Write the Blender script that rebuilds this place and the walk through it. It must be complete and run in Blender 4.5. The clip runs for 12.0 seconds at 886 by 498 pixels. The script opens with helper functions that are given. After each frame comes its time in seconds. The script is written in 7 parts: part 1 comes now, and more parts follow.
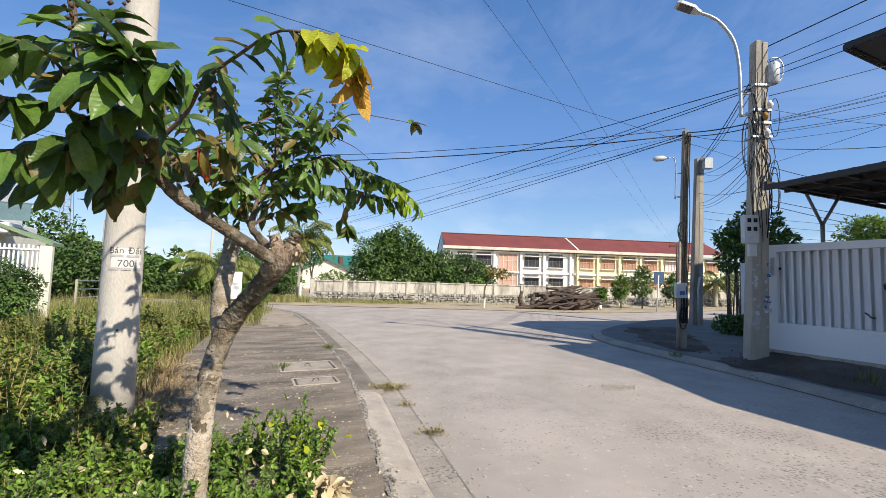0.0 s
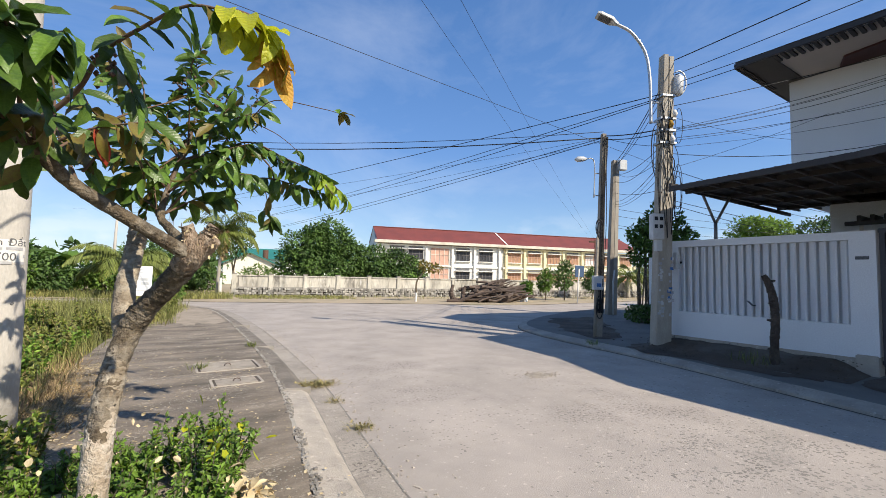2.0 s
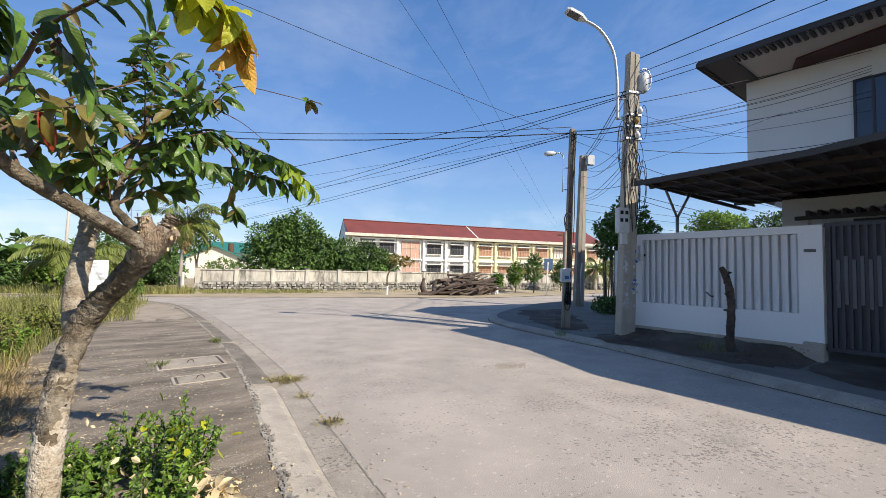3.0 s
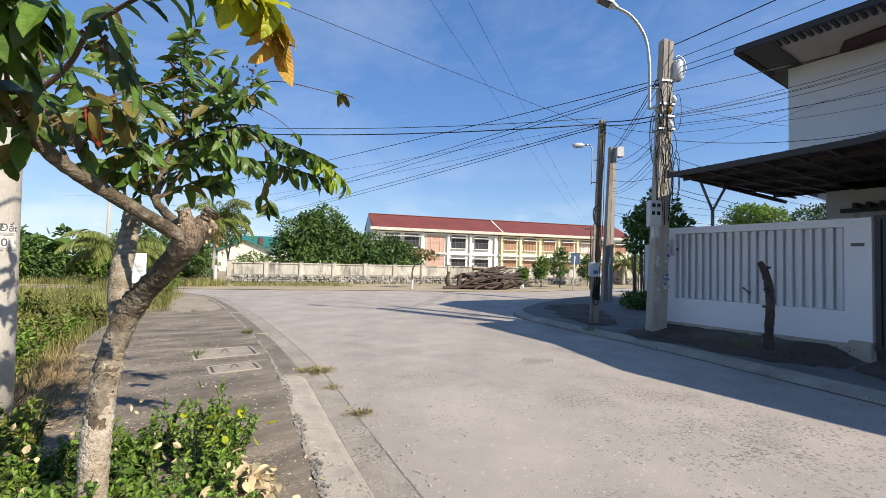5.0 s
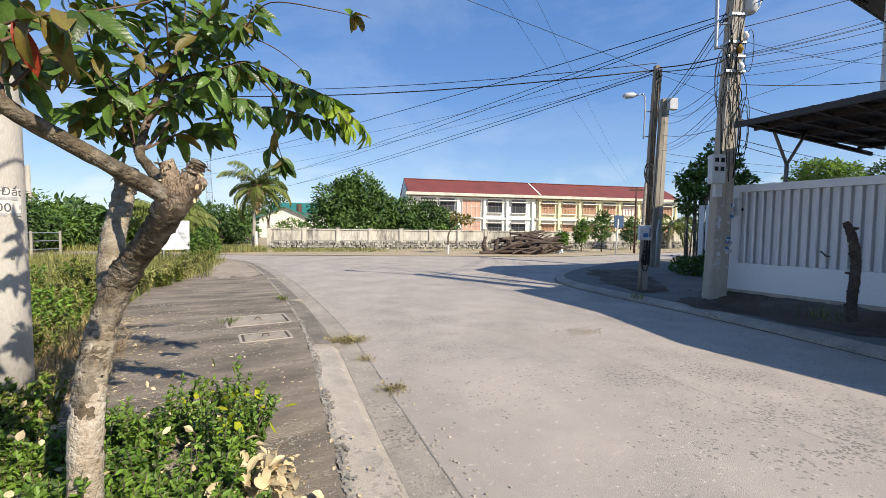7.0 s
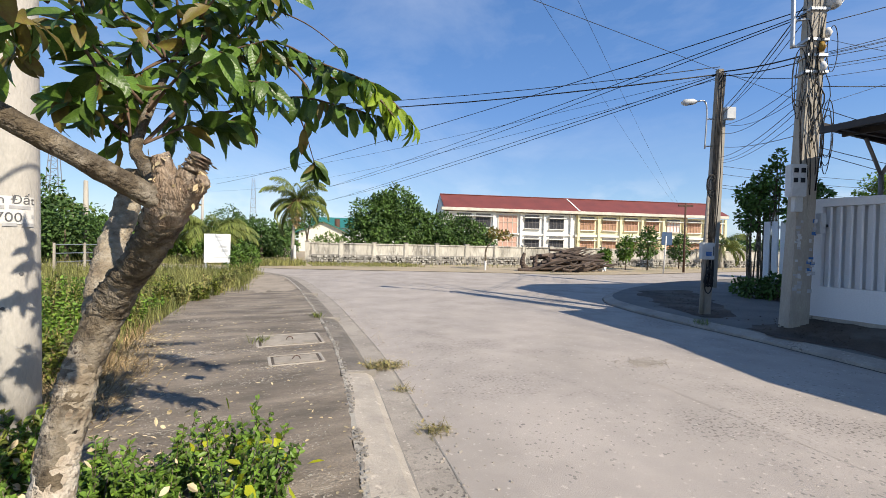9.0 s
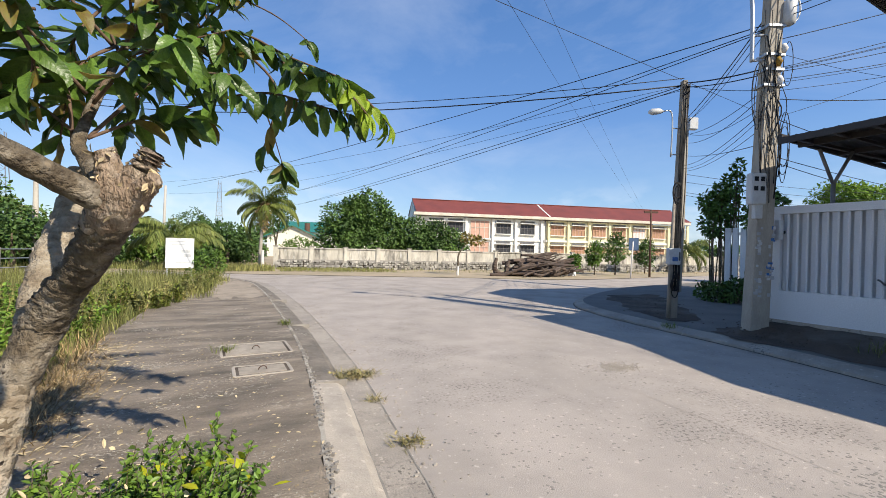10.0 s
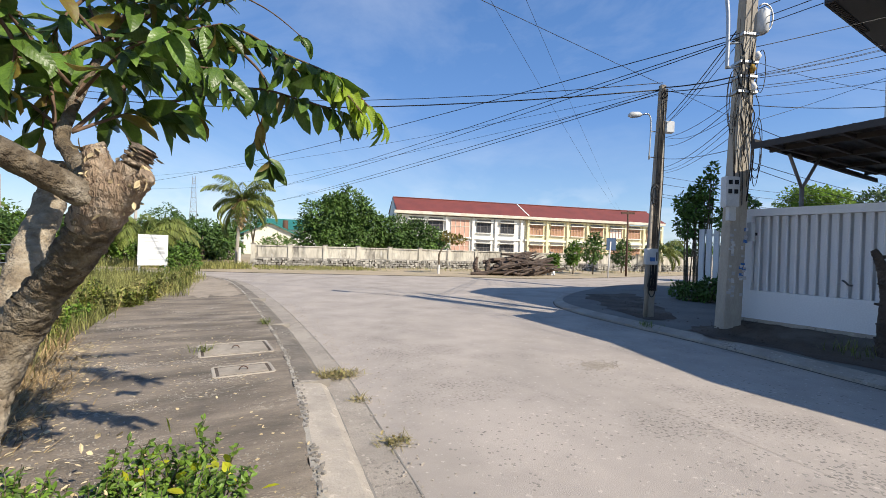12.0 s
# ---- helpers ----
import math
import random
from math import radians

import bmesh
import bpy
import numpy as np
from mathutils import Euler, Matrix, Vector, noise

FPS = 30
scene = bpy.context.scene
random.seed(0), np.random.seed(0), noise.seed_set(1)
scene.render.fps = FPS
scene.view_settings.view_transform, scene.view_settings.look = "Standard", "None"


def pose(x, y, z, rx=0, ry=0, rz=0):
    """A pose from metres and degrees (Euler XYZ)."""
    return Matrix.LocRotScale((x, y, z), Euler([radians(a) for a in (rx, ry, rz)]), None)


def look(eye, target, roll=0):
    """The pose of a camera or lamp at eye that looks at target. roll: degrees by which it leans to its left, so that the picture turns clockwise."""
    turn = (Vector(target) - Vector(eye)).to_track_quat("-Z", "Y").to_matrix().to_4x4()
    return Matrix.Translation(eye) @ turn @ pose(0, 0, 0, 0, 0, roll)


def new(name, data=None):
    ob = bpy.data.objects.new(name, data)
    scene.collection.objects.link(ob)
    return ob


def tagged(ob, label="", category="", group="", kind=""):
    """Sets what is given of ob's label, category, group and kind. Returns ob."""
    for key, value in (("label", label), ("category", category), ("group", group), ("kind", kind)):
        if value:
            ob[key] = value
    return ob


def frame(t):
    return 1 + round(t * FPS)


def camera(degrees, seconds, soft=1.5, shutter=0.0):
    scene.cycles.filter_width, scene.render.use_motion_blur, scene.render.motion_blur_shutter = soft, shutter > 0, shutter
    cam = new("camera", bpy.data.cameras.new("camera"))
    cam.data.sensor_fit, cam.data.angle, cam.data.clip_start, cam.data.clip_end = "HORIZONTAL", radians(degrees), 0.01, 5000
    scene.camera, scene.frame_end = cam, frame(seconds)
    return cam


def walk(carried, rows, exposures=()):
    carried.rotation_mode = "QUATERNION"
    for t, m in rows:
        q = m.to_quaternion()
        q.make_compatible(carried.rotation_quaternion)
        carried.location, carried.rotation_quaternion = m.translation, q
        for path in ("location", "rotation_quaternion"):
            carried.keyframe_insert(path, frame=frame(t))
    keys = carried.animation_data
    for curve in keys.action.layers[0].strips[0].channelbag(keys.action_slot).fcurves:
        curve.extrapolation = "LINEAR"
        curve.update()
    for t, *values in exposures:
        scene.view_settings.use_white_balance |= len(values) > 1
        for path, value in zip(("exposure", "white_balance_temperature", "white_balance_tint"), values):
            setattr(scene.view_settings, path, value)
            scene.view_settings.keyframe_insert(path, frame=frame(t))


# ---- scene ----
cam = camera(91.6, 12.0, soft=0.75)
PATH = [
    (0, (-0.07, 0.197, 1.565), (0.751, 2.015, 1.709), 1.6),
    (0.5, (-0.067, 0.19, 1.563), (0.863, 1.955, 1.706), 1.5),
    (1, (-0.062, 0.186, 1.564), (0.943, 1.91, 1.705), 1.5),
    (1.5, (-0.059, 0.19, 1.564), (0.979, 1.895, 1.698), 1.4),
    (2, (-0.054, 0.179, 1.561), (1.042, 1.847, 1.686), 1.3),
    (2.5, (-0.047, 0.186, 1.556), (1.129, 1.8, 1.667), 1.2),
    (3, (-0.042, 0.186, 1.554), (1.164, 1.778, 1.651), 1.1),
    (5, (-0.065, 0.228, 1.548), (1.051, 1.886, 1.615), 1.3),
    (5.5, (-0.076, 0.303, 1.529), (1.036, 1.965, 1.503), 1.3),
    (6, (0.03, 0.408, 1.517), (1.123, 2.08, 1.421), 1.2),
    (6.5, (0.171, 0.533, 1.525), (1.171, 2.262, 1.433), 0.9),
    (6.7, (0.196, 0.576, 1.528), (1.17, 2.32, 1.426), 0.7),
    (8.3, (0.161, 0.992, 1.536), (1.157, 2.726, 1.49), 1.1),
    (8.5, (0.198, 1.042, 1.53), (1.119, 2.817, 1.487), 1.2),
    (9, (0.325, 1.173, 1.534), (1.158, 2.991, 1.504), 1.3),
    (9.5, (0.37, 1.224, 1.533), (1.203, 3.042, 1.508), 1.4),
    (10, (0.347, 1.263, 1.537), (1.295, 3.024, 1.533), 1.4),
    (10.5, (0.315, 1.273, 1.538), (1.465, 2.91, 1.553), 1.3),
    (11, (0.315, 1.278, 1.54), (1.562, 2.842, 1.555), 1.4),
    (11.5, (0.309, 1.289, 1.54), (1.491, 2.902, 1.549), 1.6),
    (12, (0.293, 1.293, 1.543), (1.322, 3.007, 1.535), 1.8),
]
walk(cam, [(t, look(eye, target, roll)) for t, eye, target, roll in PATH])

# ---- world, sun ----
scene.view_settings.exposure = 0.48
SUN = Vector((0.465, -1.18, 1.0)).normalized()
world = bpy.data.worlds.new("sky")
scene.world = world
world.use_nodes = True
wn = world.node_tree
wn.nodes.clear()
sky = wn.nodes.new("ShaderNodeTexSky")
sky.sky_type, sky.sun_disc = "NISHITA", False
sky.sun_elevation = math.asin(SUN.z)
sky.sun_rotation = math.atan2(SUN.x, SUN.y)
sky.air_density, sky.dust_density, sky.ozone_density = 1.0, 0.15, 1.6
wtc = wn.nodes.new("ShaderNodeTexCoord")
wmap = wn.nodes.new("ShaderNodeMapping")
wmap.inputs["Scale"].default_value = (1.2, 1.2, 2.6)
wmap.inputs["Rotation"].default_value = (0.3, 0.5, 0.4)
wnoise = wn.nodes.new("ShaderNodeTexNoise")
wnoise.inputs["Scale"].default_value, wnoise.inputs["Detail"].default_value = 1.6, 7
wnoise.inputs["Roughness"].default_value = 0.62
wnoise.inputs["Distortion"].default_value = 0.6
wramp = wn.nodes.new("ShaderNodeMapRange")
wramp.inputs["From Min"].default_value, wramp.inputs["From Max"].default_value = 0.44, 0.98
wramp.inputs["To Max"].default_value = 0.36
wmix = wn.nodes.new("ShaderNodeMix")
wmix.data_type = "RGBA"
wmix.inputs["B"].default_value = (4.9, 5.2, 5.7, 1)
wbg = wn.nodes.new("ShaderNodeBackground")
wbg.inputs["Strength"].default_value = 0.145
wout = wn.nodes.new("ShaderNodeOutputWorld")
wn.links.new(wtc.outputs["Generated"], wmap.inputs["Vector"])
wn.links.new(wmap.outputs["Vector"], wnoise.inputs["Vector"])
wn.links.new(wnoise.outputs["Fac"], wramp.inputs["Value"])
wn.links.new(wramp.outputs["Result"], wmix.inputs["Factor"])
whsv = wn.nodes.new("ShaderNodeHueSaturation")
whsv.inputs["Saturation"].default_value = 1.12
whsv.inputs["Hue"].default_value = 0.505
wn.links.new(sky.outputs["Color"], whsv.inputs["Color"])
wsep = wn.nodes.new("ShaderNodeSeparateXYZ")
wn.links.new(wtc.outputs["Generated"], wsep.inputs["Vector"])
wgrad = wn.nodes.new("ShaderNodeValToRGB")
wgrad.color_ramp.elements[0].position, wgrad.color_ramp.elements[0].color = 0.0, (0.170, 0.258, 0.365, 1)
wgrad.color_ramp.elements[1].position, wgrad.color_ramp.elements[1].color = 1.0, (0.042, 0.092, 0.205, 1)
for wpos, wcol in ((0.10, (0.130, 0.226, 0.378, 1)), (0.28, (0.064, 0.150, 0.345, 1)), (0.55, (0.040, 0.108, 0.270, 1))):
    wgrad.color_ramp.elements.new(wpos).color = wcol
wn.links.new(wsep.outputs["Z"], wgrad.inputs["Fac"])
wscale = wn.nodes.new("ShaderNodeVectorMath")
wscale.operation = "SCALE"
wscale.inputs["Scale"].default_value = 10.0
wn.links.new(wgrad.outputs["Color"], wscale.inputs[0])
wblend = wn.nodes.new("ShaderNodeMix")
wblend.data_type = "RGBA"
wblend.inputs["Factor"].default_value = 0.72
wn.links.new(whsv.outputs["Color"], wblend.inputs["A"])
wn.links.new(wscale.outputs["Vector"], wblend.inputs["B"])
wn.links.new(wblend.outputs["Result"], wmix.inputs["A"])
wpuff = wn.nodes.new("ShaderNodeTexNoise")
wpuff.inputs["Scale"].default_value, wpuff.inputs["Detail"].default_value = 9.0, 6
wpmap = wn.nodes.new("ShaderNodeMapping")
wpmap.inputs["Scale"].default_value = (1.0, 1.0, 2.2)
wn.links.new(wtc.outputs["Generated"], wpmap.inputs["Vector"])
wn.links.new(wpmap.outputs["Vector"], wpuff.inputs["Vector"])
wcut = wn.nodes.new("ShaderNodeMapRange")
wcut.inputs["From Min"].default_value, wcut.inputs["From Max"].default_value = 0.50, 0.62
wn.links.new(wpuff.outputs["Fac"], wcut.inputs["Value"])
wlow = wn.nodes.new("ShaderNodeMapRange")
wlow.inputs["From Min"].default_value, wlow.inputs["From Max"].default_value = 0.16, 0.06
wlow.inputs["To Max"].default_value = 0.3
wn.links.new(wsep.outputs["Z"], wlow.inputs["Value"])
wboth = wn.nodes.new("ShaderNodeMath")
wboth.operation = "MULTIPLY"
wn.links.new(wcut.outputs["Result"], wboth.inputs[0])
wn.links.new(wlow.outputs["Result"], wboth.inputs[1])
wcum = wn.nodes.new("ShaderNodeMix")
wcum.data_type = "RGBA"
wcum.inputs["B"].default_value = (5.2, 5.4, 5.7, 1)
wn.links.new(wboth.outputs["Value"], wcum.inputs["Factor"])
wn.links.new(wmix.outputs["Result"], wcum.inputs["A"])
wn.links.new(wcum.outputs["Result"], wbg.inputs["Color"])
wn.links.new(wbg.outputs["Background"], wout.inputs["Surface"])

sun_data = bpy.data.lights.new("sun", "SUN")
sun_data.energy, sun_data.angle, sun_data.color = 4.9, radians(0.55), (1.0, 0.91, 0.77)
sun = new("sun", sun_data)
sun.matrix_world = look(SUN * 60, (0, 0, 0))


# ---- geometry helpers ----
from mathutils import geometry


class Geo:
    """Vertices and faces gathered for one mesh."""

    def __init__(self):
        self.v, self.f = [], []

    def add(self, verts, faces, m=None):
        n = len(self.v)
        self.v += [tuple(m @ Vector(p)) for p in verts] if m is not None else [tuple(p) for p in verts]
        self.f += [tuple(i + n for i in face) for face in faces]
        return self

    def box(self, c, size, rz=0.0, m=None):
        sx, sy, sz = (d / 2 for d in size)
        mm = Matrix.Translation(c) @ Matrix.Rotation(radians(rz), 4, "Z")
        if m is not None:
            mm = m @ mm
        vs = [(x, y, z) for x in (-sx, sx) for y in (-sy, sy) for z in (-sz, sz)]
        return self.add(vs, [(0, 1, 3, 2), (4, 6, 7, 5), (0, 4, 5, 1), (2, 3, 7, 6), (0, 2, 6, 4), (1, 5, 7, 3)], mm)

    def tube(self, pts, radii, seg=8, rough=0.0, seed=0, caps=True):
        pts = [Vector(p) for p in pts]
        rnd = random.Random(seed)
        n0 = len(self.v)
        up = Vector((0.31, 0.17, 0.93))
        for i, p in enumerate(pts):
            d = (pts[min(i + 1, len(pts) - 1)] - pts[max(i - 1, 0)]).normalized()
            a = d.cross(up if abs(d.dot(up)) < 0.95 else Vector((1, 0, 0))).normalized()
            b = d.cross(a)
            r = radii[i] if isinstance(radii, (list, tuple)) else radii
            for k in range(seg):
                t = 2 * math.pi * k / seg
                rr = r * (1 + rough * rnd.uniform(-1, 1))
                self.v.append(tuple(p + (a * math.cos(t) + b * math.sin(t)) * rr))
        for i in range(len(pts) - 1):
            for k in range(seg):
                q = (k + 1) % seg
                self.f.append((n0 + i * seg + k, n0 + i * seg + q, n0 + (i + 1) * seg + q, n0 + (i + 1) * seg + k))
        if caps:
            self.f.append(tuple(n0 + k for k in range(seg))[::-1])
            self.f.append(tuple(n0 + (len(pts) - 1) * seg + k for k in range(seg)))
        return self

    def sheet(self, rows):
        """Quads between rows of points that have the same count."""
        n0, w = len(self.v), len(rows[0])
        for r in rows:
            self.v += [tuple(p) for p in r]
        for i in range(len(rows) - 1):
            for k in range(w - 1):
                a = n0 + i * w + k
                self.f.append((a, a + 1, a + w + 1, a + w))
        return self

    def mesh(self, name, smooth=False, bevel=0.0):
        me = bpy.data.meshes.new(name)
        me.from_pydata(self.v, [], self.f)
        bm = bmesh.new()
        bm.from_mesh(me)
        if len(bm.faces) < 3000:
            bmesh.ops.recalc_face_normals(bm, faces=bm.faces)
        if bevel:
            sharp = [e for e in bm.edges if len(e.link_faces) == 2 and e.calc_face_angle(0) > 0.6]
            bmesh.ops.bevel(bm, geom=sharp, offset=bevel, segments=2, affect="EDGES", clamp_overlap=True)
        bm.to_mesh(me)
        bm.free()
        if smooth:
            me.shade_smooth()
        return me


def thing(name, label, category, loc=(0, 0, 0), group="", kind=""):
    ob = new(name)
    ob.location = loc
    ob.empty_display_size = 0.1
    return tagged(ob, label, category, group, kind)


def part(name, geo, material, parent=None, label="", smooth=False, bevel=0.0, kind=""):
    """One mesh object in world places, under a thing or a part."""
    me = geo if isinstance(geo, bpy.types.Mesh) else geo.mesh(name, smooth, bevel)
    me.materials.clear()
    me.materials.append(material)
    ob = new(name, me)
    if parent is not None:
        ob.parent = parent
        if parent.type == "EMPTY":
            ob.matrix_parent_inverse = Matrix.Translation(-Vector(parent.location))
    return tagged(ob, label, kind=kind)


def solid(name, geo, material, label, category, group="", kind="", smooth=False, bevel=0.0):
    """A thing that is one mesh."""
    ob = part(name, geo, material, None, label, smooth, bevel, kind)
    return tagged(ob, "", category, group)


# ---- materials ----
def mat(name, a, b=None, scale=3.0, rough=0.85, bump=0.3, fine=60.0, metal=0.0, stain=None, stain_scale=0.7, stain_amount=0.5, vary=0.0, island=0.0, spec=0.4, stretch=(1, 1, 1), translucent=0.0, speck=None, speck_scale=30.0, speck_mask=0.5, crack=None, veins=None):
    m = bpy.data.materials.new(name)
    m.use_nodes = True
    nt = m.node_tree
    nodes, links = nt.nodes, nt.links
    bsdf = nodes["Principled BSDF"]
    out = nodes["Material Output"]
    bsdf.inputs["Roughness"].default_value = rough
    bsdf.inputs["Metallic"].default_value = metal
    bsdf.inputs["Specular IOR Level"].default_value = spec
    tc = nodes.new("ShaderNodeTexCoord")
    mp = nodes.new("ShaderNodeMapping")
    mp.inputs["Scale"].default_value = stretch
    links.new(tc.outputs["Object"], mp.inputs["Vector"])

    def noise_at(s, detail=5.0, r=0.6):
        n = nodes.new("ShaderNodeTexNoise")
        n.inputs["Scale"].default_value, n.inputs["Detail"].default_value, n.inputs["Roughness"].default_value = s, detail, r
        links.new(mp.outputs["Vector"], n.inputs["Vector"])
        return n.outputs["Fac"]

    def mix(fac, x, y):
        n = nodes.new("ShaderNodeMix")
        n.data_type = "RGBA"
        if isinstance(fac, float):
            n.inputs["Factor"].default_value = fac
        else:
            links.new(fac, n.inputs["Factor"])
        for key, val in (("A", x), ("B", y)):
            if isinstance(val, tuple):
                n.inputs[key].default_value = (*val, 1)
            else:
                links.new(val, n.inputs[key])
        return n.outputs["Result"]

    def ramp(src, lo, hi, to=1.0):
        n = nodes.new("ShaderNodeMapRange")
        n.inputs["From Min"].default_value, n.inputs["From Max"].default_value, n.inputs["To Max"].default_value = lo, hi, to
        links.new(src, n.inputs["Value"])
        return n.outputs["Result"]

    b = b or tuple(c * 0.75 for c in a)
    col = mix(ramp(noise_at(scale), 0.35, 0.68), a, b)
    fine_n = noise_at(fine, 3.0)
    col = mix(ramp(fine_n, 0.3, 0.75, 0.35), col, tuple(c * 0.55 for c in b))
    if stain:
        col = mix(ramp(noise_at(stain_scale, 7.0, 0.65), 0.48, 0.72, stain_amount), col, stain)
    if speck:
        mask = ramp(noise_at(speck_mask, 5.0, 0.65), 0.52, 0.64)
        grit = ramp(noise_at(speck_scale, 2.0, 0.5), 0.55, 0.62)
        both = nodes.new("ShaderNodeMath")
        both.operation = "MULTIPLY"
        links.new(mask, both.inputs[0])
        links.new(grit, both.inputs[1])
        col = mix(both.outputs["Value"], col, speck)
        pale = ramp(noise_at(speck_scale * 0.6, 3.0, 0.5), 0.63, 0.70, 0.38)
        col = mix(pale, col, tuple(min(0.8, c * 1.5) for c in a))
    height = fine_n
    if crack:
        vor = nodes.new("ShaderNodeTexVoronoi")
        vor.feature = "DISTANCE_TO_EDGE"
        vor.inputs["Scale"].default_value = crack[0]
        warp = nodes.new("ShaderNodeVectorMath")
        warp.operation = "ADD"
        wob = nodes.new("ShaderNodeTexNoise")
        wob.inputs["Scale"].default_value = crack[0] * 0.8
        links.new(mp.outputs["Vector"], wob.inputs["Vector"])
        part_w = nodes.new("ShaderNodeVectorMath")
        part_w.operation = "SCALE"
        part_w.inputs["Scale"].default_value = 1.6 / crack[0]
        links.new(wob.outputs["Color"], part_w.inputs[0])
        links.new(mp.outputs["Vector"], warp.inputs[0])
        links.new(part_w.outputs["Vector"], warp.inputs[1])
        links.new(warp.outputs["Vector"], vor.inputs["Vector"])
        edge_n = ramp(vor.outputs["Distance"], 0.0, crack[1])
        col = mix(edge_n, crack[2], col)
        add = nodes.new("ShaderNodeMath")
        add.operation = "ADD"
        links.new(edge_n, add.inputs[0])
        links.new(fine_n, add.inputs[1])
        height = add.outputs["Value"]
    if veins:
        sep = nodes.new("ShaderNodeSeparateXYZ")
        links.new(tc.outputs["Object"], sep.inputs["Vector"])

        def calc(op, x, y=0.0):
            n = nodes.new("ShaderNodeMath")
            n.operation = op
            for k, val in enumerate((x, y)):
                if isinstance(val, float):
                    n.inputs[k].default_value = val
                else:
                    links.new(val, n.inputs[k])
            return n.outputs["Value"]

        off = calc("ABSOLUTE", sep.outputs["X"])
        along = calc("MULTIPLY", calc("SUBTRACT", sep.outputs["Y"], calc("MULTIPLY", off, 0.8)), 11.0)
        saw = calc("ABSOLUTE", calc("SUBTRACT", calc("FRACT", along), 0.5))
        rib = calc("MAXIMUM", ramp(saw, 0.40, 0.5), calc("SUBTRACT", 1.0, ramp(off, 0.004, 0.02)))
        col = mix(calc("MULTIPLY", rib, 0.26), col, veins)
        height = calc("ADD", calc("MULTIPLY", ramp(saw, 0.15, 0.5), -1.2), fine_n)
    if vary or island:
        src = nodes.new("ShaderNodeObjectInfo" if vary else "ShaderNodeNewGeometry").outputs["Random" if vary else "Random Per Island"]
        hsv = nodes.new("ShaderNodeHueSaturation")
        links.new(ramp(src, 0.0, 1.0, 1.0), hsv.inputs["Value"])
        hsv.inputs["Value"].default_value = 1
        mr = nodes.new("ShaderNodeMapRange")
        amount = vary or island
        mr.inputs["To Min"].default_value, mr.inputs["To Max"].default_value = 1 - amount, 1 + amount
        links.new(src, mr.inputs["Value"])
        links.new(mr.outputs["Result"], hsv.inputs["Value"])
        links.new(col, hsv.inputs["Color"])
        col = hsv.outputs["Color"]
    links.new(col, bsdf.inputs["Base Color"])
    if bump:
        bp = nodes.new("ShaderNodeBump")
        bp.inputs["Strength"].default_value, bp.inputs["Distance"].default_value = bump, 0.02
        links.new(height, bp.inputs["Height"])
        links.new(bp.outputs["Normal"], bsdf.inputs["Normal"])
    if translucent:
        tr = nodes.new("ShaderNodeBsdfTranslucent")
        links.new(col, tr.inputs["Color"])
        ms = nodes.new("ShaderNodeMixShader")
        ms.inputs["Fac"].default_value = translucent
        links.new(bsdf.outputs["BSDF"], ms.inputs[1])
        links.new(tr.outputs["BSDF"], ms.inputs[2])
        links.new(ms.outputs["Shader"], out.inputs["Surface"])
    return m


M_ROAD = mat("road_concrete", (0.478, 0.415, 0.359), (0.365, 0.320, 0.278), 0.9, 0.9, 0.4, 110, stain=(0.27, 0.238, 0.20), stain_scale=0.8, stain_amount=0.5, speck=(0.17, 0.145, 0.12), speck_scale=30, speck_mask=0.45)
M_KERB = mat("kerb_concrete", (0.52, 0.455, 0.375), (0.40, 0.35, 0.29), 1.5, 0.92, 0.6, 70, stain=(0.20, 0.18, 0.155), stain_scale=1.7, stain_amount=0.65, speck=(0.17, 0.15, 0.13), speck_scale=26, speck_mask=1.2)
M_PAVE = mat("weathered_pavement", (0.405, 0.33, 0.25), (0.165, 0.137, 0.106), 1.3, 0.93, 1.0, 75, stain=(0.085, 0.073, 0.058), stain_scale=0.9, stain_amount=0.75, stretch=(0.7, 1.8, 1), speck=(0.62, 0.54, 0.43), speck_scale=42, speck_mask=1.2)
M_JOINT = mat("old_joint", (0.20, 0.18, 0.155), (0.34, 0.31, 0.27), 3.5, 0.95, 0.4, 50)
M_KERBDARK = mat("mossy_kerb_concrete", (0.24, 0.205, 0.165), (0.14, 0.122, 0.10), 1.6, 0.94, 0.8, 70, stain=(0.36, 0.31, 0.25), stain_scale=3.0, stain_amount=0.6, speck=(0.45, 0.40, 0.33), speck_scale=36, speck_mask=1.0)
M_GUTTER = mat("gutter_concrete", (0.43, 0.375, 0.31), (0.32, 0.28, 0.235), 1.7, 0.93, 0.6, 60, stain=(0.20, 0.175, 0.145), stain_scale=2.2, stain_amount=0.6, speck=(0.15, 0.13, 0.11), speck_scale=28, speck_mask=0.9)
M_ROADJOINT = mat("worn_road_joint", (0.43, 0.372, 0.32), (0.36, 0.315, 0.27), 2.0, 0.95, 0.3, 50)
M_PALECEM = mat("pale_cement", (0.47, 0.43, 0.365), (0.34, 0.31, 0.26), 4, 0.95, 0.6, 50, stain=(0.20, 0.18, 0.155), stain_scale=6, stain_amount=0.8)
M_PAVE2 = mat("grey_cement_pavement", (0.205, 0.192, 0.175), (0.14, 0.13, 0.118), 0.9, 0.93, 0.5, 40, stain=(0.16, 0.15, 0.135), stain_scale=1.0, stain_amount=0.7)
M_EARTH = mat("dry_earth", (0.20, 0.155, 0.105), (0.12, 0.095, 0.062), 0.8, 0.96, 0.7, 30, stain=(0.09, 0.10, 0.04), stain_scale=0.35, stain_amount=0.8)
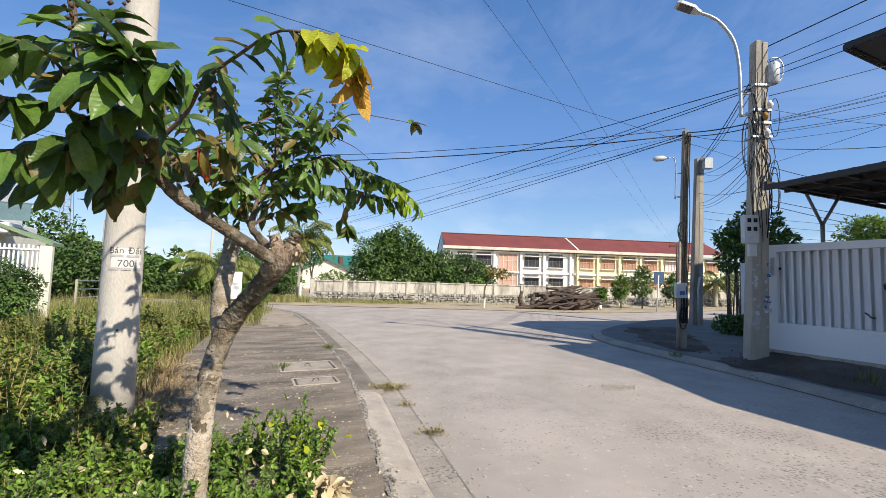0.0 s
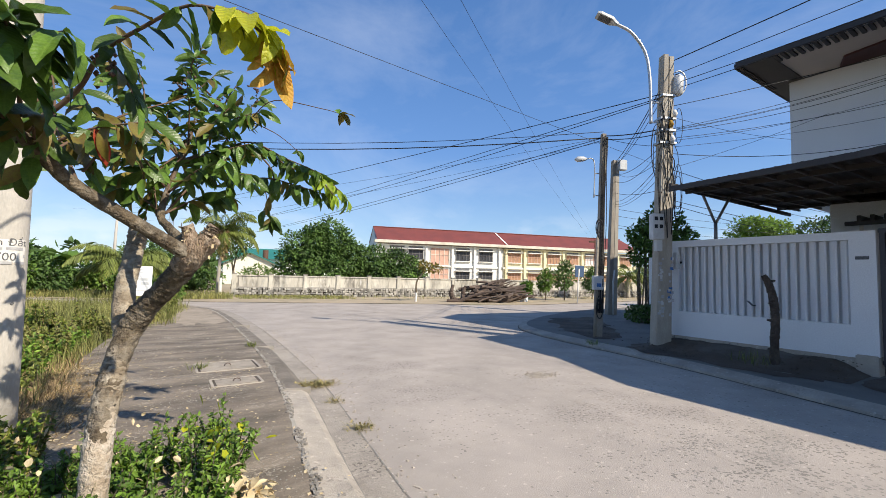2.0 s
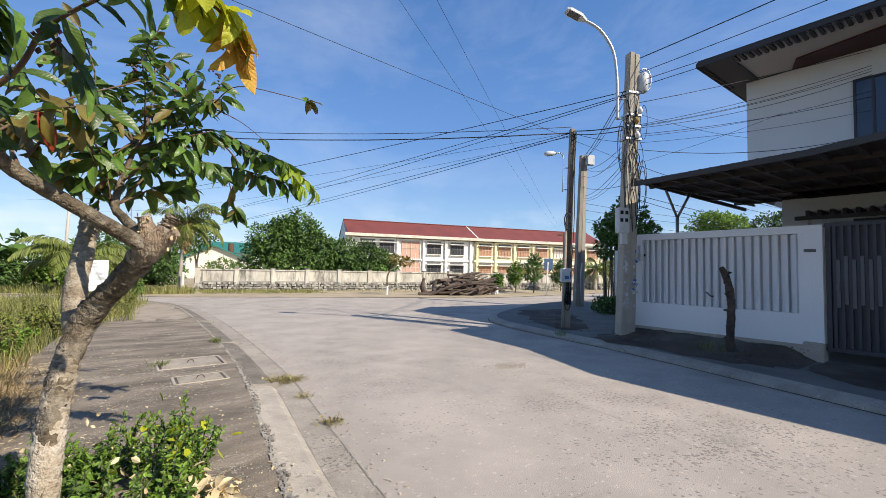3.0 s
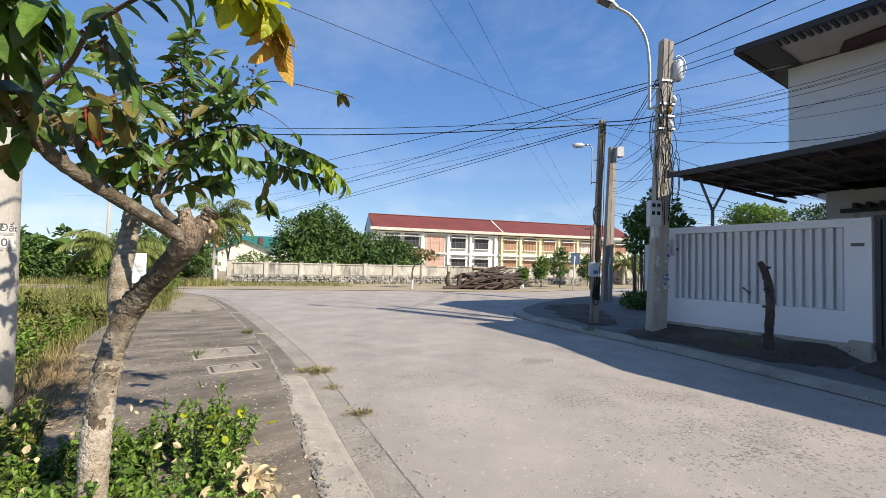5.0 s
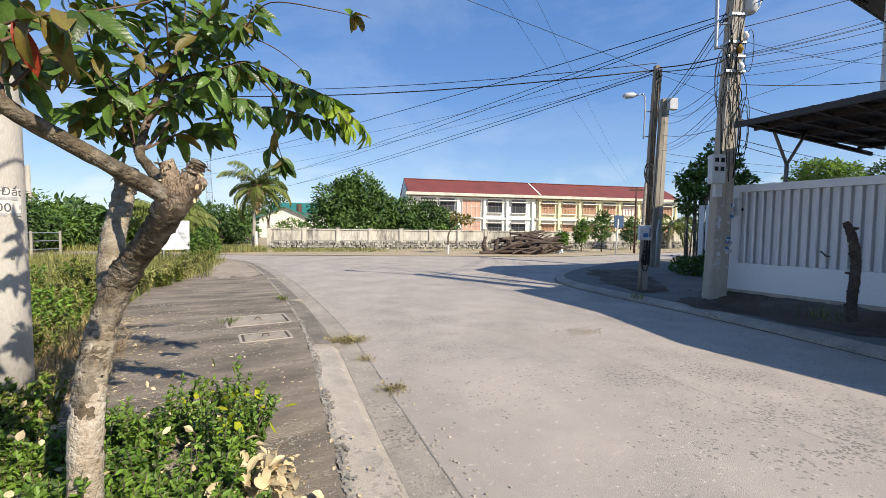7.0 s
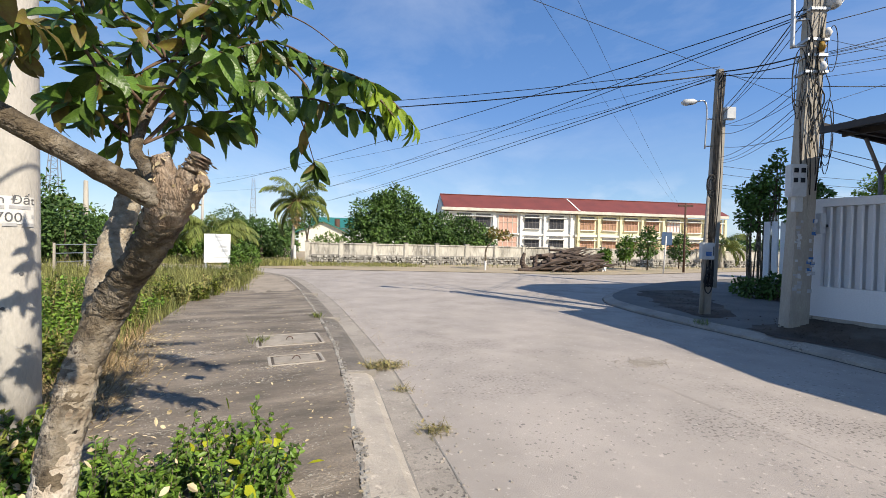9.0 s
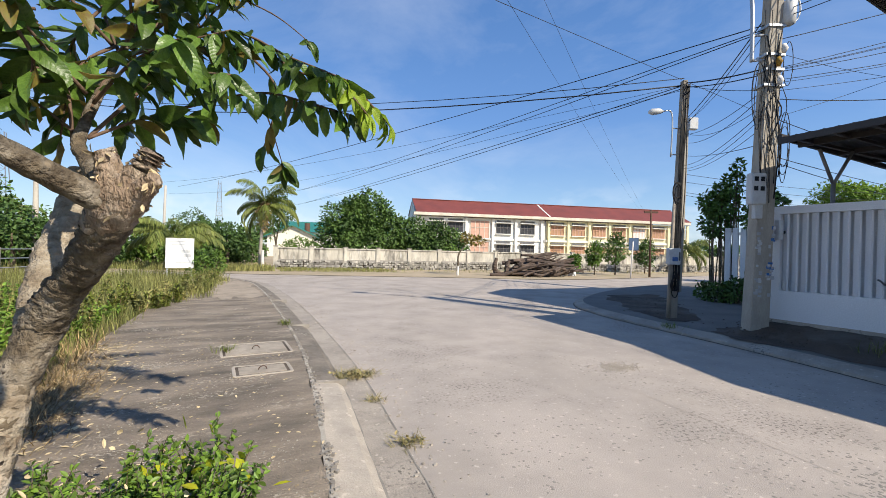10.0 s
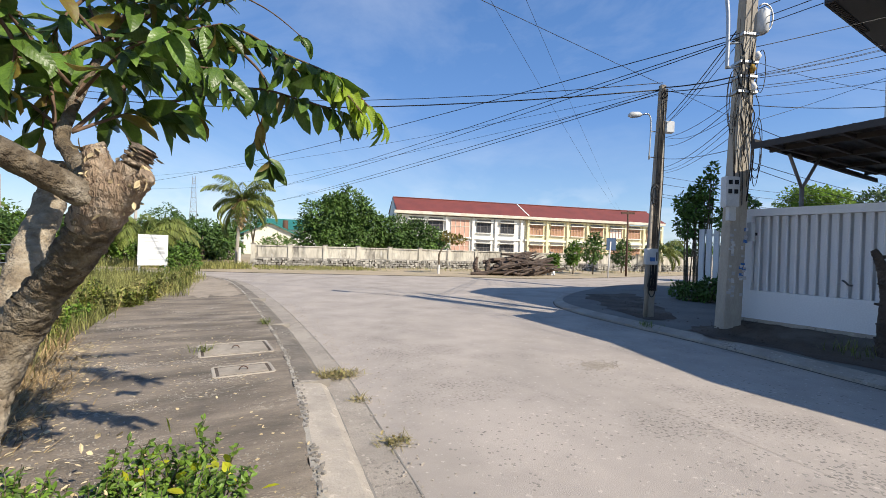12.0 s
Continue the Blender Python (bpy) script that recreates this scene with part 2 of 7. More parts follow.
M_SAND = mat("sandy_verge", (0.48, 0.38, 0.26), (0.38, 0.31, 0.21), 0.6, 0.96, 0.6, 30, stain=(0.2, 0.2, 0.09), stain_scale=0.5, stain_amount=0.6)
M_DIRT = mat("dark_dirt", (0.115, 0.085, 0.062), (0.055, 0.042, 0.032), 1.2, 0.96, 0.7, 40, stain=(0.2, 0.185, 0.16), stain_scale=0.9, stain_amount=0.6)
M_WHITE = mat("white_paint", (0.80, 0.80, 0.79), (0.76, 0.76, 0.76), 1.0, 0.7, 0.08, 50)
M_CREAM = mat("cream_paint", (0.80, 0.76, 0.64), (0.72, 0.68, 0.56), 0.4, 0.85, 0.1, 12)
M_YELLOW = mat("yellow_paint", (0.84, 0.77, 0.50), (0.78, 0.70, 0.45), 0.4, 0.85, 0.1, 12)
M_PALE = mat("pale_school_paint", (0.82, 0.81, 0.76), (0.74, 0.73, 0.68), 0.4, 0.85, 0.1, 12)
M_REDROOF = mat("red_metal_roof", (0.225, 0.058, 0.045), (0.165, 0.046, 0.037), 0.5, 0.6, 0.1, 8)
M_GREENROOF = mat("green_metal_roof", (0.03, 0.20, 0.17), (0.03, 0.17, 0.145), 0.4, 0.5, 0.1, 8)
M_BROWN = mat("brown_metal_roof", (0.045, 0.038, 0.036), (0.035, 0.03, 0.028), 1.0, 0.55, 0.1, 30)
M_POLE = mat("pole_concrete", (0.47, 0.425, 0.35), (0.36, 0.325, 0.27), 3.0, 0.92, 0.4, 60, stain=(0.22, 0.19, 0.16), stain_scale=2.5, stain_amount=0.5, stretch=(1, 1, 0.35))
M_BARK = mat("flaking_bark", (0.185, 0.143, 0.092), (0.058, 0.043, 0.029), 20.0, 0.95, 1.0, 60, stain=(0.46, 0.41, 0.33), stain_scale=9, stain_amount=0.6, stretch=(1, 1, 1.0), speck=(0.05, 0.036, 0.026), speck_scale=34, speck_mask=9)
M_WEATHER = mat("weathered_wall", (0.38, 0.355, 0.31), (0.28, 0.26, 0.23), 0.8, 0.93, 0.4, 14, stain=(0.16, 0.15, 0.13), stain_scale=0.9, stain_amount=0.75, stretch=(1, 1, 0.5))
M_CABLE = mat("black_cable", (0.012, 0.012, 0.013), None, 3.0, 0.6, 0.0, 60)
M_GALV = mat("galvanised_steel", (0.50, 0.51, 0.52), (0.42, 0.43, 0.44), 4.0, 0.45, 0.05, 60, metal=0.7)
M_LEAF = mat("tree_leaf", (0.115, 0.20, 0.030), (0.060, 0.115, 0.018), 5.0, 0.38, 0.10, 40, vary=0.55, spec=0.45, translucent=0.26, veins=(0.15, 0.22, 0.05))
M_FARLEAF = mat("far_foliage", (0.085, 0.155, 0.030), (0.050, 0.10, 0.022), 0.8, 0.6, 0.0, 6, island=0.4, translucent=0.15)
M_GRASS = mat("grass_blades", (0.34, 0.315, 0.105), (0.15, 0.175, 0.048), 0.6, 0.7, 0.0, 8, island=0.6, translucent=0.2)


def lerp_line(pts, y):
    for (x0, y0), (x1, y1) in zip(pts, pts[1:]):
        if y <= y1:
            return x0 + (x1 - x0) * (y - y0) / (y1 - y0)
    return pts[-1][0]


def smooth_line(pts, n=8):
    """A Catmull-Rom line through the points."""
    out = []
    for i in range(len(pts) - 1):
        p0, p1, p2, p3 = (Vector(pts[max(0, min(len(pts) - 1, i + k))]) for k in (-1, 0, 1, 2))
        for k in range(n):
            t = k / n
            out.append(tuple(0.5 * ((2 * p1) + (p2 - p0) * t + (2 * p0 - 5 * p1 + 4 * p2 - p3) * t * t + (3 * p1 - p0 - 3 * p2 + p3) * t ** 3)))
    return out + [tuple(pts[-1])]


def fill(outline, z):
    """A flat face over an outline, cut into triangles."""
    pts = [Vector((x, y, z)) for x, y in outline]
    faces = []
    for tri in geometry.tessellate_polygon([pts]):
        p, q, r = (pts[i] for i in tri)
        faces.append(tri if (q - p).cross(r - p).z > 0 else tri[::-1])
    return Geo().add(pts, faces)


# ---- ground, roads, pavements ----
ground = Geo()
ground.sheet([[(x, y, -0.06) for x in (-1500, -60, -20, 0, 20, 60, 1500)] for y in (-1500, -60, -10, 20, 60, 120, 1500)])
solid("ground", ground, M_EARTH, "dry earth ground with patches of weeds", "ground", kind="structure")

# left pavement edge, kerb foot and gutter joint, from behind the eye to the corner
EDGE_L = smooth_line([(-0.45, -9), (0.25, -2), (0.89, 3.1), (1.31, 6.0), (1.53, 8.45), (1.67, 12), (1.76, 16), (1.55, 19.5), (0.6, 22.2)])
FOOT_L = smooth_line([(-0.10, -9), (0.60, -2), (1.24, 3.1), (1.66, 6.0), (1.87, 8.5), (2.02, 12), (2.08, 16), (1.86, 19.6), (0.8, 22.5)])
JOIN_L = smooth_line([(0.18, -9), (0.88, -2), (1.52, 3.05), (1.94, 6.0), (2.16, 8.6), (2.36, 12.5), (2.38, 16.8), (2.1, 20), (1.0, 23)])
# right kerb, round the corner into the cross road
KERB_R = smooth_line([(4.6, -9), (6.3, -1.5), (7.51, 3), (7.78, 4), (8.1, 5.46), (8.38, 7.3), (8.73, 8.8), (9.35, 10.1), (10.7, 11.25), (13.4, 12.6), (18.5, 14.0), (40, 16), (70, 17)])
FAR_R = smooth_line([(70, 21), (40, 20), (22.5, 18.6), (18.6, 18.3), (15.4, 18.9), (12.3, 20.4), (8.8, 21.9), (4.75, 23.5), (2.1, 24.7), (-1, 26.5), (-6, 30), (-14, 34.5), (-40, 44)])
LEFT_ROAD = [(-40, 38), (-14, 30), (-5, 26), (-1.2, 24)]
road_outline = [p[:2] for p in KERB_R] + [p[:2] for p in FAR_R] + LEFT_ROAD + [p[:2] for p in reversed(JOIN_L)]
solid("road", fill(road_outline, 0.0), M_ROAD, "pale worn concrete road surface at a junction", "road", kind="structure")

gutter = Geo().sheet([[(*j, 0.002), (*f, 0.005)] for j, f in zip(JOIN_L, FOOT_L)])
solid("gutter", gutter, M_GUTTER, "pale concrete gutter strip beside the road", "gutter", kind="structure")
def kerb_run(pairs):
    return Geo().sheet([[(*f, 0.006), (f[0] * 0.8 + e[0] * 0.2, f[1] * 0.8 + e[1] * 0.2, 0.05), (f[0] * 0.2 + e[0] * 0.8, f[1] * 0.2 + e[1] * 0.8, 0.075), (*e, 0.08), (e[0], e[1], -0.05)] for f, e in pairs])


kerb_pairs = list(zip(FOOT_L, EDGE_L))
KERB_TURN = next(k for k, (f, e) in enumerate(kerb_pairs) if e[1] > 5.9)
solid("kerb_1", kerb_run(kerb_pairs[:KERB_TURN + 1]), M_KERB, "pale worn sloping concrete kerb of the pavement", "kerb", kind="structure")
solid("kerb_3", kerb_run(kerb_pairs[KERB_TURN:]), M_KERBDARK, "dark weathered kerb beside the manhole covers", "kerb", kind="structure")
INNER_L = [(-1.1, -9), (-1.05, 6), (-1.05, 9), (-0.85, 12), (-0.5, 17), (-0.3, 19.5), (-0.2, 22.0)]
edge_fine = smooth_line([tuple(e) for e in EDGE_L], 5)
pave_outline = [(e[0] + 0.03 * noise.noise((e[0] * 3, e[1] * 4.5, 1)) + 0.018 * noise.noise((e[0] * 9, e[1] * 19, 5)), e[1]) for e in edge_fine]
pave_outline += INNER_L[::-1]
solid("pavement_1", fill(pave_outline, 0.084), M_PAVE, "weathered dark grey concrete pavement with pale worn spots", "pavement", kind="structure")

joint = Geo().sheet([[(j[0] - 0.006 + 0.008 * noise.noise((j[1] * 3, 0, 2)), j[1], 0.006), (j[0] + 0.006 + 0.008 * noise.noise((j[1] * 4, 3, 2)), j[1], 0.006)] for j in smooth_line([tuple(j) for j in JOIN_L], 4)])
solid("gutter_joint", joint, M_JOINT, "dark cracked joint between gutter and road", "joint", kind="structure")
seam = Geo().sheet([[(e[0] + 0.004 + 0.012 * noise.noise((e[1] * 5, 0, 7)), e[1], 0.0815), (e[0] + 0.045 + 0.02 * noise.noise((e[1] * 3.7, 3, 9)), e[1], 0.0815)] for e in edge_fine])
solid("pavement_seam", seam, M_PALECEM, "crumbled pale cement along the pavement edge", "seam", kind="structure")
foot_crack = Geo().sheet([[(f[0] - 0.005 + 0.012 * noise.noise((f[1] * 4, 0, 12)), f[1], 0.0095), (f[0] + 0.006 + 0.014 * noise.noise((f[1] * 3, 3, 12)), f[1], 0.0085)] for f in smooth_line([tuple(f) for f in FOOT_L], 4)])
solid("kerb_crack", foot_crack, M_JOINT, "dark crack along the foot of the kerb", "joint", kind="structure")
crumb_rnd = random.Random(77)
crumbs = Geo()
for k in range(700):
    y = 2.2 + 12 * crumb_rnd.random() ** 1.5
    clump = noise.noise((y * 1.6, 2, 4))
    x = lerp_line(EDGE_L, y) + 0.03 + crumb_rnd.gauss(0, 0.022) + 0.03 * clump
    if clump < -0.15 and crumb_rnd.random() < 0.7:
        continue
    r = crumb_rnd.uniform(0.005, 0.014)
    crumbs.box((x, y, 0.082 + r * 0.3), (r * 2, r * 1.6, r * 1.3), crumb_rnd.uniform(0, 90))
solid("crumbled_edge", crumbs, M_JOINT, "crumbled dark earth and grit along the pavement edge", "debris", kind="stuff")
pebbles = Geo()
for k in range(3600):
    x, y = crumb_rnd.uniform(-0.9, 0.95), 2.4 + 7 * crumb_rnd.random() ** 1.3
    if x > lerp_line(EDGE_L, y) - 0.03 or noise.noise((x * 1.3, y * 1.3, 6)) < -0.05:
        continue
    r = crumb_rnd.uniform(0.002, 0.006)
    pebbles.box((x, y, 0.084 + r * 0.4), (r * 2, r * 1.5, r), crumb_rnd.uniform(0, 90))
solid("pale_grit", pebbles, M_PALECEM, "pale grit scattered over the pavement", "debris", kind="stuff")
for yy in (5.9, 9.4, 13.2, 2.0):
    xa, xb = lerp_line(EDGE_L, yy), lerp_line(JOIN_L, yy)
    solid("kerb_joint", Geo().box(((xa + xb) / 2 - 0.12, yy, 0.045), (xb - xa - 0.25, 0.014, 0.075)), M_JOINT, "dark joint across the kerb", "joint", kind="structure")

JOINTS = (((5.15, 9.5), (4.35, 3.0)), ((4.35, 3.0), (3.5, -3.0)), ((2.4, 13.9), (7.6, 13.7)))
for (xa, ya), (xb, yb) in JOINTS:
    d = Vector((xb - xa, yb - ya, 0))
    nrm = Vector((-d.y, d.x, 0)).normalized() * 0.0025
    rows = []
    for k in range(25):
        p = Vector((xa, ya, 0.003)) + d * k / 24 + nrm * 2.0 * noise.noise((k * 0.7, xa, 1))
        rows.append([p - nrm, p + nrm])
    solid("road_joint", Geo().sheet(rows), M_ROADJOINT, "thin dark joint in the concrete road", "joint", kind="structure")
for yy in (7.18, 10.4, 14.0):
    xe = lerp_line(EDGE_L, yy)
    solid("pavement_joint", Geo().sheet([[(-1.0 + (xe + 0.95) * k / 12, yy + 0.02 * noise.noise((k * 1.3, yy, 1)), 0.0875), (-1.0 + (xe + 0.95) * k / 12, yy + 0.016 + 0.02 * noise.noise((k * 1.3, yy, 1)), 0.0875)] for k in range(13)]), M_JOINT, "dark joint across the pavement", "joint", kind="structure")

pr = [p[:2] for p in KERB_R]
# thin flat strip in a dark colour, painted as the kerb foot's shadow line
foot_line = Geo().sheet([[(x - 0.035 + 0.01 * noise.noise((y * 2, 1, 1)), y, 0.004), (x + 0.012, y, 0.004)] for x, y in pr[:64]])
solid("kerb_shadow_joint", foot_line, M_DIRT, "dark strip painted as a shadow line along the kerb foot", "joint", kind="structure")
kerb2 = Geo().sheet([[(x, y, -0.03), (x + 0.01, y, 0.045), (x + 0.05, y - 0.01, 0.062), (x + 0.29, y - 0.06, 0.104), (x + 0.295, y - 0.06, 0.0)] for x, y in pr])
solid("kerb_2", kerb2, M_GUTTER, "low concrete kerb in the shade of the house", "kerb", kind="structure")
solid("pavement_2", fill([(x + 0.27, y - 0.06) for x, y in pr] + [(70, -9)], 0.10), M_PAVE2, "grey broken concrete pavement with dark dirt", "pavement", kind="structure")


def dirt_patch(pts, z, label):
    line = smooth_line(pts + pts[:1], 8)[:-1]
    out = [(x + 0.30 * noise.noise((x * 1.7, y * 1.7, 4)) + 0.06 * noise.noise((x * 6, y * 6, 4)), y + 0.30 * noise.noise((x * 1.7, y * 1.7, 8)) + 0.06 * noise.noise((x * 6, y * 6, 9))) for x, y in line]
    solid("dirt_patch", fill(out, z), M_DIRT, label, "dirt", kind="structure")


dirt_patch([(8.55, 5.8), (9.0, 6.2), (9.75, 5.7), (9.7, 4.2), (9.68, 3.0), (9.2, 2.85), (8.7, 3.3), (8.5, 4.5)], 0.106, "dark dirt round the pole and the stump")
dirt_patch([(8.95, 7.0), (9.9, 6.9), (10.9, 7.8), (12.5, 9.4), (13.8, 10.8), (12.6, 11.3), (11.2, 10.6), (10.4, 9.4), (9.5, 8.2)], 0.107, "dark dirt patch at the street corner")
dirt_patch([(8.45, 5.6), (8.85, 5.2), (8.8, 3.9), (8.6, 2.9), (8.2, 2.5), (8.22, 3.6)], 0.1075, "dark dirt washed towards the kerb")
dirt_patch([(8.3, 1.9), (9.2, 2.2), (10.4, 1.4), (9.8, 0.4), (8.6, 0.6), (8.0, 1.2)], 0.106, "dark damp dirt before the gate")
bank = []
for i in range(33):
    y = 2.25 + 3.7 * i / 32
    row = []
    for k in range(15):
        u = k / 14
        x = 8.55 + 0.35 * noise.noise((y * 1.1, 0, 3)) * (1 - u) + (9.80 - 8.55) * u
        ends = min(1.0, i / 4, (32 - i) / 4)
        row.append((x, y, 0.104 + ends * (0.20 * u * u * (3 - 2 * u) + 0.03 * u * noise.noise((x * 5, y * 5, 1)))))
    bank.append(row)
solid("dirt_bank", Geo().sheet(bank), M_DIRT, "bank of dark dirt against the white wall", "dirt", kind="structure", smooth=True)
drift = [(lerp_line(EDGE_L, 14.3 + 0.35 * k) - 0.06 - 0.3 * abs(noise.noise((k * 0.7, 3, 1))), 14.3 + 0.35 * k) for k in range(19)]
drift += [(-0.40 + 0.05 * k + 0.3 * noise.noise((k * 0.8, 9, 1)), 20.9 - 0.36 * k) for k in range(18)]
drift += [(0.42 + 0.10 * k, 13.9 + 0.8 * noise.noise((k * 1.3, 5, 1)) + 0.35 * noise.noise((k * 3.1, 7, 1))) for k in range(10)]
M_TAN = mat("sandy_dust", (0.42, 0.345, 0.265), (0.30, 0.25, 0.19), 1.6, 0.96, 0.6, 40, stain=(0.20, 0.17, 0.13), stain_scale=2.2, stain_amount=0.7)
solid("sand_drift", fill(drift, 0.0885), M_TAN, "sandy earth spread over the end of the pavement", "sand", kind="structure")
verge = [p[:2] for p in FAR_R] + [(-40, 60), (70, 60)]
solid("verge", fill(verge, 0.02), M_SAND, "sandy verge with thin grass before the wall", "verge", kind="structure")

# ---- roadside: manholes, debris ----
M_SLAB = mat("slab_concrete", (0.43, 0.37, 0.295), (0.32, 0.275, 0.22), 3, 0.95, 0.5, 50, stain=(0.17, 0.15, 0.12), stain_scale=4, stain_amount=0.7)


def manhole(x, y, w, d, label):
    t = thing("manhole_cover", label, "manhole cover", (x, y, 0.078), "manhole covers in the pavement")
    frame_geo = Geo()
    for cx, cy, sx, sy in ((x, y - d / 2, w, 0.035), (x, y + d / 2, w, 0.035), (x - w / 2, y, 0.035, d - 0.035), (x + w / 2, y, 0.035, d - 0.035)):
        frame_geo.box((cx, cy, 0.079), (sx, sy, 0.028))
    part("rim", frame_geo, M_KERB, t, bevel=0.004)
    part("seat", Geo().box((x, y, 0.078), (w - 0.03, d - 0.03, 0.018)), M_DIRT, t, "dark gap round the slab")
    part("slab", Geo().box((x, y, 0.083), (w - 0.10, d - 0.10, 0.018)), M_SLAB, t, "pale concrete slab", bevel=0.004)
    pts = [(x + 0.045 * math.cos(a), y - 0.02, 0.092 + 0.04 * math.sin(a)) for a in [math.pi * k / 6 for k in range(7)]]
    part("lifting_loop", Geo().tube(pts, 0.006, 5), M_RUST, t, "rusty iron loop", smooth=True)
    return t


M_RUST = mat("rusty_iron", (0.12, 0.06, 0.035), (0.07, 0.04, 0.03), 8, 0.8, 0.3, 80)
manhole(0.90, 6.62, 0.60, 0.42, "pale square concrete manhole cover with an iron loop")
manhole(0.92, 7.72, 0.86, 0.70, "larger worn concrete manhole cover in the pavement")
M_DRY = mat("dry_leaf", (0.70, 0.59, 0.38), (0.52, 0.39, 0.21), 6, 0.8, 0.2, 40, island=0.4, translucent=0.15)
M_STRAW = mat("dry_straw", (0.46, 0.335, 0.17), (0.27, 0.185, 0.09), 2, 0.85, 0.0, 20, island=0.5)
M_WEED = mat("weed_leaf", (0.19, 0.295, 0.038), (0.085, 0.165, 0.023), 3, 0.5, 0.05, 30, island=0.6, translucent=0.26)
M_YLEAF = mat("yellow_leaf", (0.58, 0.56, 0.03), (0.46, 0.52, 0.03), 4, 0.45, 0.3, 50, vary=0.2, translucent=0.4, veins=(0.30, 0.34, 0.03))
M_OLEAF = mat("orange_leaf", (0.58, 0.27, 0.05), (0.56, 0.40, 0.06), 3, 0.5, 0.3, 50, vary=0.25, translucent=0.35, veins=(0.34, 0.14, 0.03))
M_RLEAF = mat("red_leaf", (0.42, 0.06, 0.02), (0.30, 0.04, 0.02), 9, 0.45, 0.15, 50, translucent=0.3)
M_LIME = mat("young_leaf", (0.36, 0.47, 0.035), (0.24, 0.37, 0.03), 5, 0.42, 0.3, 50, vary=0.25, translucent=0.35, veins=(0.36, 0.45, 0.10))
M_BRONZE = mat("ageing_leaf", (0.20, 0.185, 0.032), (0.17, 0.105, 0.033), 8, 0.45, 0.15, 50, vary=0.35, translucent=0.25)


def blade(g, p, h, lean, w, rnd):
    a = rnd.uniform(0, 6.283)
    dx, dy = math.cos(a) * lean, math.sin(a) * lean
    b = a + 1.57
    wx, wy = math.cos(b) * w, math.sin(b) * w
    x, y, z = p
    n = len(g.v)
    g.v += [(x - wx, y - wy, z), (x + wx, y + wy, z), (x + dx * 0.4 + wx * 0.7, y + dy * 0.4 + wy * 0.7, z + h * 0.6), (x + dx * 0.4 - wx * 0.7, y + dy * 0.4 - wy * 0.7, z + h * 0.6), (x + dx, y + dy, z + h)]
    g.f += [(n, n + 1, n + 2, n + 3), (n + 3, n + 2, n + 4)]


def leaflet(g, p, d, nrm, length, width):
    """A small folded oval leaf."""
    d = d.normalized()
    s = d.cross(nrm).normalized()
    u = s.cross(d)
    n = len(g.v)
    a = p + d * length * 0.32 - u * width * 0.10
    b = p + d * length * 0.68 - u * (width * 0.10 + length * 0.04)
    lift = u * width * 0.14
    g.v += [tuple(p), tuple(a + s * width * 0.48 + lift), tuple(a), tuple(a - s * width * 0.48 + lift), tuple(b + s * width * 0.42 + lift), tuple(b), tuple(b - s * width * 0.42 + lift), tuple(p + d * length - u * length * 0.12)]
    g.f += [(n, n + 1, n + 2), (n, n + 2, n + 3), (n + 1, n + 4, n + 5, n + 2), (n + 2, n + 5, n + 6, n + 3), (n + 4, n + 7, n + 5), (n + 5, n + 7, n + 6)]


def rand_dir(rnd, up=0.0):
    while True:
        v = Vector((rnd.uniform(-1, 1), rnd.uniform(-1, 1), rnd.uniform(-1, 1)))
        if 0.05 < v.length < 1:
            v.normalize()
            v.z += up
            return v.normalized()


# ---- tree at the pavement ----
def leaf_mesh(name, curl, fold, width, seed):
    rnd = random.Random(seed)
    g = Geo()
    n = 7
    rows = []
    for i in range(n):
        t = i / (n - 1)
        w = width * (math.sin(math.pi * (t * 0.92 + 0.04)) ** 0.75) * (1.12 - 0.35 * t)
        if i == n - 1:
            w = 0.004
        y = t * math.cos(curl * t * 0.6)
        z = -math.sin(curl * t) * t * 0.55
        e = 0.02 * math.sin(i * 2.1 + seed)
        rows.append([(-w, y, z + w * fold + e), (-w * 0.5, y, z + w * fold * 0.62), (0, y, z), (w * 0.5, y, z + w * fold * 0.62), (w, y, z + w * fold - e)])
    g.sheet(rows)
    return g.mesh(name, smooth=True)


LEAF_MESHES = [leaf_mesh("leaf", c, f, w, k) for k, (c, f, w) in enumerate(((0.5, 0.35, 0.185), (0.9, 0.25, 0.20), (1.3, 0.45, 0.17), (0.25, 0.5, 0.195)))]
LEAF_SETS = {}


def leaf_of(material, k):
    key = (material.name, k % 4)
    if key not in LEAF_SETS:
        me = LEAF_MESHES[k % 4].copy()
        me.materials.clear()
        me.materials.append(material)
        LEAF_SETS[key] = me
    return LEAF_SETS[key]


M_BARKPALE = mat("pale_bark", (0.37, 0.31, 0.225), (0.19, 0.145, 0.098), 14, 0.95, 1.0, 55, stain=(0.55, 0.50, 0.41), stain_scale=9, stain_amount=0.65, stretch=(1, 1, 1.2), speck=(0.17, 0.125, 0.085), speck_scale=30, speck_mask=7)
tree = thing("tree", "young pruned tree with large drooping leaves beside the pavement", "tree", (-0.33, 3.05, 0.0))
tree_rnd = random.Random(5)
M_TWIG = mat("twig_bark", (0.16, 0.10, 0.065), (0.11, 0.07, 0.045), 10, 0.85, 0.3, 60)
leaf_count = 0


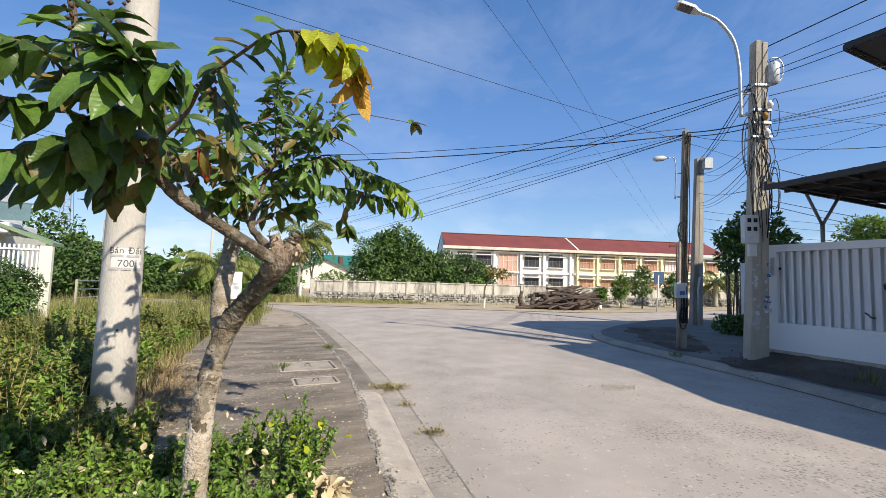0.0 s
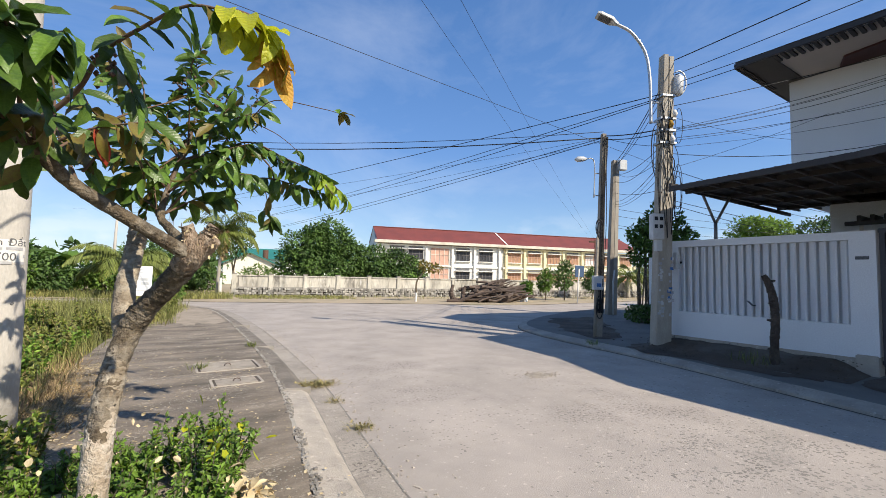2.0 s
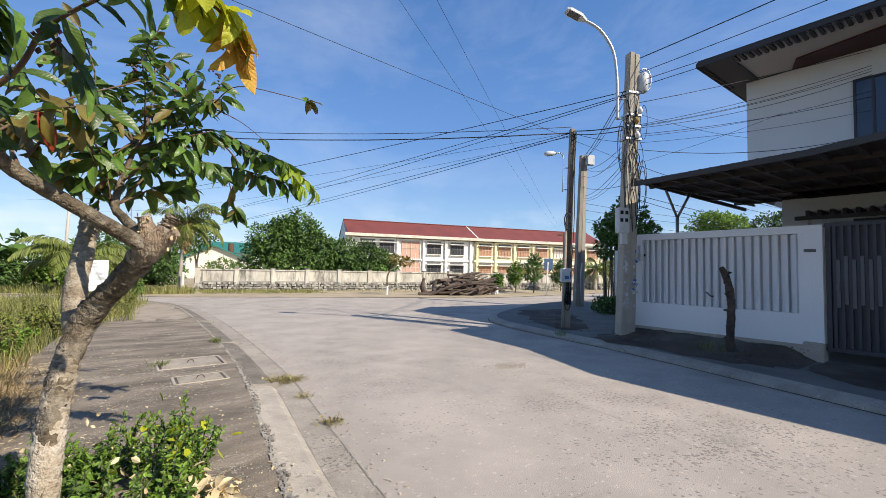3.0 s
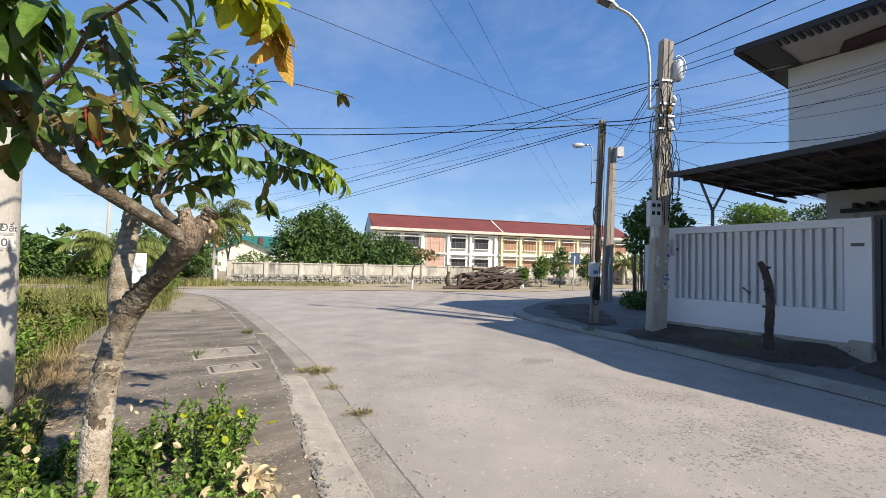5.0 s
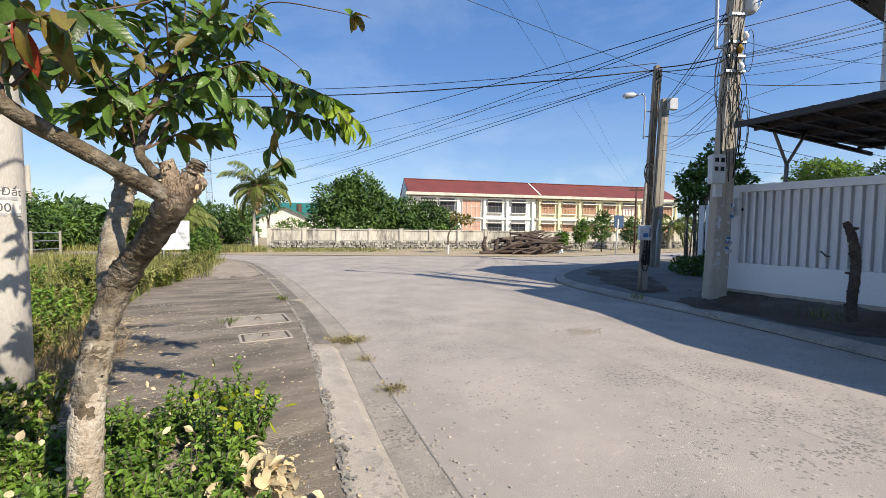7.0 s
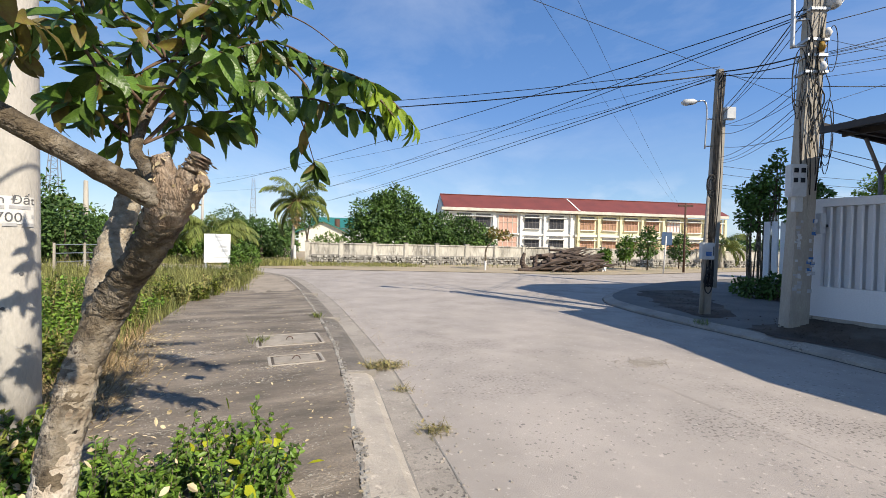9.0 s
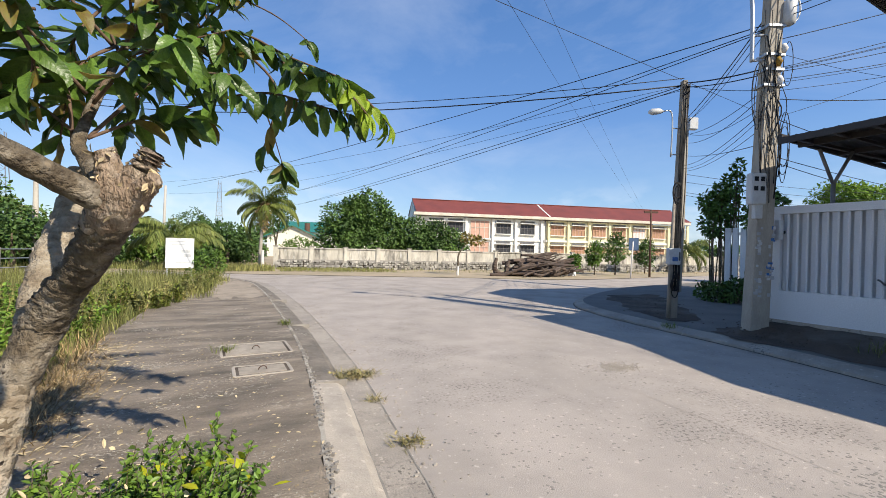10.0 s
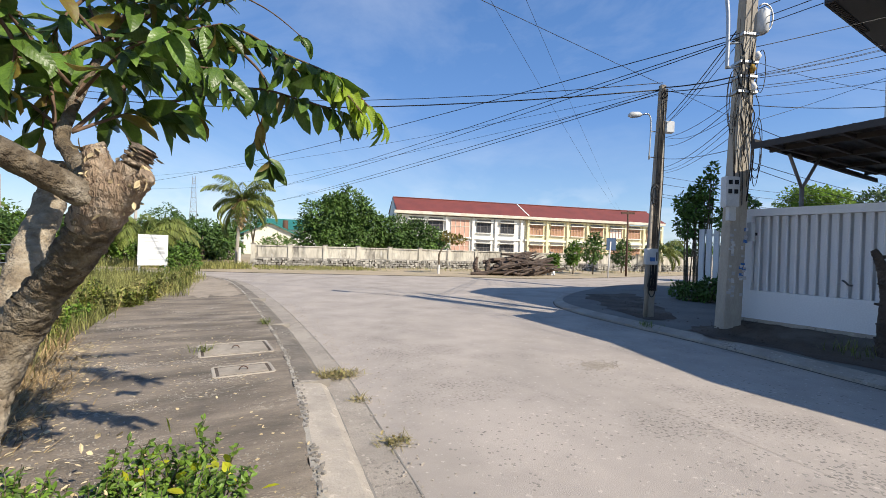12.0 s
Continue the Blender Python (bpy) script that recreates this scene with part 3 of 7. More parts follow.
def bumpy(g, pts, radii, seg=22, seed=1, rough=0.075, n=11):
    line = smooth_line([(*p, r) for p, r in zip(pts, radii)], n) if len(pts) > 1 else pts
    rnd = random.Random(seed)
    out = [(q[0] + rnd.uniform(-1, 1) * q[3] * 0.035, q[1] + rnd.uniform(-1, 1) * q[3] * 0.035, q[2]) for q in [Vector(q) if len(q) < 4 else q for q in line]]
    g.tube(out, [q[3] * (1 + rnd.uniform(-0.022, 0.022)) for q in line], seg, rough, seed)
    return g


# upper bark is darker than the foot, crown shade included in its colour
trunk = bumpy(Geo(), [(-0.272, 3.055, 0.52), (-0.265, 3.085, 0.78), (-0.225, 3.20, 1.04), (-0.17, 3.25, 1.22), (-0.115, 3.20, 1.33)], [0.056, 0.054, 0.060, 0.066, 0.064], seed=3, rough=0.09)
part("trunk", trunk, M_BARK, tree, "flaking grey-brown trunk with pale patches", smooth=True)
foot = bumpy(Geo(), [(-0.285, 3.02, -0.06), (-0.278, 3.04, 0.25), (-0.272, 3.058, 0.52), (-0.264, 3.09, 0.74), (-0.250, 3.14, 0.88)], [0.076, 0.066, 0.067, 0.064, 0.057], seed=13, rough=0.05)
part("trunk_foot", foot, mat("whitish_bark", (0.52, 0.44, 0.34), (0.34, 0.265, 0.185), 11, 0.95, 1.0, 55, stain=(0.70, 0.64, 0.55), stain_scale=7, stain_amount=0.75, stretch=(1, 1, 0.9), speck=(0.22, 0.165, 0.11), speck_scale=30, speck_mask=7), tree, "pale whitish bark at the foot", smooth=True)
middle = bumpy(Geo(), [(-0.265, 3.08, 0.72), (-0.248, 3.14, 0.88), (-0.225, 3.20, 1.04)], [0.060, 0.064, 0.059], seed=23, rough=0.09)
part("trunk_middle", middle, M_BARKPALE, tree, "brown and pale patched bark", smooth=True)
limb = bumpy(Geo(), [(-0.17, 3.25, 1.22), (-0.10, 3.18, 1.35), (-0.01, 3.06, 1.47), (0.055, 2.95, 1.57), (0.09, 2.88, 1.645)], [0.064, 0.060, 0.058, 0.062, 0.060], seed=4, rough=0.12)
part("limb", limb, M_BARK, tree, smooth=True)
stem2 = bumpy(Geo(), [(-0.19, 3.27, 1.14), (-0.215, 3.39, 1.29), (-0.22, 3.53, 1.46), (-0.20, 3.70, 1.66), (-0.18, 3.78, 1.84)], [0.058, 0.060, 0.056, 0.054, 0.058], seed=5)
part("cut_stem", stem2, M_BARKPALE, tree, "cut-off second stem", smooth=True)
knob = Geo()
bumpy(knob, [(0.05, 2.94, 1.58), (0.105, 2.87, 1.655), (0.155, 2.84, 1.73), (0.185, 2.83, 1.80)], [0.058, 0.066, 0.045, 0.036], seed=6, rough=0.11)
bumpy(knob, [(0.08, 2.88, 1.67), (0.075, 2.87, 1.75), (0.062, 2.87, 1.80)], [0.050, 0.036, 0.030], seed=7, rough=0.11)
bumpy(knob, [(0.11, 2.86, 1.64), (0.17, 2.80, 1.69), (0.20, 2.77, 1.72)], [0.046, 0.032, 0.022], seed=17, rough=0.11)
part("pruned_knob", knob, mat("pruned_wood", (0.40, 0.30, 0.21), (0.22, 0.155, 0.105), 16, 0.95, 1.0, 70, stain=(0.58, 0.50, 0.40), stain_scale=12, stain_amount=0.75, stretch=(1.5, 1.5, 0.6), speck=(0.12, 0.075, 0.05), speck_scale=40, speck_mask=9), tree, "gnarled knob with broken reddish wood", smooth=True)
limb2 = bumpy(Geo(), [(0.08, 2.88, 1.64), (-0.13, 2.72, 1.765), (-0.38, 2.62, 1.92), (-0.52, 2.50, 2.06), (-0.60, 2.36, 2.13)], [0.040, 0.032, 0.029, 0.025, 0.018], seed=8, seg=12)
part("limb", limb2, M_BARK, tree, smooth=True)
limb3 = bumpy(Geo(), [(0.06, 2.90, 1.70), (-0.02, 3.06, 1.80), (-0.06, 3.18, 1.90), (0.01, 3.33, 2.22), (0.08, 3.45, 2.45)], [0.032, 0.024, 0.020, 0.013, 0.009], seed=9, seg=10)
part("limb", limb3, M_BARK, tree, smooth=True)
flakes = Geo()
for k in range(90):
    q = tree_rnd.choice(knob.v)
    leaflet(flakes, Vector(q), rand_dir(tree_rnd, -0.5), rand_dir(tree_rnd), tree_rnd.uniform(0.012, 0.035), 0.012)
part("bark_flake", flakes, M_DRY, tree, "curled pale bark flakes", kind="stuff")


def put_leaf(p, d, up, size, material, on=None):
    """Hangs one leaf at p, pointing along d."""
    global leaf_count
    d = d.normalized()
    x = d.cross(up)
    if x.length < 0.1:
        x = d.cross(Vector((1, 0.3, 0)))
    x.normalize()
    z = x.cross(d)
    m = Matrix((x * size, d * size, z * size)).transposed().to_4x4()
    m.translation = p
    ob = new("leaf", leaf_of(material, tree_rnd.randrange(4)))
    ob.parent = on or tree
    if on is None:
        ob.matrix_parent_inverse = Matrix.Translation(-Vector(tree.location))
    ob.matrix_basis = m
    leaf_count += 1


def twig(points, n, size=0.15, r=0.007, droop=0.7, material=None, start=0.25, mix_bronze=0.08):
    """A twig through the points with n leaves along it."""
    line = [Vector(q) for q in smooth_line(points, 6)]
    near = points[-1][1] < 2.45 and material is None
    n, size = int(n * (1.75 if near else 2.1)), size * (0.98 if near else 0.92)
    loose = 0.55 if near else 0.75 if material else 1.1
    shoot = part("twig", Geo().tube(line, [r * (1 - 0.65 * i / len(line)) for i in range(len(line))], 6, 0.05, n), M_TWIG, tree, smooth=True)
    for k in range(n):
        t = start + (1 - start) * (k + 0.5) / n
        i = min(len(line) - 2, int(t * (len(line) - 1)))
        p = line[i].lerp(line[i + 1], t * (len(line) - 1) - i)
        d = (line[i + 1] - line[i]).normalized()
        side = d.cross(Vector((0, 0, 1)))
        side = side.normalized() if side.length > 0.2 else Vector((1, 0, 0))
        sgn = 1 if k % 2 else -1
        if k == n - 1:
            direction = d + Vector((0, 0, -droop * 0.6))
        else:
            direction = side * sgn * 0.85 + d * 0.55 + Vector((0, 0, -droop * tree_rnd.uniform(0.5, 1.2))) + rand_dir(tree_rnd) * 0.72
        up = Vector((0.25, -0.40, 0.9)) + rand_dir(tree_rnd) * loose
        m = material or (M_BRONZE if tree_rnd.random() < mix_bronze else M_LEAF)
        put_leaf(p, direction, up, size * tree_rnd.uniform(0.7, 1.2), m, shoot)


# right-hand branches
twig([(0.13, 3.53, 2.22), (0.38, 3.35, 2.44), (0.64, 3.22, 2.34), (0.85, 3.08, 2.24)], 13, 0.15, droop=1.1, start=0.2)
twig([(0.72, 3.18, 2.30), (0.88, 3.10, 2.22), (1.03, 3.04, 2.06)], 12, 0.12, droop=0.9, material=M_LIME, start=0.1)
twig([(0.75, 3.18, 2.28), (0.85, 3.05, 2.17), (0.93, 3.0, 2.06)], 9, 0.12, droop=0.9, material=M_LIME, start=0.3)
twig([(0.22, 3.54, 2.14), (0.52, 3.39, 2.22), (0.72, 3.25, 2.17), (0.88, 3.16, 2.12)], 13, 0.16, droop=1.3, start=0.2)
twig([(0.41, 3.2, 2.58), (0.51, 3.04, 2.66), (0.76, 2.84, 2.60), (0.86, 2.78, 2.57)], 4, 0.13, 0.004, droop=0.6, start=0.93, mix_bronze=0.6)
twig([(0.33, 3.31, 2.6), (0.55, 3.2, 2.50), (0.69, 3.1, 2.37)], 2, 0.09, 0.004, start=0.9)
twig([(0.52, 3.39, 2.22), (0.62, 3.75, 2.16), (0.70, 4.00, 2.06), (0.74, 4.06, 1.98)], 6, 0.16, 0.005, droop=1.2, start=0.72)
# crown above the knob
twig([(0.08, 3.45, 2.45), (0.12, 3.85, 2.85), (0.09, 3.75, 3.14)], 16, 0.15, droop=0.25, start=0.25)
twig([(-0.08, 3.18, 1.87), (-0.12, 3.25, 2.10), (-0.24, 3.40, 2.34)], 12, 0.15)
twig([(-0.06, 3.18, 1.91), (0.01, 3.33, 2.24), (0.11, 3.54, 2.60)], 16, 0.15, droop=0.6)
twig([(-0.04, 3.18, 1.89), (0.16, 3.32, 2.22), (0.34, 3.43, 2.56), (0.49, 3.41, 2.82)], 18, 0.15, droop=0.7, start=0.2)
twig([(-0.04, 3.18, 1.89), (0.13, 3.26, 2.01), (0.30, 3.33, 2.06)], 11, 0.16, droop=1.0)
twig([(-0.08, 3.18, 1.91), (-0.22, 3.26, 2.02), (-0.35, 3.35, 2.07)], 11, 0.15, droop=0.7)
twig([(0.01, 3.33, 2.24), (0.23, 3.39, 2.37), (0.48, 3.42, 2.41)], 14, 0.15, droop=0.8)
twig([(0.05, 3.38, 2.30), (0.20, 3.50, 2.58), (0.30, 3.52, 2.72)], 12, 0.14, droop=0.5)
twig([(0.02, 3.33, 2.26), (-0.06, 3.45, 2.48), (-0.05, 3.5, 2.66)], 10, 0.14, droop=0.5)
twig([(0.05, 3.30, 2.12), (0.22, 3.14, 2.16), (0.40, 3.05, 2.16)], 11, 0.16, droop=1.0)
twig([(0.0, 3.30, 2.20), (0.14, 3.20, 2.42), (0.28, 3.10, 2.60)], 11, 0.15, droop=0.7)
twig([(0.02, 3.33, 2.24), (0.20, 3.28, 2.32), (0.40, 3.22, 2.40)], 11, 0.15, droop=0.9)
twig([(0.10, 3.38, 2.36), (0.30, 3.30, 2.56), (0.46, 3.20, 2.62)], 11, 0.15, droop=0.8)
twig([(-0.03, 3.20, 2.02), (0.10, 3.05, 2.14), (0.24, 2.92, 2.20)], 10, 0.15, droop=0.9)
twig([(-0.05, 3.20, 2.05), (-0.16, 3.05, 2.18), (-0.20, 2.95, 2.26)], 9, 0.15, droop=0.8)
twig([(0.0, 3.32, 2.28), (-0.14, 3.22, 2.42), (-0.22, 3.16, 2.52)], 9, 0.14, droop=0.7)
twig([(0.06, 3.36, 2.34), (0.05, 3.22, 2.56), (0.02, 3.12, 2.72)], 10, 0.14, droop=0.6)
# unseen limb above the crown, added to cast leaf shadows on the pavement
twig([(-0.64, 2.20, 2.16), (-0.70, 2.25, 3.1), (0.2, 2.9, 4.05), (1.15, 2.65, 4.10), (1.85, 1.95, 4.0)], 30, 0.19, 0.014, droop=0.7, start=0.55)
twig([(0.2, 2.9, 4.05), (0.9, 3.15, 4.15), (1.55, 3.2, 4.1)], 20, 0.19, 0.009, droop=0.7, start=0.2)
# shaded leaves behind the forked limb
twig([(-0.38, 2.64, 1.95), (-0.50, 3.00, 2.20), (-0.58, 3.30, 2.38)], 14, 0.16, 0.008, droop=0.8, mix_bronze=0.3)
twig([(-0.46, 2.62, 2.06), (-0.52, 2.90, 2.42), (-0.60, 3.05, 2.66)], 12, 0.16, 0.007, droop=0.7, mix_bronze=0.2)
twig([(-0.24, 3.38, 2.38), (-0.42, 3.42, 2.36), (-0.55, 3.50, 2.22)], 9, 0.15, 0.006, droop=0.9, mix_bronze=0.3)
# long thin shoot with seeds
twig([(-0.46, 2.62, 2.06), (-0.25, 2.88, 2.34), (0.02, 3.13, 2.59), (0.18, 3.15, 2.78)], 3, 0.12, 0.006, start=0.85)
# branch over the camera side, with the yellow end
twig([(-0.53, 2.50, 2.09), (-0.36, 2.33, 2.24), (-0.27, 2.14, 2.34), (-0.14, 1.96, 2.40), (-0.02, 1.83, 2.45), (0.09, 1.75, 2.43)], 11, 0.15, 0.011, droop=1.0, start=0.4)
twig([(0.06, 1.77, 2.44), (0.15, 1.71, 2.42), (0.24, 1.68, 2.36)], 10, 0.19, 0.007, droop=0.9, material=M_YLEAF, start=0.1)
twig([(0.13, 1.73, 2.42), (0.22, 1.72, 2.36), (0.27, 1.73, 2.30)], 7, 0.16, 0.006, droop=1.2, material=M_OLEAF, start=0.45)
twig([(-0.27, 2.14, 2.34), (-0.20, 2.10, 2.26), (-0.16, 2.08, 2.18)], 5, 0.15, 0.006, droop=1.0)
# crown to the side of the concrete pole
twig([(-0.53, 2.49, 2.10), (-0.49, 2.15, 2.21), (-0.47, 1.90, 2.29)], 12, 0.21, 0.010, droop=0.55, start=0.45)
twig([(-0.60, 2.26, 2.12), (-0.66, 2.08, 2.28), (-0.66, 2.01, 2.46)], 10, 0.15, droop=0.4)
twig([(-0.60, 2.26, 2.12), (-0.70, 1.96, 2.26), (-0.80, 1.87, 2.24)], 11, 0.15, droop=0.7)
twig([(-0.58, 2.28, 2.08), (-0.71, 2.12, 2.14), (-0.80, 1.97, 2.10)], 11, 0.15, droop=0.8)
twig([(-0.58, 2.28, 2.06), (-0.71, 2.15, 2.03), (-0.80, 2.02, 1.93)], 11, 0.16, droop=0.8, mix_bronze=0.3)
twig([(-0.57, 2.50, 2.04), (-0.69, 2.38, 1.98), (-0.80, 2.27, 1.90)], 10, 0.15, droop=0.8)
twig([(-0.55, 2.50, 2.05), (-0.60, 2.41, 1.96), (-0.61, 2.42, 1.90)], 8, 0.15, droop=0.9, mix_bronze=0.3)
twig([(-0.59, 2.12, 2.24), (-0.56, 1.98, 2.36), (-0.53, 1.94, 2.42)], 7, 0.13, droop=0.5)
twig([(-0.46, 2.61, 2.09), (-0.31, 2.51, 2.16), (-0.12, 2.42, 2.20)], 9, 0.16, droop=1.0, mix_bronze=0.5)
twig([(-0.36, 2.65, 1.99), (-0.30, 2.73, 2.11), (-0.22, 2.74, 2.12)], 8, 0.13, mix_bronze=0.5)
twig([(-0.50, 2.52, 2.06), (-0.48, 2.38, 2.12), (-0.44, 2.30, 2.12)], 9, 0.15, mix_bronze=0.5)
twig([(-0.55, 2.42, 2.08), (-0.58, 2.22, 2.16), (-0.56, 2.12, 2.18)], 9, 0.16, mix_bronze=0.3)
twig([(-0.44, 2.09, 2.27), (-0.48, 2.01, 2.31), (-0.52, 1.94, 2.31)], 5, 0.20, droop=0.5, start=0.3, mix_bronze=0.02)
twig([(-0.43, 2.09, 2.27), (-0.39, 1.98, 2.29), (-0.34, 1.93, 2.30)], 6, 0.20, droop=0.7, start=0.3, mix_bronze=0.02)
twig([(-0.45, 2.09, 2.26), (-0.48, 1.94, 2.21), (-0.54, 1.87, 2.19)], 5, 0.21, droop=0.8, start=0.3, mix_bronze=0.02)
twig([(-0.51, 2.26, 2.20), (-0.62, 2.15, 2.10), (-0.71, 2.10, 1.99)], 7, 0.19, droop=0.9, start=0.3, mix_bronze=0.10)
twig([(-0.51, 2.26, 2.18), (-0.67, 2.21, 2.03), (-0.77, 2.14, 1.93)], 7, 0.19, droop=0.9, start=0.3, mix_bronze=0.15)
twig([(-0.47, 2.37, 2.20), (-0.57, 2.39, 2.07), (-0.62, 2.40, 1.96)], 6, 0.18, droop=0.9, start=0.3, mix_bronze=0.20)
twig([(-0.45, 2.48, 2.21), (-0.47, 2.51, 2.09), (-0.52, 2.52, 1.95)], 6, 0.17, droop=1.0, start=0.3, mix_bronze=0.20)
twig([(-0.63, 2.25, 2.45), (-0.75, 2.13, 2.38), (-0.83, 2.11, 2.35)], 6, 0.16, droop=0.6, start=0.3, mix_bronze=0.10)
twig([(-0.24, 2.91, 2.25), (-0.35, 2.78, 2.30), (-0.39, 2.65, 2.36)], 6, 0.16, droop=0.8, start=0.3, mix_bronze=0.40)
twig([(-0.22, 3.02, 2.22), (-0.15, 3.05, 2.09), (-0.20, 3.07, 1.95)], 5, 0.16, droop=0.9, start=0.3, mix_bronze=0.30)
twig([(-0.00, 3.37, 2.49), (-0.10, 3.31, 2.30), (-0.16, 3.35, 2.11)], 7, 0.16, droop=0.9, start=0.3, mix_bronze=0.08)
twig([(0.11, 3.47, 2.49), (0.12, 3.42, 2.28), (0.03, 3.47, 2.03)], 7, 0.16, droop=0.9, start=0.3, mix_bronze=0.08)
twig([(0.27, 3.45, 2.51), (0.35, 3.39, 2.30), (0.33, 3.43, 2.10)], 7, 0.15, droop=0.9, start=0.3, mix_bronze=0.05)
twig([(0.49, 3.54, 2.44), (0.61, 3.46, 2.26), (0.55, 3.52, 1.96)], 5, 0.14, droop=1.1, start=0.3, mix_bronze=0.05)
twig([(0.18, 3.48, 2.76), (0.05, 3.35, 2.85), (0.11, 3.28, 3.00)], 6, 0.14, droop=0.5, start=0.3, mix_bronze=0.05)
twig([(-0.25, 3.30, 2.35), (-0.30, 3.34, 2.55), (-0.36, 3.35, 2.81)], 8, 0.16, droop=0.8, start=0.3, mix_bronze=0.30)
twig([(-0.24, 3.38, 2.42), (-0.19, 3.52, 2.67), (-0.28, 3.51, 2.97)], 8, 0.16, droop=0.8, start=0.3, mix_bronze=0.15)
twig([(-0.09, 3.35, 2.16), (-0.22, 3.25, 2.12), (-0.31, 3.25, 2.04)], 7, 0.16, droop=0.9, start=0.3, mix_bronze=0.30)
twig([(0.01, 3.32, 2.28), (-0.09, 3.25, 2.14), (-0.14, 3.28, 1.88)], 7, 0.16, droop=1.0, start=0.3, mix_bronze=0.30)
twig([(0.35, 3.46, 2.44), (0.26, 3.40, 2.66), (0.32, 3.34, 2.82)], 7, 0.14, droop=0.6, start=0.3, mix_bronze=0.05)
twig([(0.50, 3.33, 2.43), (0.64, 3.23, 2.30), (0.82, 3.10, 2.22)], 8, 0.15, droop=1.0, start=0.3, mix_bronze=0.00)
twig([(-0.45, 2.70, 2.17), (-0.38, 2.72, 2.12), (-0.33, 2.75, 2.02)], 6, 0.15, droop=0.9, start=0.3, mix_bronze=0.40)
put_leaf(Vector((-0.31, 2.50, 2.15)), Vector((0.30, 0.05, -0.75)), Vector((0.3, -0.9, 0.2)), 0.16, M_RLEAF)
seeds = Geo()
for c in ((-0.24, 2.05, 2.26), (-0.66, 2.02, 2.48), (-0.53, 1.94, 2.46), (0.20, 3.18, 2.62), (0.30, 3.2, 2.62), (0.46, 3.38, 2.84), (0.02, 3.14, 2.66)):
    for k in range(16):
        q = Vector(c) + Vector((tree_rnd.gauss(0, 0.028), tree_rnd.gauss(0, 0.028), tree_rnd.gauss(0, 0.04)))
        r = tree_rnd.uniform(0.007, 0.010)
        seeds.add([(r, 0, 0), (-r, 0, 0), (0, r, 0), (0, -r, 0), (0, 0, r * 1.2), (0, 0, -r * 1.2)], [(0, 2, 4), (2, 1, 4), (1, 3, 4), (3, 0, 4), (2, 0, 5), (1, 2, 5), (3, 1, 5), (0, 3, 5)], Matrix.Translation(q))
part("seed_cluster", seeds, mat("seed_pods", (0.10, 0.055, 0.035), None, 20, 0.7, 0.2, 60), tree, "brown round seed pods", smooth=True, kind="stuff")

# ---- concrete pole by the tree ----
def lettering(body, size, align="CENTER"):
    c = bpy.data.curves.new("text", "FONT")
    c.body, c.size, c.align_x = body, size, align
    c.resolution_u = 3
    tmp = new("text_tmp", c)
    me = bpy.data.meshes.new_from_object(tmp)
    bpy.data.objects.remove(tmp)
    bpy.data.curves.remove(c)
    return me


M_FADED = mat("faded_ink", (0.36, 0.35, 0.35), (0.5, 0.49, 0.48), 30, 0.8, 0.0, 90)
M_INK = mat("black_ink", (0.07, 0.07, 0.075), (0.16, 0.16, 0.16), 40, 0.7, 0.0, 60)
M_PAPER = mat("white_paper", (0.74, 0.72, 0.68), (0.66, 0.63, 0.58), 8, 0.8, 0.05, 60)
M_PALEPOLE = mat("pale_pole_concrete", (0.55, 0.51, 0.45), (0.45, 0.42, 0.37), 2.0, 0.9, 0.3, 70, stain=(0.40, 0.36, 0.32), stain_scale=1.6, stain_amount=0.5, stretch=(1, 1, 0.35))
POLE_L = Vector((-1.10, 4.98, 0))


def pole_l_radius(z):
    return 0.168 - 0.0085 * z


pole_l = thing("concrete_pole", "round tapered pale concrete pole with painted advert", "utility pole", POLE_L)
part("shaft", Geo().tube([POLE_L + Vector((-0.004 * z, 0, z)) for z in (-0.1, 1, 2, 3, 4.5, 6, 8.5)], [pole_l_radius(z) for z in (-0.1, 1, 2, 3, 4.5, 6, 8.5)], 40), M_PALEPOLE, pole_l, smooth=True)
TOWARD_EYE = math.atan2(0.45 - POLE_L.y, 0.55 - POLE_L.x)


def on_pole(me, z0, off):
    """Bends a flat mesh round the pole, x along the girth and y up."""
    for v in me.vertices:
        z = z0 + v.co.y
        r = pole_l_radius(z) + off
        a = TOWARD_EYE + v.co.x / r
        v.co = (POLE_L.x + -0.004 * z + r * math.cos(a), POLE_L.y + r * math.sin(a), z)
    return me


patch_geo = Geo().sheet([[(x * 0.02 - 0.11, y * 0.045 - 0.11, 0) for x in range(13)] for y in range(5)])
label_p = part("painted_panel", on_pole(patch_geo.mesh("painted_panel"), 1.70, 0.003), M_PAPER, pole_l, "white painted advert patch")
for word, dx in (("B\u00e1n", -0.075), ("\u0110\u1ea5t", 0.072)):
    me_word = lettering(word, 0.078)
    for v in me_word.vertices:
        v.co.x += dx
    part("lettering", on_pole(me_word, 1.722, 0.006), M_INK, label_p, "black stencilled word")
part("lettering", on_pole(lettering("700", 0.088), 1.605, 0.006), M_INK, label_p, "black stencilled number")
for x0, x1, y0 in ((-0.12, -0.02, -0.012), (0.0, 0.11, -0.012), (-0.13, -0.05, -0.125), (-0.03, 0.04, -0.125), (0.06, 0.13, -0.125), (0.115, 0.135, -0.07)):
    k = 5
    bars = Geo().sheet([[(x0 + (x1 - x0) * i / k, y0 + dy, 0) for i in range(k + 1)] for dy in (0, 0.022)])
    part("small_print", on_pole(bars.mesh("small_print"), 1.70, 0.006), M_FADED, label_p)
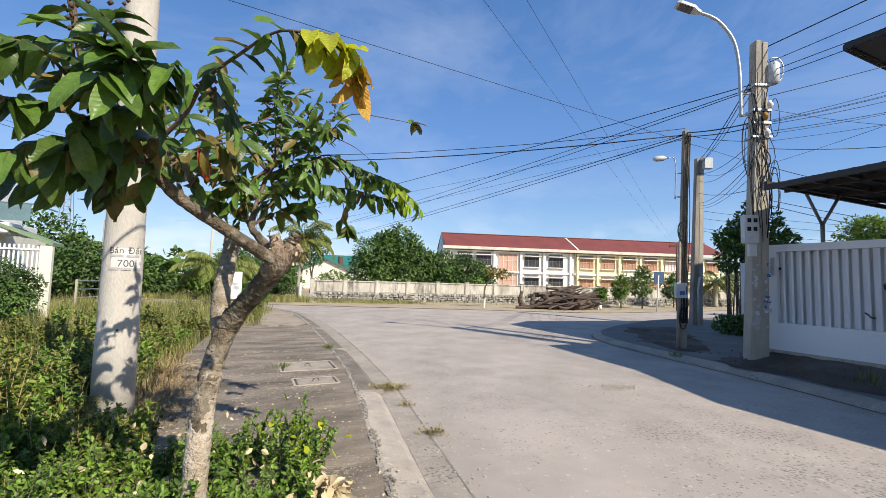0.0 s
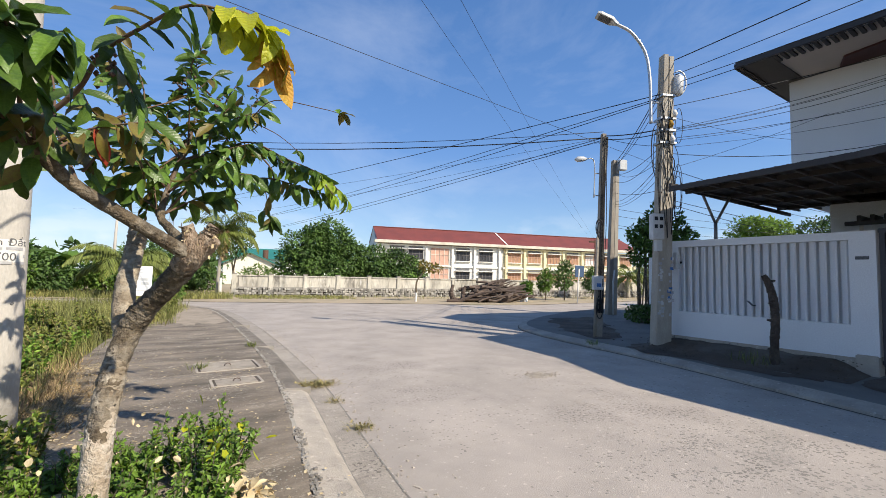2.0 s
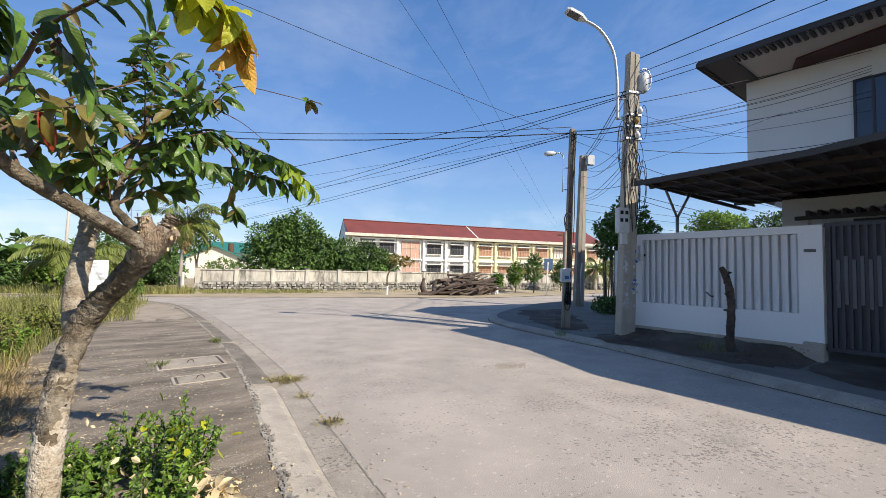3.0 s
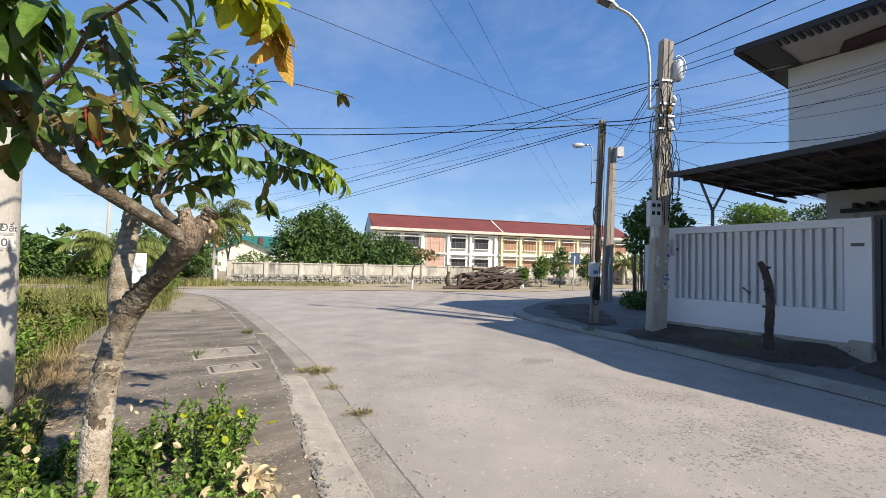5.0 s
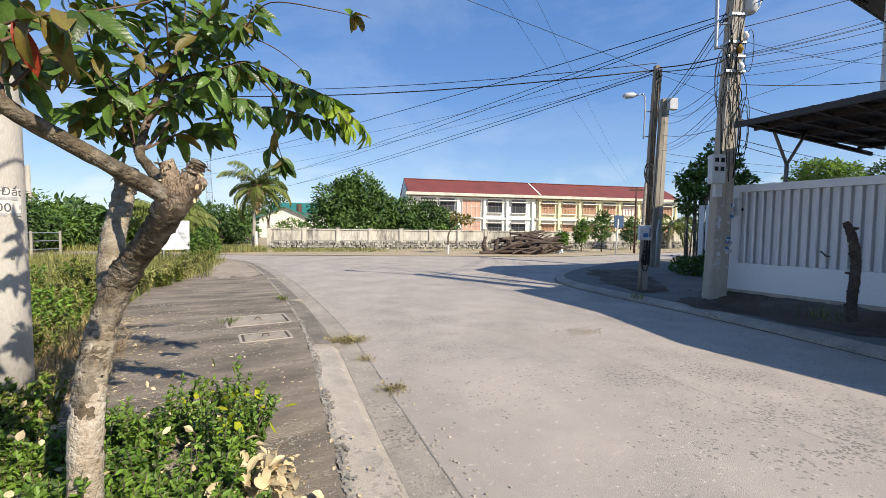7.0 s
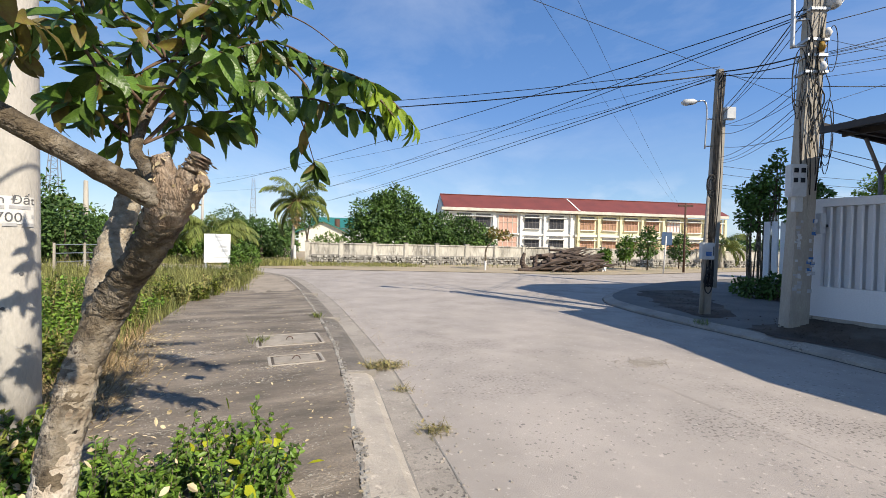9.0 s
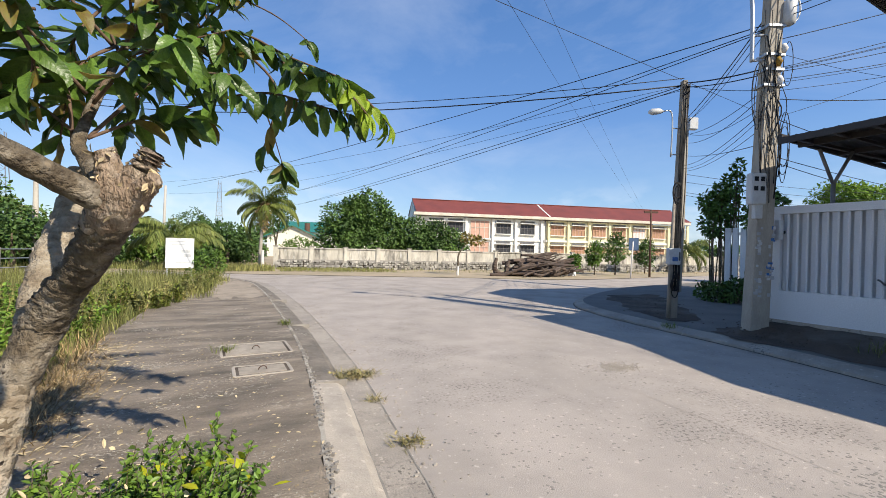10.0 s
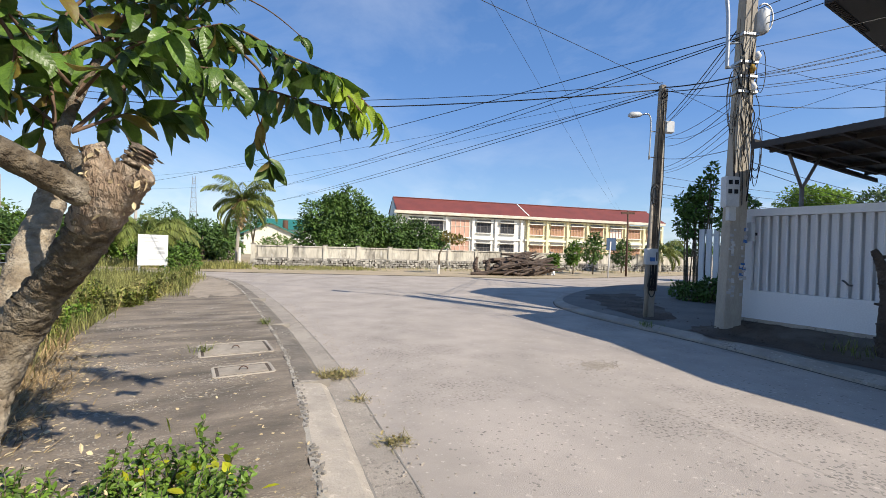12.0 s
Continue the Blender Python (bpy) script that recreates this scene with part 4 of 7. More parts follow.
for zz, aa in ((1.27, 0.35), (1.05, -0.2), (2.3, 0.1)):
    hole = Geo().tube([(POLE_L.x + (pole_l_radius(zz) - 0.01) * math.cos(TOWARD_EYE + aa), POLE_L.y + (pole_l_radius(zz) - 0.01) * math.sin(TOWARD_EYE + aa), zz), (POLE_L.x + (pole_l_radius(zz) + 0.004) * math.cos(TOWARD_EYE + aa), POLE_L.y + (pole_l_radius(zz) + 0.004) * math.sin(TOWARD_EYE + aa), zz)], 0.011, 10)
    part("bolt_hole", hole, M_INK, pole_l)

# ---- street corner poles ----
M_BOX = mat("grey_plastic_box", (0.62, 0.63, 0.62), (0.54, 0.55, 0.55), 3, 0.5, 0.05, 60, stain=(0.35, 0.34, 0.32), stain_scale=5, stain_amount=0.4)
M_GLASSDARK = mat("dark_glass", (0.03, 0.035, 0.04), None, 2, 0.12, 0.0, 60, spec=0.6)
M_OLDPAPER = mat("old_paper", (0.50, 0.50, 0.50), (0.36, 0.36, 0.38), 12, 0.8, 0.05, 60)
M_BLUE = mat("blue_print", (0.06, 0.16, 0.42), None, 6, 0.6, 0.0, 60)


def post_geo(base, top, w0, w1, d0, d1, rz):
    g = Geo()
    base, top = Vector(base), Vector(top)
    rows = []
    for k in range(7):
        t = k / 6
        c = base.lerp(top, t)
        w, d = (w0 + (w1 - w0) * t) / 2, (d0 + (d1 - d0) * t) / 2
        ca, sa = math.cos(radians(rz)), math.sin(radians(rz))
        rows.append([c + Vector((ca * x - sa * y, sa * x + ca * y, 0)) for x, y in ((-w, -d), (w, -d), (w, d), (-w, d))])
    n = 0
    for r in rows:
        g.v += [tuple(p) for p in r]
    for k in range(6):
        for i in range(4):
            j = (i + 1) % 4
            g.f.append((4 * k + i, 4 * k + j, 4 * k + 4 + j, 4 * k + 4 + i))
    g.f += [(3, 2, 1, 0), (24, 25, 26, 27)]
    return g


ACROSS = Vector((0.90, -0.43, 0))
PA, PA_TOP = Vector((9.25, 5.52, 0.06)), Vector((9.425, 5.438, 6.72))
pole_a = thing("utility_pole", "paired grey concrete posts carrying a tangle of cables and boxes", "utility pole", PA)
part("post", post_geo(PA - ACROSS * 0.105, PA_TOP - ACROSS * 0.066, 0.200, 0.122, 0.26, 0.2, -25.5), M_POLE, pole_a, bevel=0.012)
part("post", post_geo(PA + ACROSS * 0.104 + Vector((0, 0.04, 0)), PA_TOP + ACROSS * 0.066 - Vector((0, 0, 0.04)), 0.190, 0.120, 0.26, 0.2, -25.5), M_POLE, pole_a, bevel=0.012)
FRONT = Vector((-0.43, -0.90, 0))


def at_pole_a(z, side, out):
    return PA.lerp(PA_TOP, (z - 0.06) / 6.66) + ACROSS * side + FRONT * out


def oriented(c, size, rz=-25.5):
    return Geo().box(c, size, rz)


meter = thing("meter_box", "pale grey electric meter box with four small dark windows", "meter box", at_pole_a(2.5, -0.2, 0.2))
part("case", oriented(at_pole_a(2.74, -0.30, 0.20), (0.27, 0.16, 0.56)), M_BOX, meter, bevel=0.015)
for dx in (-0.065, 0.055):
    for dz in (0.17, 0.0):
        part("window", oriented(at_pole_a(2.74 + dz, -0.30 + dx, 0.283), (0.072, 0.012, 0.080)), M_GLASSDARK, meter, "dark meter window")
part("bracket", oriented(at_pole_a(2.34, -0.22, 0.15), (0.14, 0.10, 0.26)), M_BOX, meter, bevel=0.008)
sbox = thing("switch_box", "small grey switch box on the side of the pole", "switch box", at_pole_a(1.9, 0.27, 0.08))
part("case", oriented(at_pole_a(2.02, 0.29, 0.06), (0.09, 0.12, 0.36)), M_BOX, sbox, bevel=0.01)
part("knob", Geo().tube([at_pole_a(1.98, 0.34, 0.06), at_pole_a(1.98, 0.40, 0.06)], 0.03, 8), M_CABLE, sbox)
drum = thing("cable_box", "white rounded cable splice box hung on the pole", "cable box", at_pole_a(5.9, 0.23, 0.1))
part("case", Geo().tube([at_pole_a(5.76, 0.22, 0.1), at_pole_a(5.80, 0.22, 0.1), at_pole_a(6.18, 0.23, 0.1), at_pole_a(6.24, 0.23, 0.1)], [0.06, 0.115, 0.115, 0.06], 14), M_BOX, drum, smooth=True)
hoop = [at_pole_a(6.06 + 0.27 * math.sin(a), 0.24 + 0.18 * math.cos(a), 0.12) for a in [(-1.4 + 3.6 * k / 14) for k in range(15)]]
part("hoop", Geo().tube(hoop, 0.016, 8), M_GALV, drum, smooth=True)
for z, w in ((5.22, 0.42), (4.66, 0.46), (4.95, 0.40), (5.75, 0.38)):
    part("steel_band", oriented(at_pole_a(z, 0, 0), (w * 0.88, 0.26, 0.05)), M_GALV, pole_a, bevel=0.004)
ins = [("insulator", 5.06, 0.02, 0.17, M_OLEAF), ("insulator", 5.3, 0.10, 0.18, M_PAPER), ("insulator", 4.72, 0.05, 0.18, M_PAPER)]
for nm, z, sd, o, mm in ins:
    part(nm, Geo().tube([at_pole_a(z - 0.08, sd, o), at_pole_a(z, sd, o + 0.02), at_pole_a(z + 0.08, sd, o)], [0.03, 0.055, 0.03], 10), mm, pole_a, smooth=True)
stick_rnd = random.Random(4)
for k in range(46):
    z = stick_rnd.uniform(0.8, 2.1)
    right = k % 2
    sd = (0.13 if right else -0.12) + stick_rnd.uniform(-0.05, 0.05)
    mm = stick_rnd.choice((M_OLDPAPER, M_BOX, M_OLDPAPER, M_BLUE if right else M_OLDPAPER))
    part("sticker", oriented(at_pole_a(z, sd, 0.134 if not right else 0.10) + Vector((0, 0.0, 0)), (stick_rnd.uniform(0.04, 0.085), 0.004, stick_rnd.uniform(0.03, 0.07))), mm, pole_a)
cab_rnd = random.Random(9)
for k in range(15):
    s0, o0 = cab_rnd.uniform(-0.2, 0.2), cab_rnd.uniform(0.10, 0.17)
    z0, z1 = cab_rnd.uniform(4.2, 6.2), cab_rnd.uniform(2.4, 3.6)
    pts = [at_pole_a(z0 + (z1 - z0) * t, s0 + 0.07 * math.sin(6 * t + k) + (0.12 * math.sin(3.14 * t) if k % 5 == 0 else 0), o0 + 0.03 * math.sin(9 * t + k)) for t in [i / 9 for i in range(10)]]
    part("drop_cable", Geo().tube(pts, 0.007 if k % 3 else 0.011, 5), M_CABLE, pole_a, "black cable running down the posts", smooth=True)
for k in range(7):
    zc, sc = cab_rnd.uniform(3.4, 5.3), cab_rnd.choice((-0.26, 0.28))
    rz, rs = cab_rnd.uniform(0.25, 0.6), cab_rnd.uniform(0.06, 0.14)
    loop = Geo().tube([at_pole_a(zc + rz * math.sin(a), sc + rs * math.cos(a), 0.08) for a in [6.283 * i / 18 for i in range(19)]], 0.007, 5, caps=False)
    part("cable_loop", loop, M_CABLE, pole_a, smooth=True)

lamp = thing("street_lamp", "grey curved street lamp with a flat head, on the pole", "street lamp", at_pole_a(5.0, -0.3, 0))
arm_pts = [Vector((9.08, 5.62, 5.12)), Vector((9.08, 5.62, 5.6)), Vector((9.08, 5.64, 6.25)), Vector((9.00, 5.70, 6.80)), Vector((8.74, 5.86, 7.24)), Vector((8.46, 6.05, 7.44))]
arm = [Vector(q) for q in smooth_line(arm_pts, 6)]
part("arm", Geo().tube(arm, 0.035, 10), M_GALV, lamp, smooth=True)
hd = (arm[-1] - arm[-4]).normalized()
head = Geo()
hm = Matrix.Translation(arm[-1] + hd * 0.24) @ hd.to_track_quat("Y", "Z").to_matrix().to_4x4()
prof = [(-0.26, 0.045, 0.035), (-0.18, 0.075, 0.045), (-0.1, 0.13, 0.055), (0.2, 0.14, 0.05), (0.28, 0.11, 0.03)]
rows = [[hm @ Vector(q) for q in ((-w, y, -0.02), (-w * 0.9, y, h), (w * 0.9, y, h), (w, y, -0.02), (-w, y, -0.02))] for y, w, h in prof]
head.sheet(rows)
head.f += [(0, 1, 2, 3), (23, 22, 21, 20)]
part("lamp_head", head, M_BOX, lamp, "pale grey lamp head", bevel=0.006)
lens_g = Geo().box((0, 0.07, -0.026), (0.2, 0.28, 0.012), m=hm)
part("lens", lens_g, M_GLASSDARK, lamp, "dark lamp lens")
for z in (5.14, 5.6):
    part("bracket", Geo().tube([Vector((9.08, 5.62, z)), at_pole_a(z, -0.1, 0.05)], 0.022, 8), M_GALV, lamp)

PB, PB_TOP = Vector((9.47, 7.33, 0.06)), Vector((9.62, 7.26, 5.42))
pole_b = thing("utility_pole", "slim dark weathered concrete post wound with black cables", "utility pole", PB)
M_POLEDARK = mat("dark_pole_concrete", (0.38, 0.335, 0.275), (0.27, 0.235, 0.19), 3.0, 0.92, 0.5, 50, stain=(0.10, 0.085, 0.07), stain_scale=2.0, stain_amount=0.6, stretch=(1, 1, 0.3))
part("post", post_geo(PB, PB_TOP, 0.17, 0.115, 0.18, 0.12, -25.5), M_POLEDARK, pole_b, bevel=0.01)
part("side_pipe", Geo().tube([PB + Vector((-0.15, -0.03, 0)), PB + Vector((-0.11, -0.04, 1.4)), PB + Vector((-0.07, -0.05, 2.6))], [0.04, 0.045, 0.03], 9, 0.1, 2), M_POLEDARK, pole_b, smooth=True)
coil = Geo()
for k in range(9):
    c = PB + Vector((-0.14, -0.16, 0.75 + 0.03 * k if k < 6 else 2.4 + 0.06 * k))
    ry, rx = cab_rnd.uniform(0.10, 0.24), cab_rnd.uniform(0.05, 0.11)
    coil.tube([c + ACROSS * rx * math.cos(a) + Vector((0, 0, ry * math.sin(a))) for a in [6.283 * i / 16 for i in range(17)]], 0.012, 5, caps=False)
for k in range(8):
    x = cab_rnd.uniform(-0.08, 0.07)
    coil.tube([PB.lerp(PB_TOP, t) + ACROSS * (x + 0.03 * math.sin(7 * t + k)) + FRONT * 0.10 for t in [0.12 + 0.86 * i / 9 for i in range(10)]], 0.010, 5)
part("cable_coil", coil, M_CABLE, pole_b, "black hanging cable coils", smooth=True)
panel = thing("control_box", "white control box with a small printed label, on the slim post", "control box", PB + FRONT * 0.2 + Vector((0, 0, 1.3)))
pc = PB + FRONT * 0.19 + ACROSS * -0.10 + Vector((0, 0, 1.42))
part("case", oriented(pc, (0.26, 0.14, 0.36)), M_BOX, panel, bevel=0.012)
part("label", oriented(pc + FRONT * 0.073 + Vector((0, 0, -0.06)), (0.12, 0.004, 0.09)), M_BLUE, panel, "blue printed label")
part("label", oriented(pc + FRONT * 0.073 + ACROSS * 0.10, (0.03, 0.004, 0.2)), M_INK, panel)
lamp2 = thing("street_lamp", "small street lamp on a thin bent arm above the post", "street lamp", PB.lerp(PB_TOP, 0.72))
arm2 = smooth_line([tuple(PB.lerp(PB_TOP, 0.68) - ACROSS * 0.22), tuple(PB.lerp(PB_TOP, 0.82) - ACROSS * 0.22), tuple(PB.lerp(PB_TOP, 0.88) - ACROSS * 0.28 + Vector((0, 0, -0.05))), tuple(PB.lerp(PB_TOP, 0.88) - ACROSS * 0.46 + Vector((0, 0, -0.06)))], 5)
part("arm", Geo().tube(arm2, 0.016, 8), M_GALV, lamp2, smooth=True)
h2 = Vector(arm2[-1])
part("lamp_head", Geo().tube([h2, h2 - ACROSS * 0.08, h2 - ACROSS * 0.24 - Vector((0, 0, 0.02)), h2 - ACROSS * 0.32 - Vector((0, 0, 0.03))], [0.03, 0.065, 0.075, 0.03], 10), M_BOX, lamp2, smooth=True)
for f in (0.69, 0.80):
    part("bracket", Geo().tube([PB.lerp(PB_TOP, f) - ACROSS * 0.22, PB.lerp(PB_TOP, f)], 0.014, 6), M_GALV, lamp2)
PC, PC_TOP = Vector((15.95, 11.55, 0.06)), Vector((16.15, 11.46, 6.70))
pole_c = thing("utility_pole", "grey twin concrete posts with a white box near the top", "utility pole", PC)
part("post", post_geo(PC - ACROSS * 0.1, PC_TOP - ACROSS * 0.06, 0.2, 0.14, 0.28, 0.2, -25.5), M_POLEDARK, pole_c, bevel=0.01)
part("post", post_geo(PC + ACROSS * 0.11, PC_TOP + ACROSS * 0.08, 0.19, 0.15, 0.28, 0.2, -25.5), M_POLE, pole_c, bevel=0.01)
wb = thing("junction_box", "white junction box at the top of the post", "junction box", PC_TOP + FRONT * 0.2)
part("case", oriented(PC_TOP + FRONT * 0.22 + ACROSS * 0.2 + Vector((0, 0, -0.25)), (0.34, 0.22, 0.44)), M_BOX, wb, bevel=0.02)
part("strap", oriented(PC_TOP + FRONT * 0.1 + ACROSS * 0.1 + Vector((0, 0, -0.25)), (0.10, 0.12, 0.08)), M_GALV, wb)
part("pipe", Geo().tube([PC + FRONT * 0.17 + Vector((0.02, 0, 0)), PC + FRONT * 0.18 + Vector((0.02, 0, 1.4)), PC + FRONT * 0.16 + Vector((0.12, 0, 1.9))], 0.035, 8), M_BOX, pole_c, smooth=True)


# ---- overhead cables ----
def cable(a, b, sag, r=0.010, label="black overhead cable strung between poles"):
    a, b = Vector(a), Vector(b)
    pts = [a.lerp(b, t) - Vector((0, 0, sag * 4 * t * (1 - t))) for t in [i / 20 for i in range(21)]]
    return solid("overhead_cable", Geo().tube(pts, r * 0.75, 5), M_CABLE, label, "cable", "overhead cables", smooth=True)


TB, TC = PB_TOP, PC_TOP
# along the road, over the walker's shoulder
for z0, z1, r, sag in ((6.60, 7.45, 0.015, 0.1), (6.25, 6.85, 0.010, 0.1), (6.05, 6.25, 0.010, 0.12), (5.92, 6.1, 0.010, 0.12)):
    cable(at_pole_a(z0, 0.12, 0), (9.5, -8.5, z1), sag, r)
# drop lines to the white house
for z0, yy, z1, sag, r in ((5.55, 2.09, 7.10, 0.05, 0.010), (5.02, 2.10, 6.72, 0.10, 0.008), (5.0, 2.10, 6.65, 0.14, 0.007), (4.98, 2.10, 6.58, 0.12, 0.007), (4.95, 2.10, 6.50, 0.18, 0.008), (4.80, 2.12, 5.95, 0.10, 0.008), (4.75, 2.12, 6.10, 0.16, 0.006), (4.60, 2.12, 5.62, 0.10, 0.006), (4.45, 2.14, 5.02, 0.24, 0.010), (4.1, 3.88, 6.04, 0.05, 0.006), (5.3, 4.69, 5.55, 0.08, 0.006)):
    cable(at_pole_a(z0, 0.15, 0), (14.38, yy, z1), sag, r)
for z0, z1, r, sag in ((5.00, -0.05, 0.018, 0.04), (4.90, -0.14, 0.014, 0.05), (4.6, -0.1, 0.008, 0.05)):
    cable(at_pole_a(z0, -0.1, 0), TB + Vector((0, 0, z1)), sag, r)
for z0, z1, r, sag in ((6.0, -0.1, 0.016, 0.12), (5.9, -0.3, 0.012, 0.12), (5.7, -0.2, 0.010, 0.2), (4.6, -0.6, 0.010, 0.2), (4.5, -0.9, 0.010, 0.3), (4.3, -0.5, 0.008, 0.3), (4.2, -1.8, 0.010, 0.2), (4.1, -1.9, 0.008, 0.25), (3.9, -2.0, 0.008, 0.2), (3.6, -1.4, 0.010, 0.1)):
    cable(at_pole_a(z0, -0.1, 0), TC + Vector((0, 0, z1)), sag, r)
# to the far side of the junction
for a, b, sag, r in ((at_pole_a(5.80, -0.15, 0), (-2.07, 42.1, 6.0), 0.3, 0.013), (at_pole_a(5.72, -0.15, 0), (6.74, 37.6, 6.0), 0.1, 0.012), (at_pole_a(5.68, -0.15, 0), (6.4, 37.7, 5.9), 0.3, 0.012),
                     (TB + Vector((0, 0, -0.10)), (7.87, 45.5, 5.5), 0.1, 0.013), (TB + Vector((0, 0, -0.16)), (7.4, 45.6, 5.4), 0.25, 0.013), (TB + Vector((0, 0, -0.1)), (-6.0, 44.5, 6.2), 0.6, 0.006), (TB + Vector((0, 0, -0.2)), (-3.0, 44.5, 5.6), 0.7, 0.006)):
    cable(a, b, sag, r)
for dz, r in ((0.0, 0.020), (0.16, 0.012)):
    cable(TB + Vector((0, 0, -0.10 + dz)), Vector((-16.6, 36.0, 11.2 + dz * 2)), 1.7, r)
cable((9.33, 5.38, 4.06), (-8.0, 5.2, 4.95), 0.02, 0.005, "thin overhead wire strung across the road")
cable(Vector((71.2, 54.6, 9.0)), Vector((4.2, 9.8, 9.95)), 0.5, 0.009, "thin overhead wire crossing the sky")
cable(Vector((71.5, 54.2, 9.0)), Vector((5.3, 9.2, 9.98)), 0.5, 0.009, "thin overhead wire crossing the sky")
for z0, z1, sag in ((4.1, 3.3, 0.4), (3.8, 3.0, 0.4), (3.4, 2.6, 0.4), (3.3, 2.2, 0.5)):
    cable(at_pole_a(z0, 0.1, 0), Vector((34, 6.0, z1 + 2.0)), sag, 0.009)
    cable(PC_TOP + Vector((0, 0, z0 - 6.2)), Vector((34, 6.5, z1 + 1.6)), sag, 0.010)

# ---- white fence wall with its louvred panel ----
WX = 9.72
wall = Geo()
Y0, Y1, ZB, ZT = 2.16, 5.62, 0.36, 2.47
PY0, PY1, PZ0, PZ1 = 2.50, 5.38, 0.90, 2.33
T = 0.22
cx = WX + T / 2
wall.box((cx, (Y0 + Y1) / 2, (ZB + PZ0) / 2), (T, Y1 - Y0, PZ0 - ZB))
white_wall = tagged(part("wall_white", wall, M_WHITE, None, "white painted fence wall with upright louvres", kind="structure"), category="wall")
part("top_beam", Geo().box((cx, (Y0 + Y1) / 2, (PZ1 + ZT) / 2), (T, Y1 - Y0, ZT - PZ1)), M_WHITE, white_wall)
for ya, yb in ((Y0, PY0), (PY1, Y1)):
    part("pier", Geo().box((cx, (ya + yb) / 2, (PZ0 + PZ1) / 2), (T, yb - ya, PZ1 - PZ0)), M_WHITE, white_wall)
part("back_panel", Geo().box((cx + 0.085, (PY0 + PY1) / 2, (PZ0 + PZ1) / 2), (0.05, PY1 - PY0, PZ1 - PZ0)), M_WHITE, white_wall)
N_SLAT = 20
slat_me = Geo().box((0, 0, 0), (0.035, 0.125, PZ1 - PZ0 - 0.006)).mesh("slat", bevel=0.004)
slat_me.materials.append(M_WHITE)
for k in range(N_SLAT):
    ob = new("slat", slat_me)
    ob.parent = white_wall
    ob.matrix_basis = pose(WX + 0.075, PY0 + (k + 0.5) * (PY1 - PY0) / N_SLAT, (PZ0 + PZ1) / 2, 0, 0, -38)
part("plinth", Geo().box((cx, (Y0 + Y1) / 2 + 0.1, 0.21), (T + 0.03, Y1 - Y0 - 0.2, 0.30)), M_KERB, white_wall, "bare grey cement plinth", bevel=0.01)
part("footing", Geo().box((cx - 0.03, Y0 + 0.14, 0.25), (T + 0.12, 0.28, 0.34)), M_KERB, white_wall, "grey cement footing", bevel=0.015)
plate = solid("house_number_plate", Geo().box((WX - 0.006, 2.33, 2.02), (0.012, 0.17, 0.055)), M_INK, "small dark number plate fixed on the white wall", "number plate", bevel=0.003)
hook_line = smooth_line([(WX + 0.05, 3.91, 1.12), (WX - 0.03, 3.93, 1.13), (WX - 0.05, 3.97, 1.18), (WX - 0.03, 4.01, 1.20)], 5)
solid("hook", Geo().tube(hook_line, 0.015, 8), M_INK, "small black iron hook on the white wall", "hook", smooth=True)
tagged(part("wall_side", Geo().box((14.0, Y1 - 0.02 + 0.11, 1.3), (8.4, 0.2, 2.3)), M_WHITE, None, "white side wall of the house plot", kind="structure"), category="wall")

# gate of dark steel bars
M_GATE = mat("dark_gate_steel", (0.055, 0.055, 0.065), (0.045, 0.045, 0.05), 2, 0.5, 0.05, 60)
M_STRUT = mat("grey_strut_steel", (0.22, 0.22, 0.23), (0.18, 0.18, 0.19), 3, 0.5, 0.05, 60, metal=0.2)
# paler gate steel: the ornament bars' reflected light is put into the colour
M_BAR2 = mat("gate_bar_sheen", (0.12, 0.12, 0.13), None, 3, 0.45, 0.05, 60)
GX = WX + 0.10
gate = thing("gate", "closed dark steel gate with upright bars", "gate", (GX, 0.6, 0.25))
gframe = Geo()
for y in (2.10, 0.62, -0.86, -2.4):
    gframe.box((GX, y, 1.38), (0.06, 0.07, 2.24))
for z in (0.32, 2.47):
    gframe.box((GX, -0.15, z), (0.055, 4.6, 0.07))
part("gate_frame", gframe, M_GATE, gate, bevel=0.006)
part("sheet", Geo().box((GX + 0.03, -0.15, 1.4), (0.006, 4.5, 2.1)), M_GATE, gate)
bar_me = Geo().box((0, 0, 0), (0.03, 0.045, 2.08)).mesh("bar", bevel=0.003)
bar_me.materials.append(M_GATE)
for k in range(44):
    ob = new("bar", bar_me)
    ob.parent = gate
    ob.matrix_parent_inverse = Matrix.Translation(-Vector(gate.location))
    ob.location = (GX - 0.012, 2.02 - k * 0.10, 1.4)
short_me = Geo().box((0, 0, 0), (0.02, 0.05, 0.82)).mesh("ornament_bar", bevel=0.003)
short_me.materials.append(M_BAR2)
for k in range(14):
    ob = new("ornament_bar", short_me)
    ob.parent = gate
    ob.matrix_parent_inverse = Matrix.Translation(-Vector(gate.location))
    ob.location = (GX - 0.04, 1.97 - k * 0.10, 1.45 + 0.06 * (k % 2))
part("lock", Geo().box((GX - 0.05, 1.98, 1.38), (0.05, 0.05, 0.12)), M_INK, gate, bevel=0.006)
tagged(part("wall_gate_end", Geo().box((cx, -5.4, 1.35), (T, 6.0, 2.25)), M_WHITE, None, "white fence wall beyond the gate", kind="structure"), category="wall")

# canopy on Y-shaped struts
CX0, CX1, CY0, CY1, CZ = 8.52, 14.78, -5.5, 4.92, 3.42
canopy = thing("canopy", "brown corrugated carport canopy on steel battens and Y-shaped struts", "canopy", (CX0, CY1, CZ))


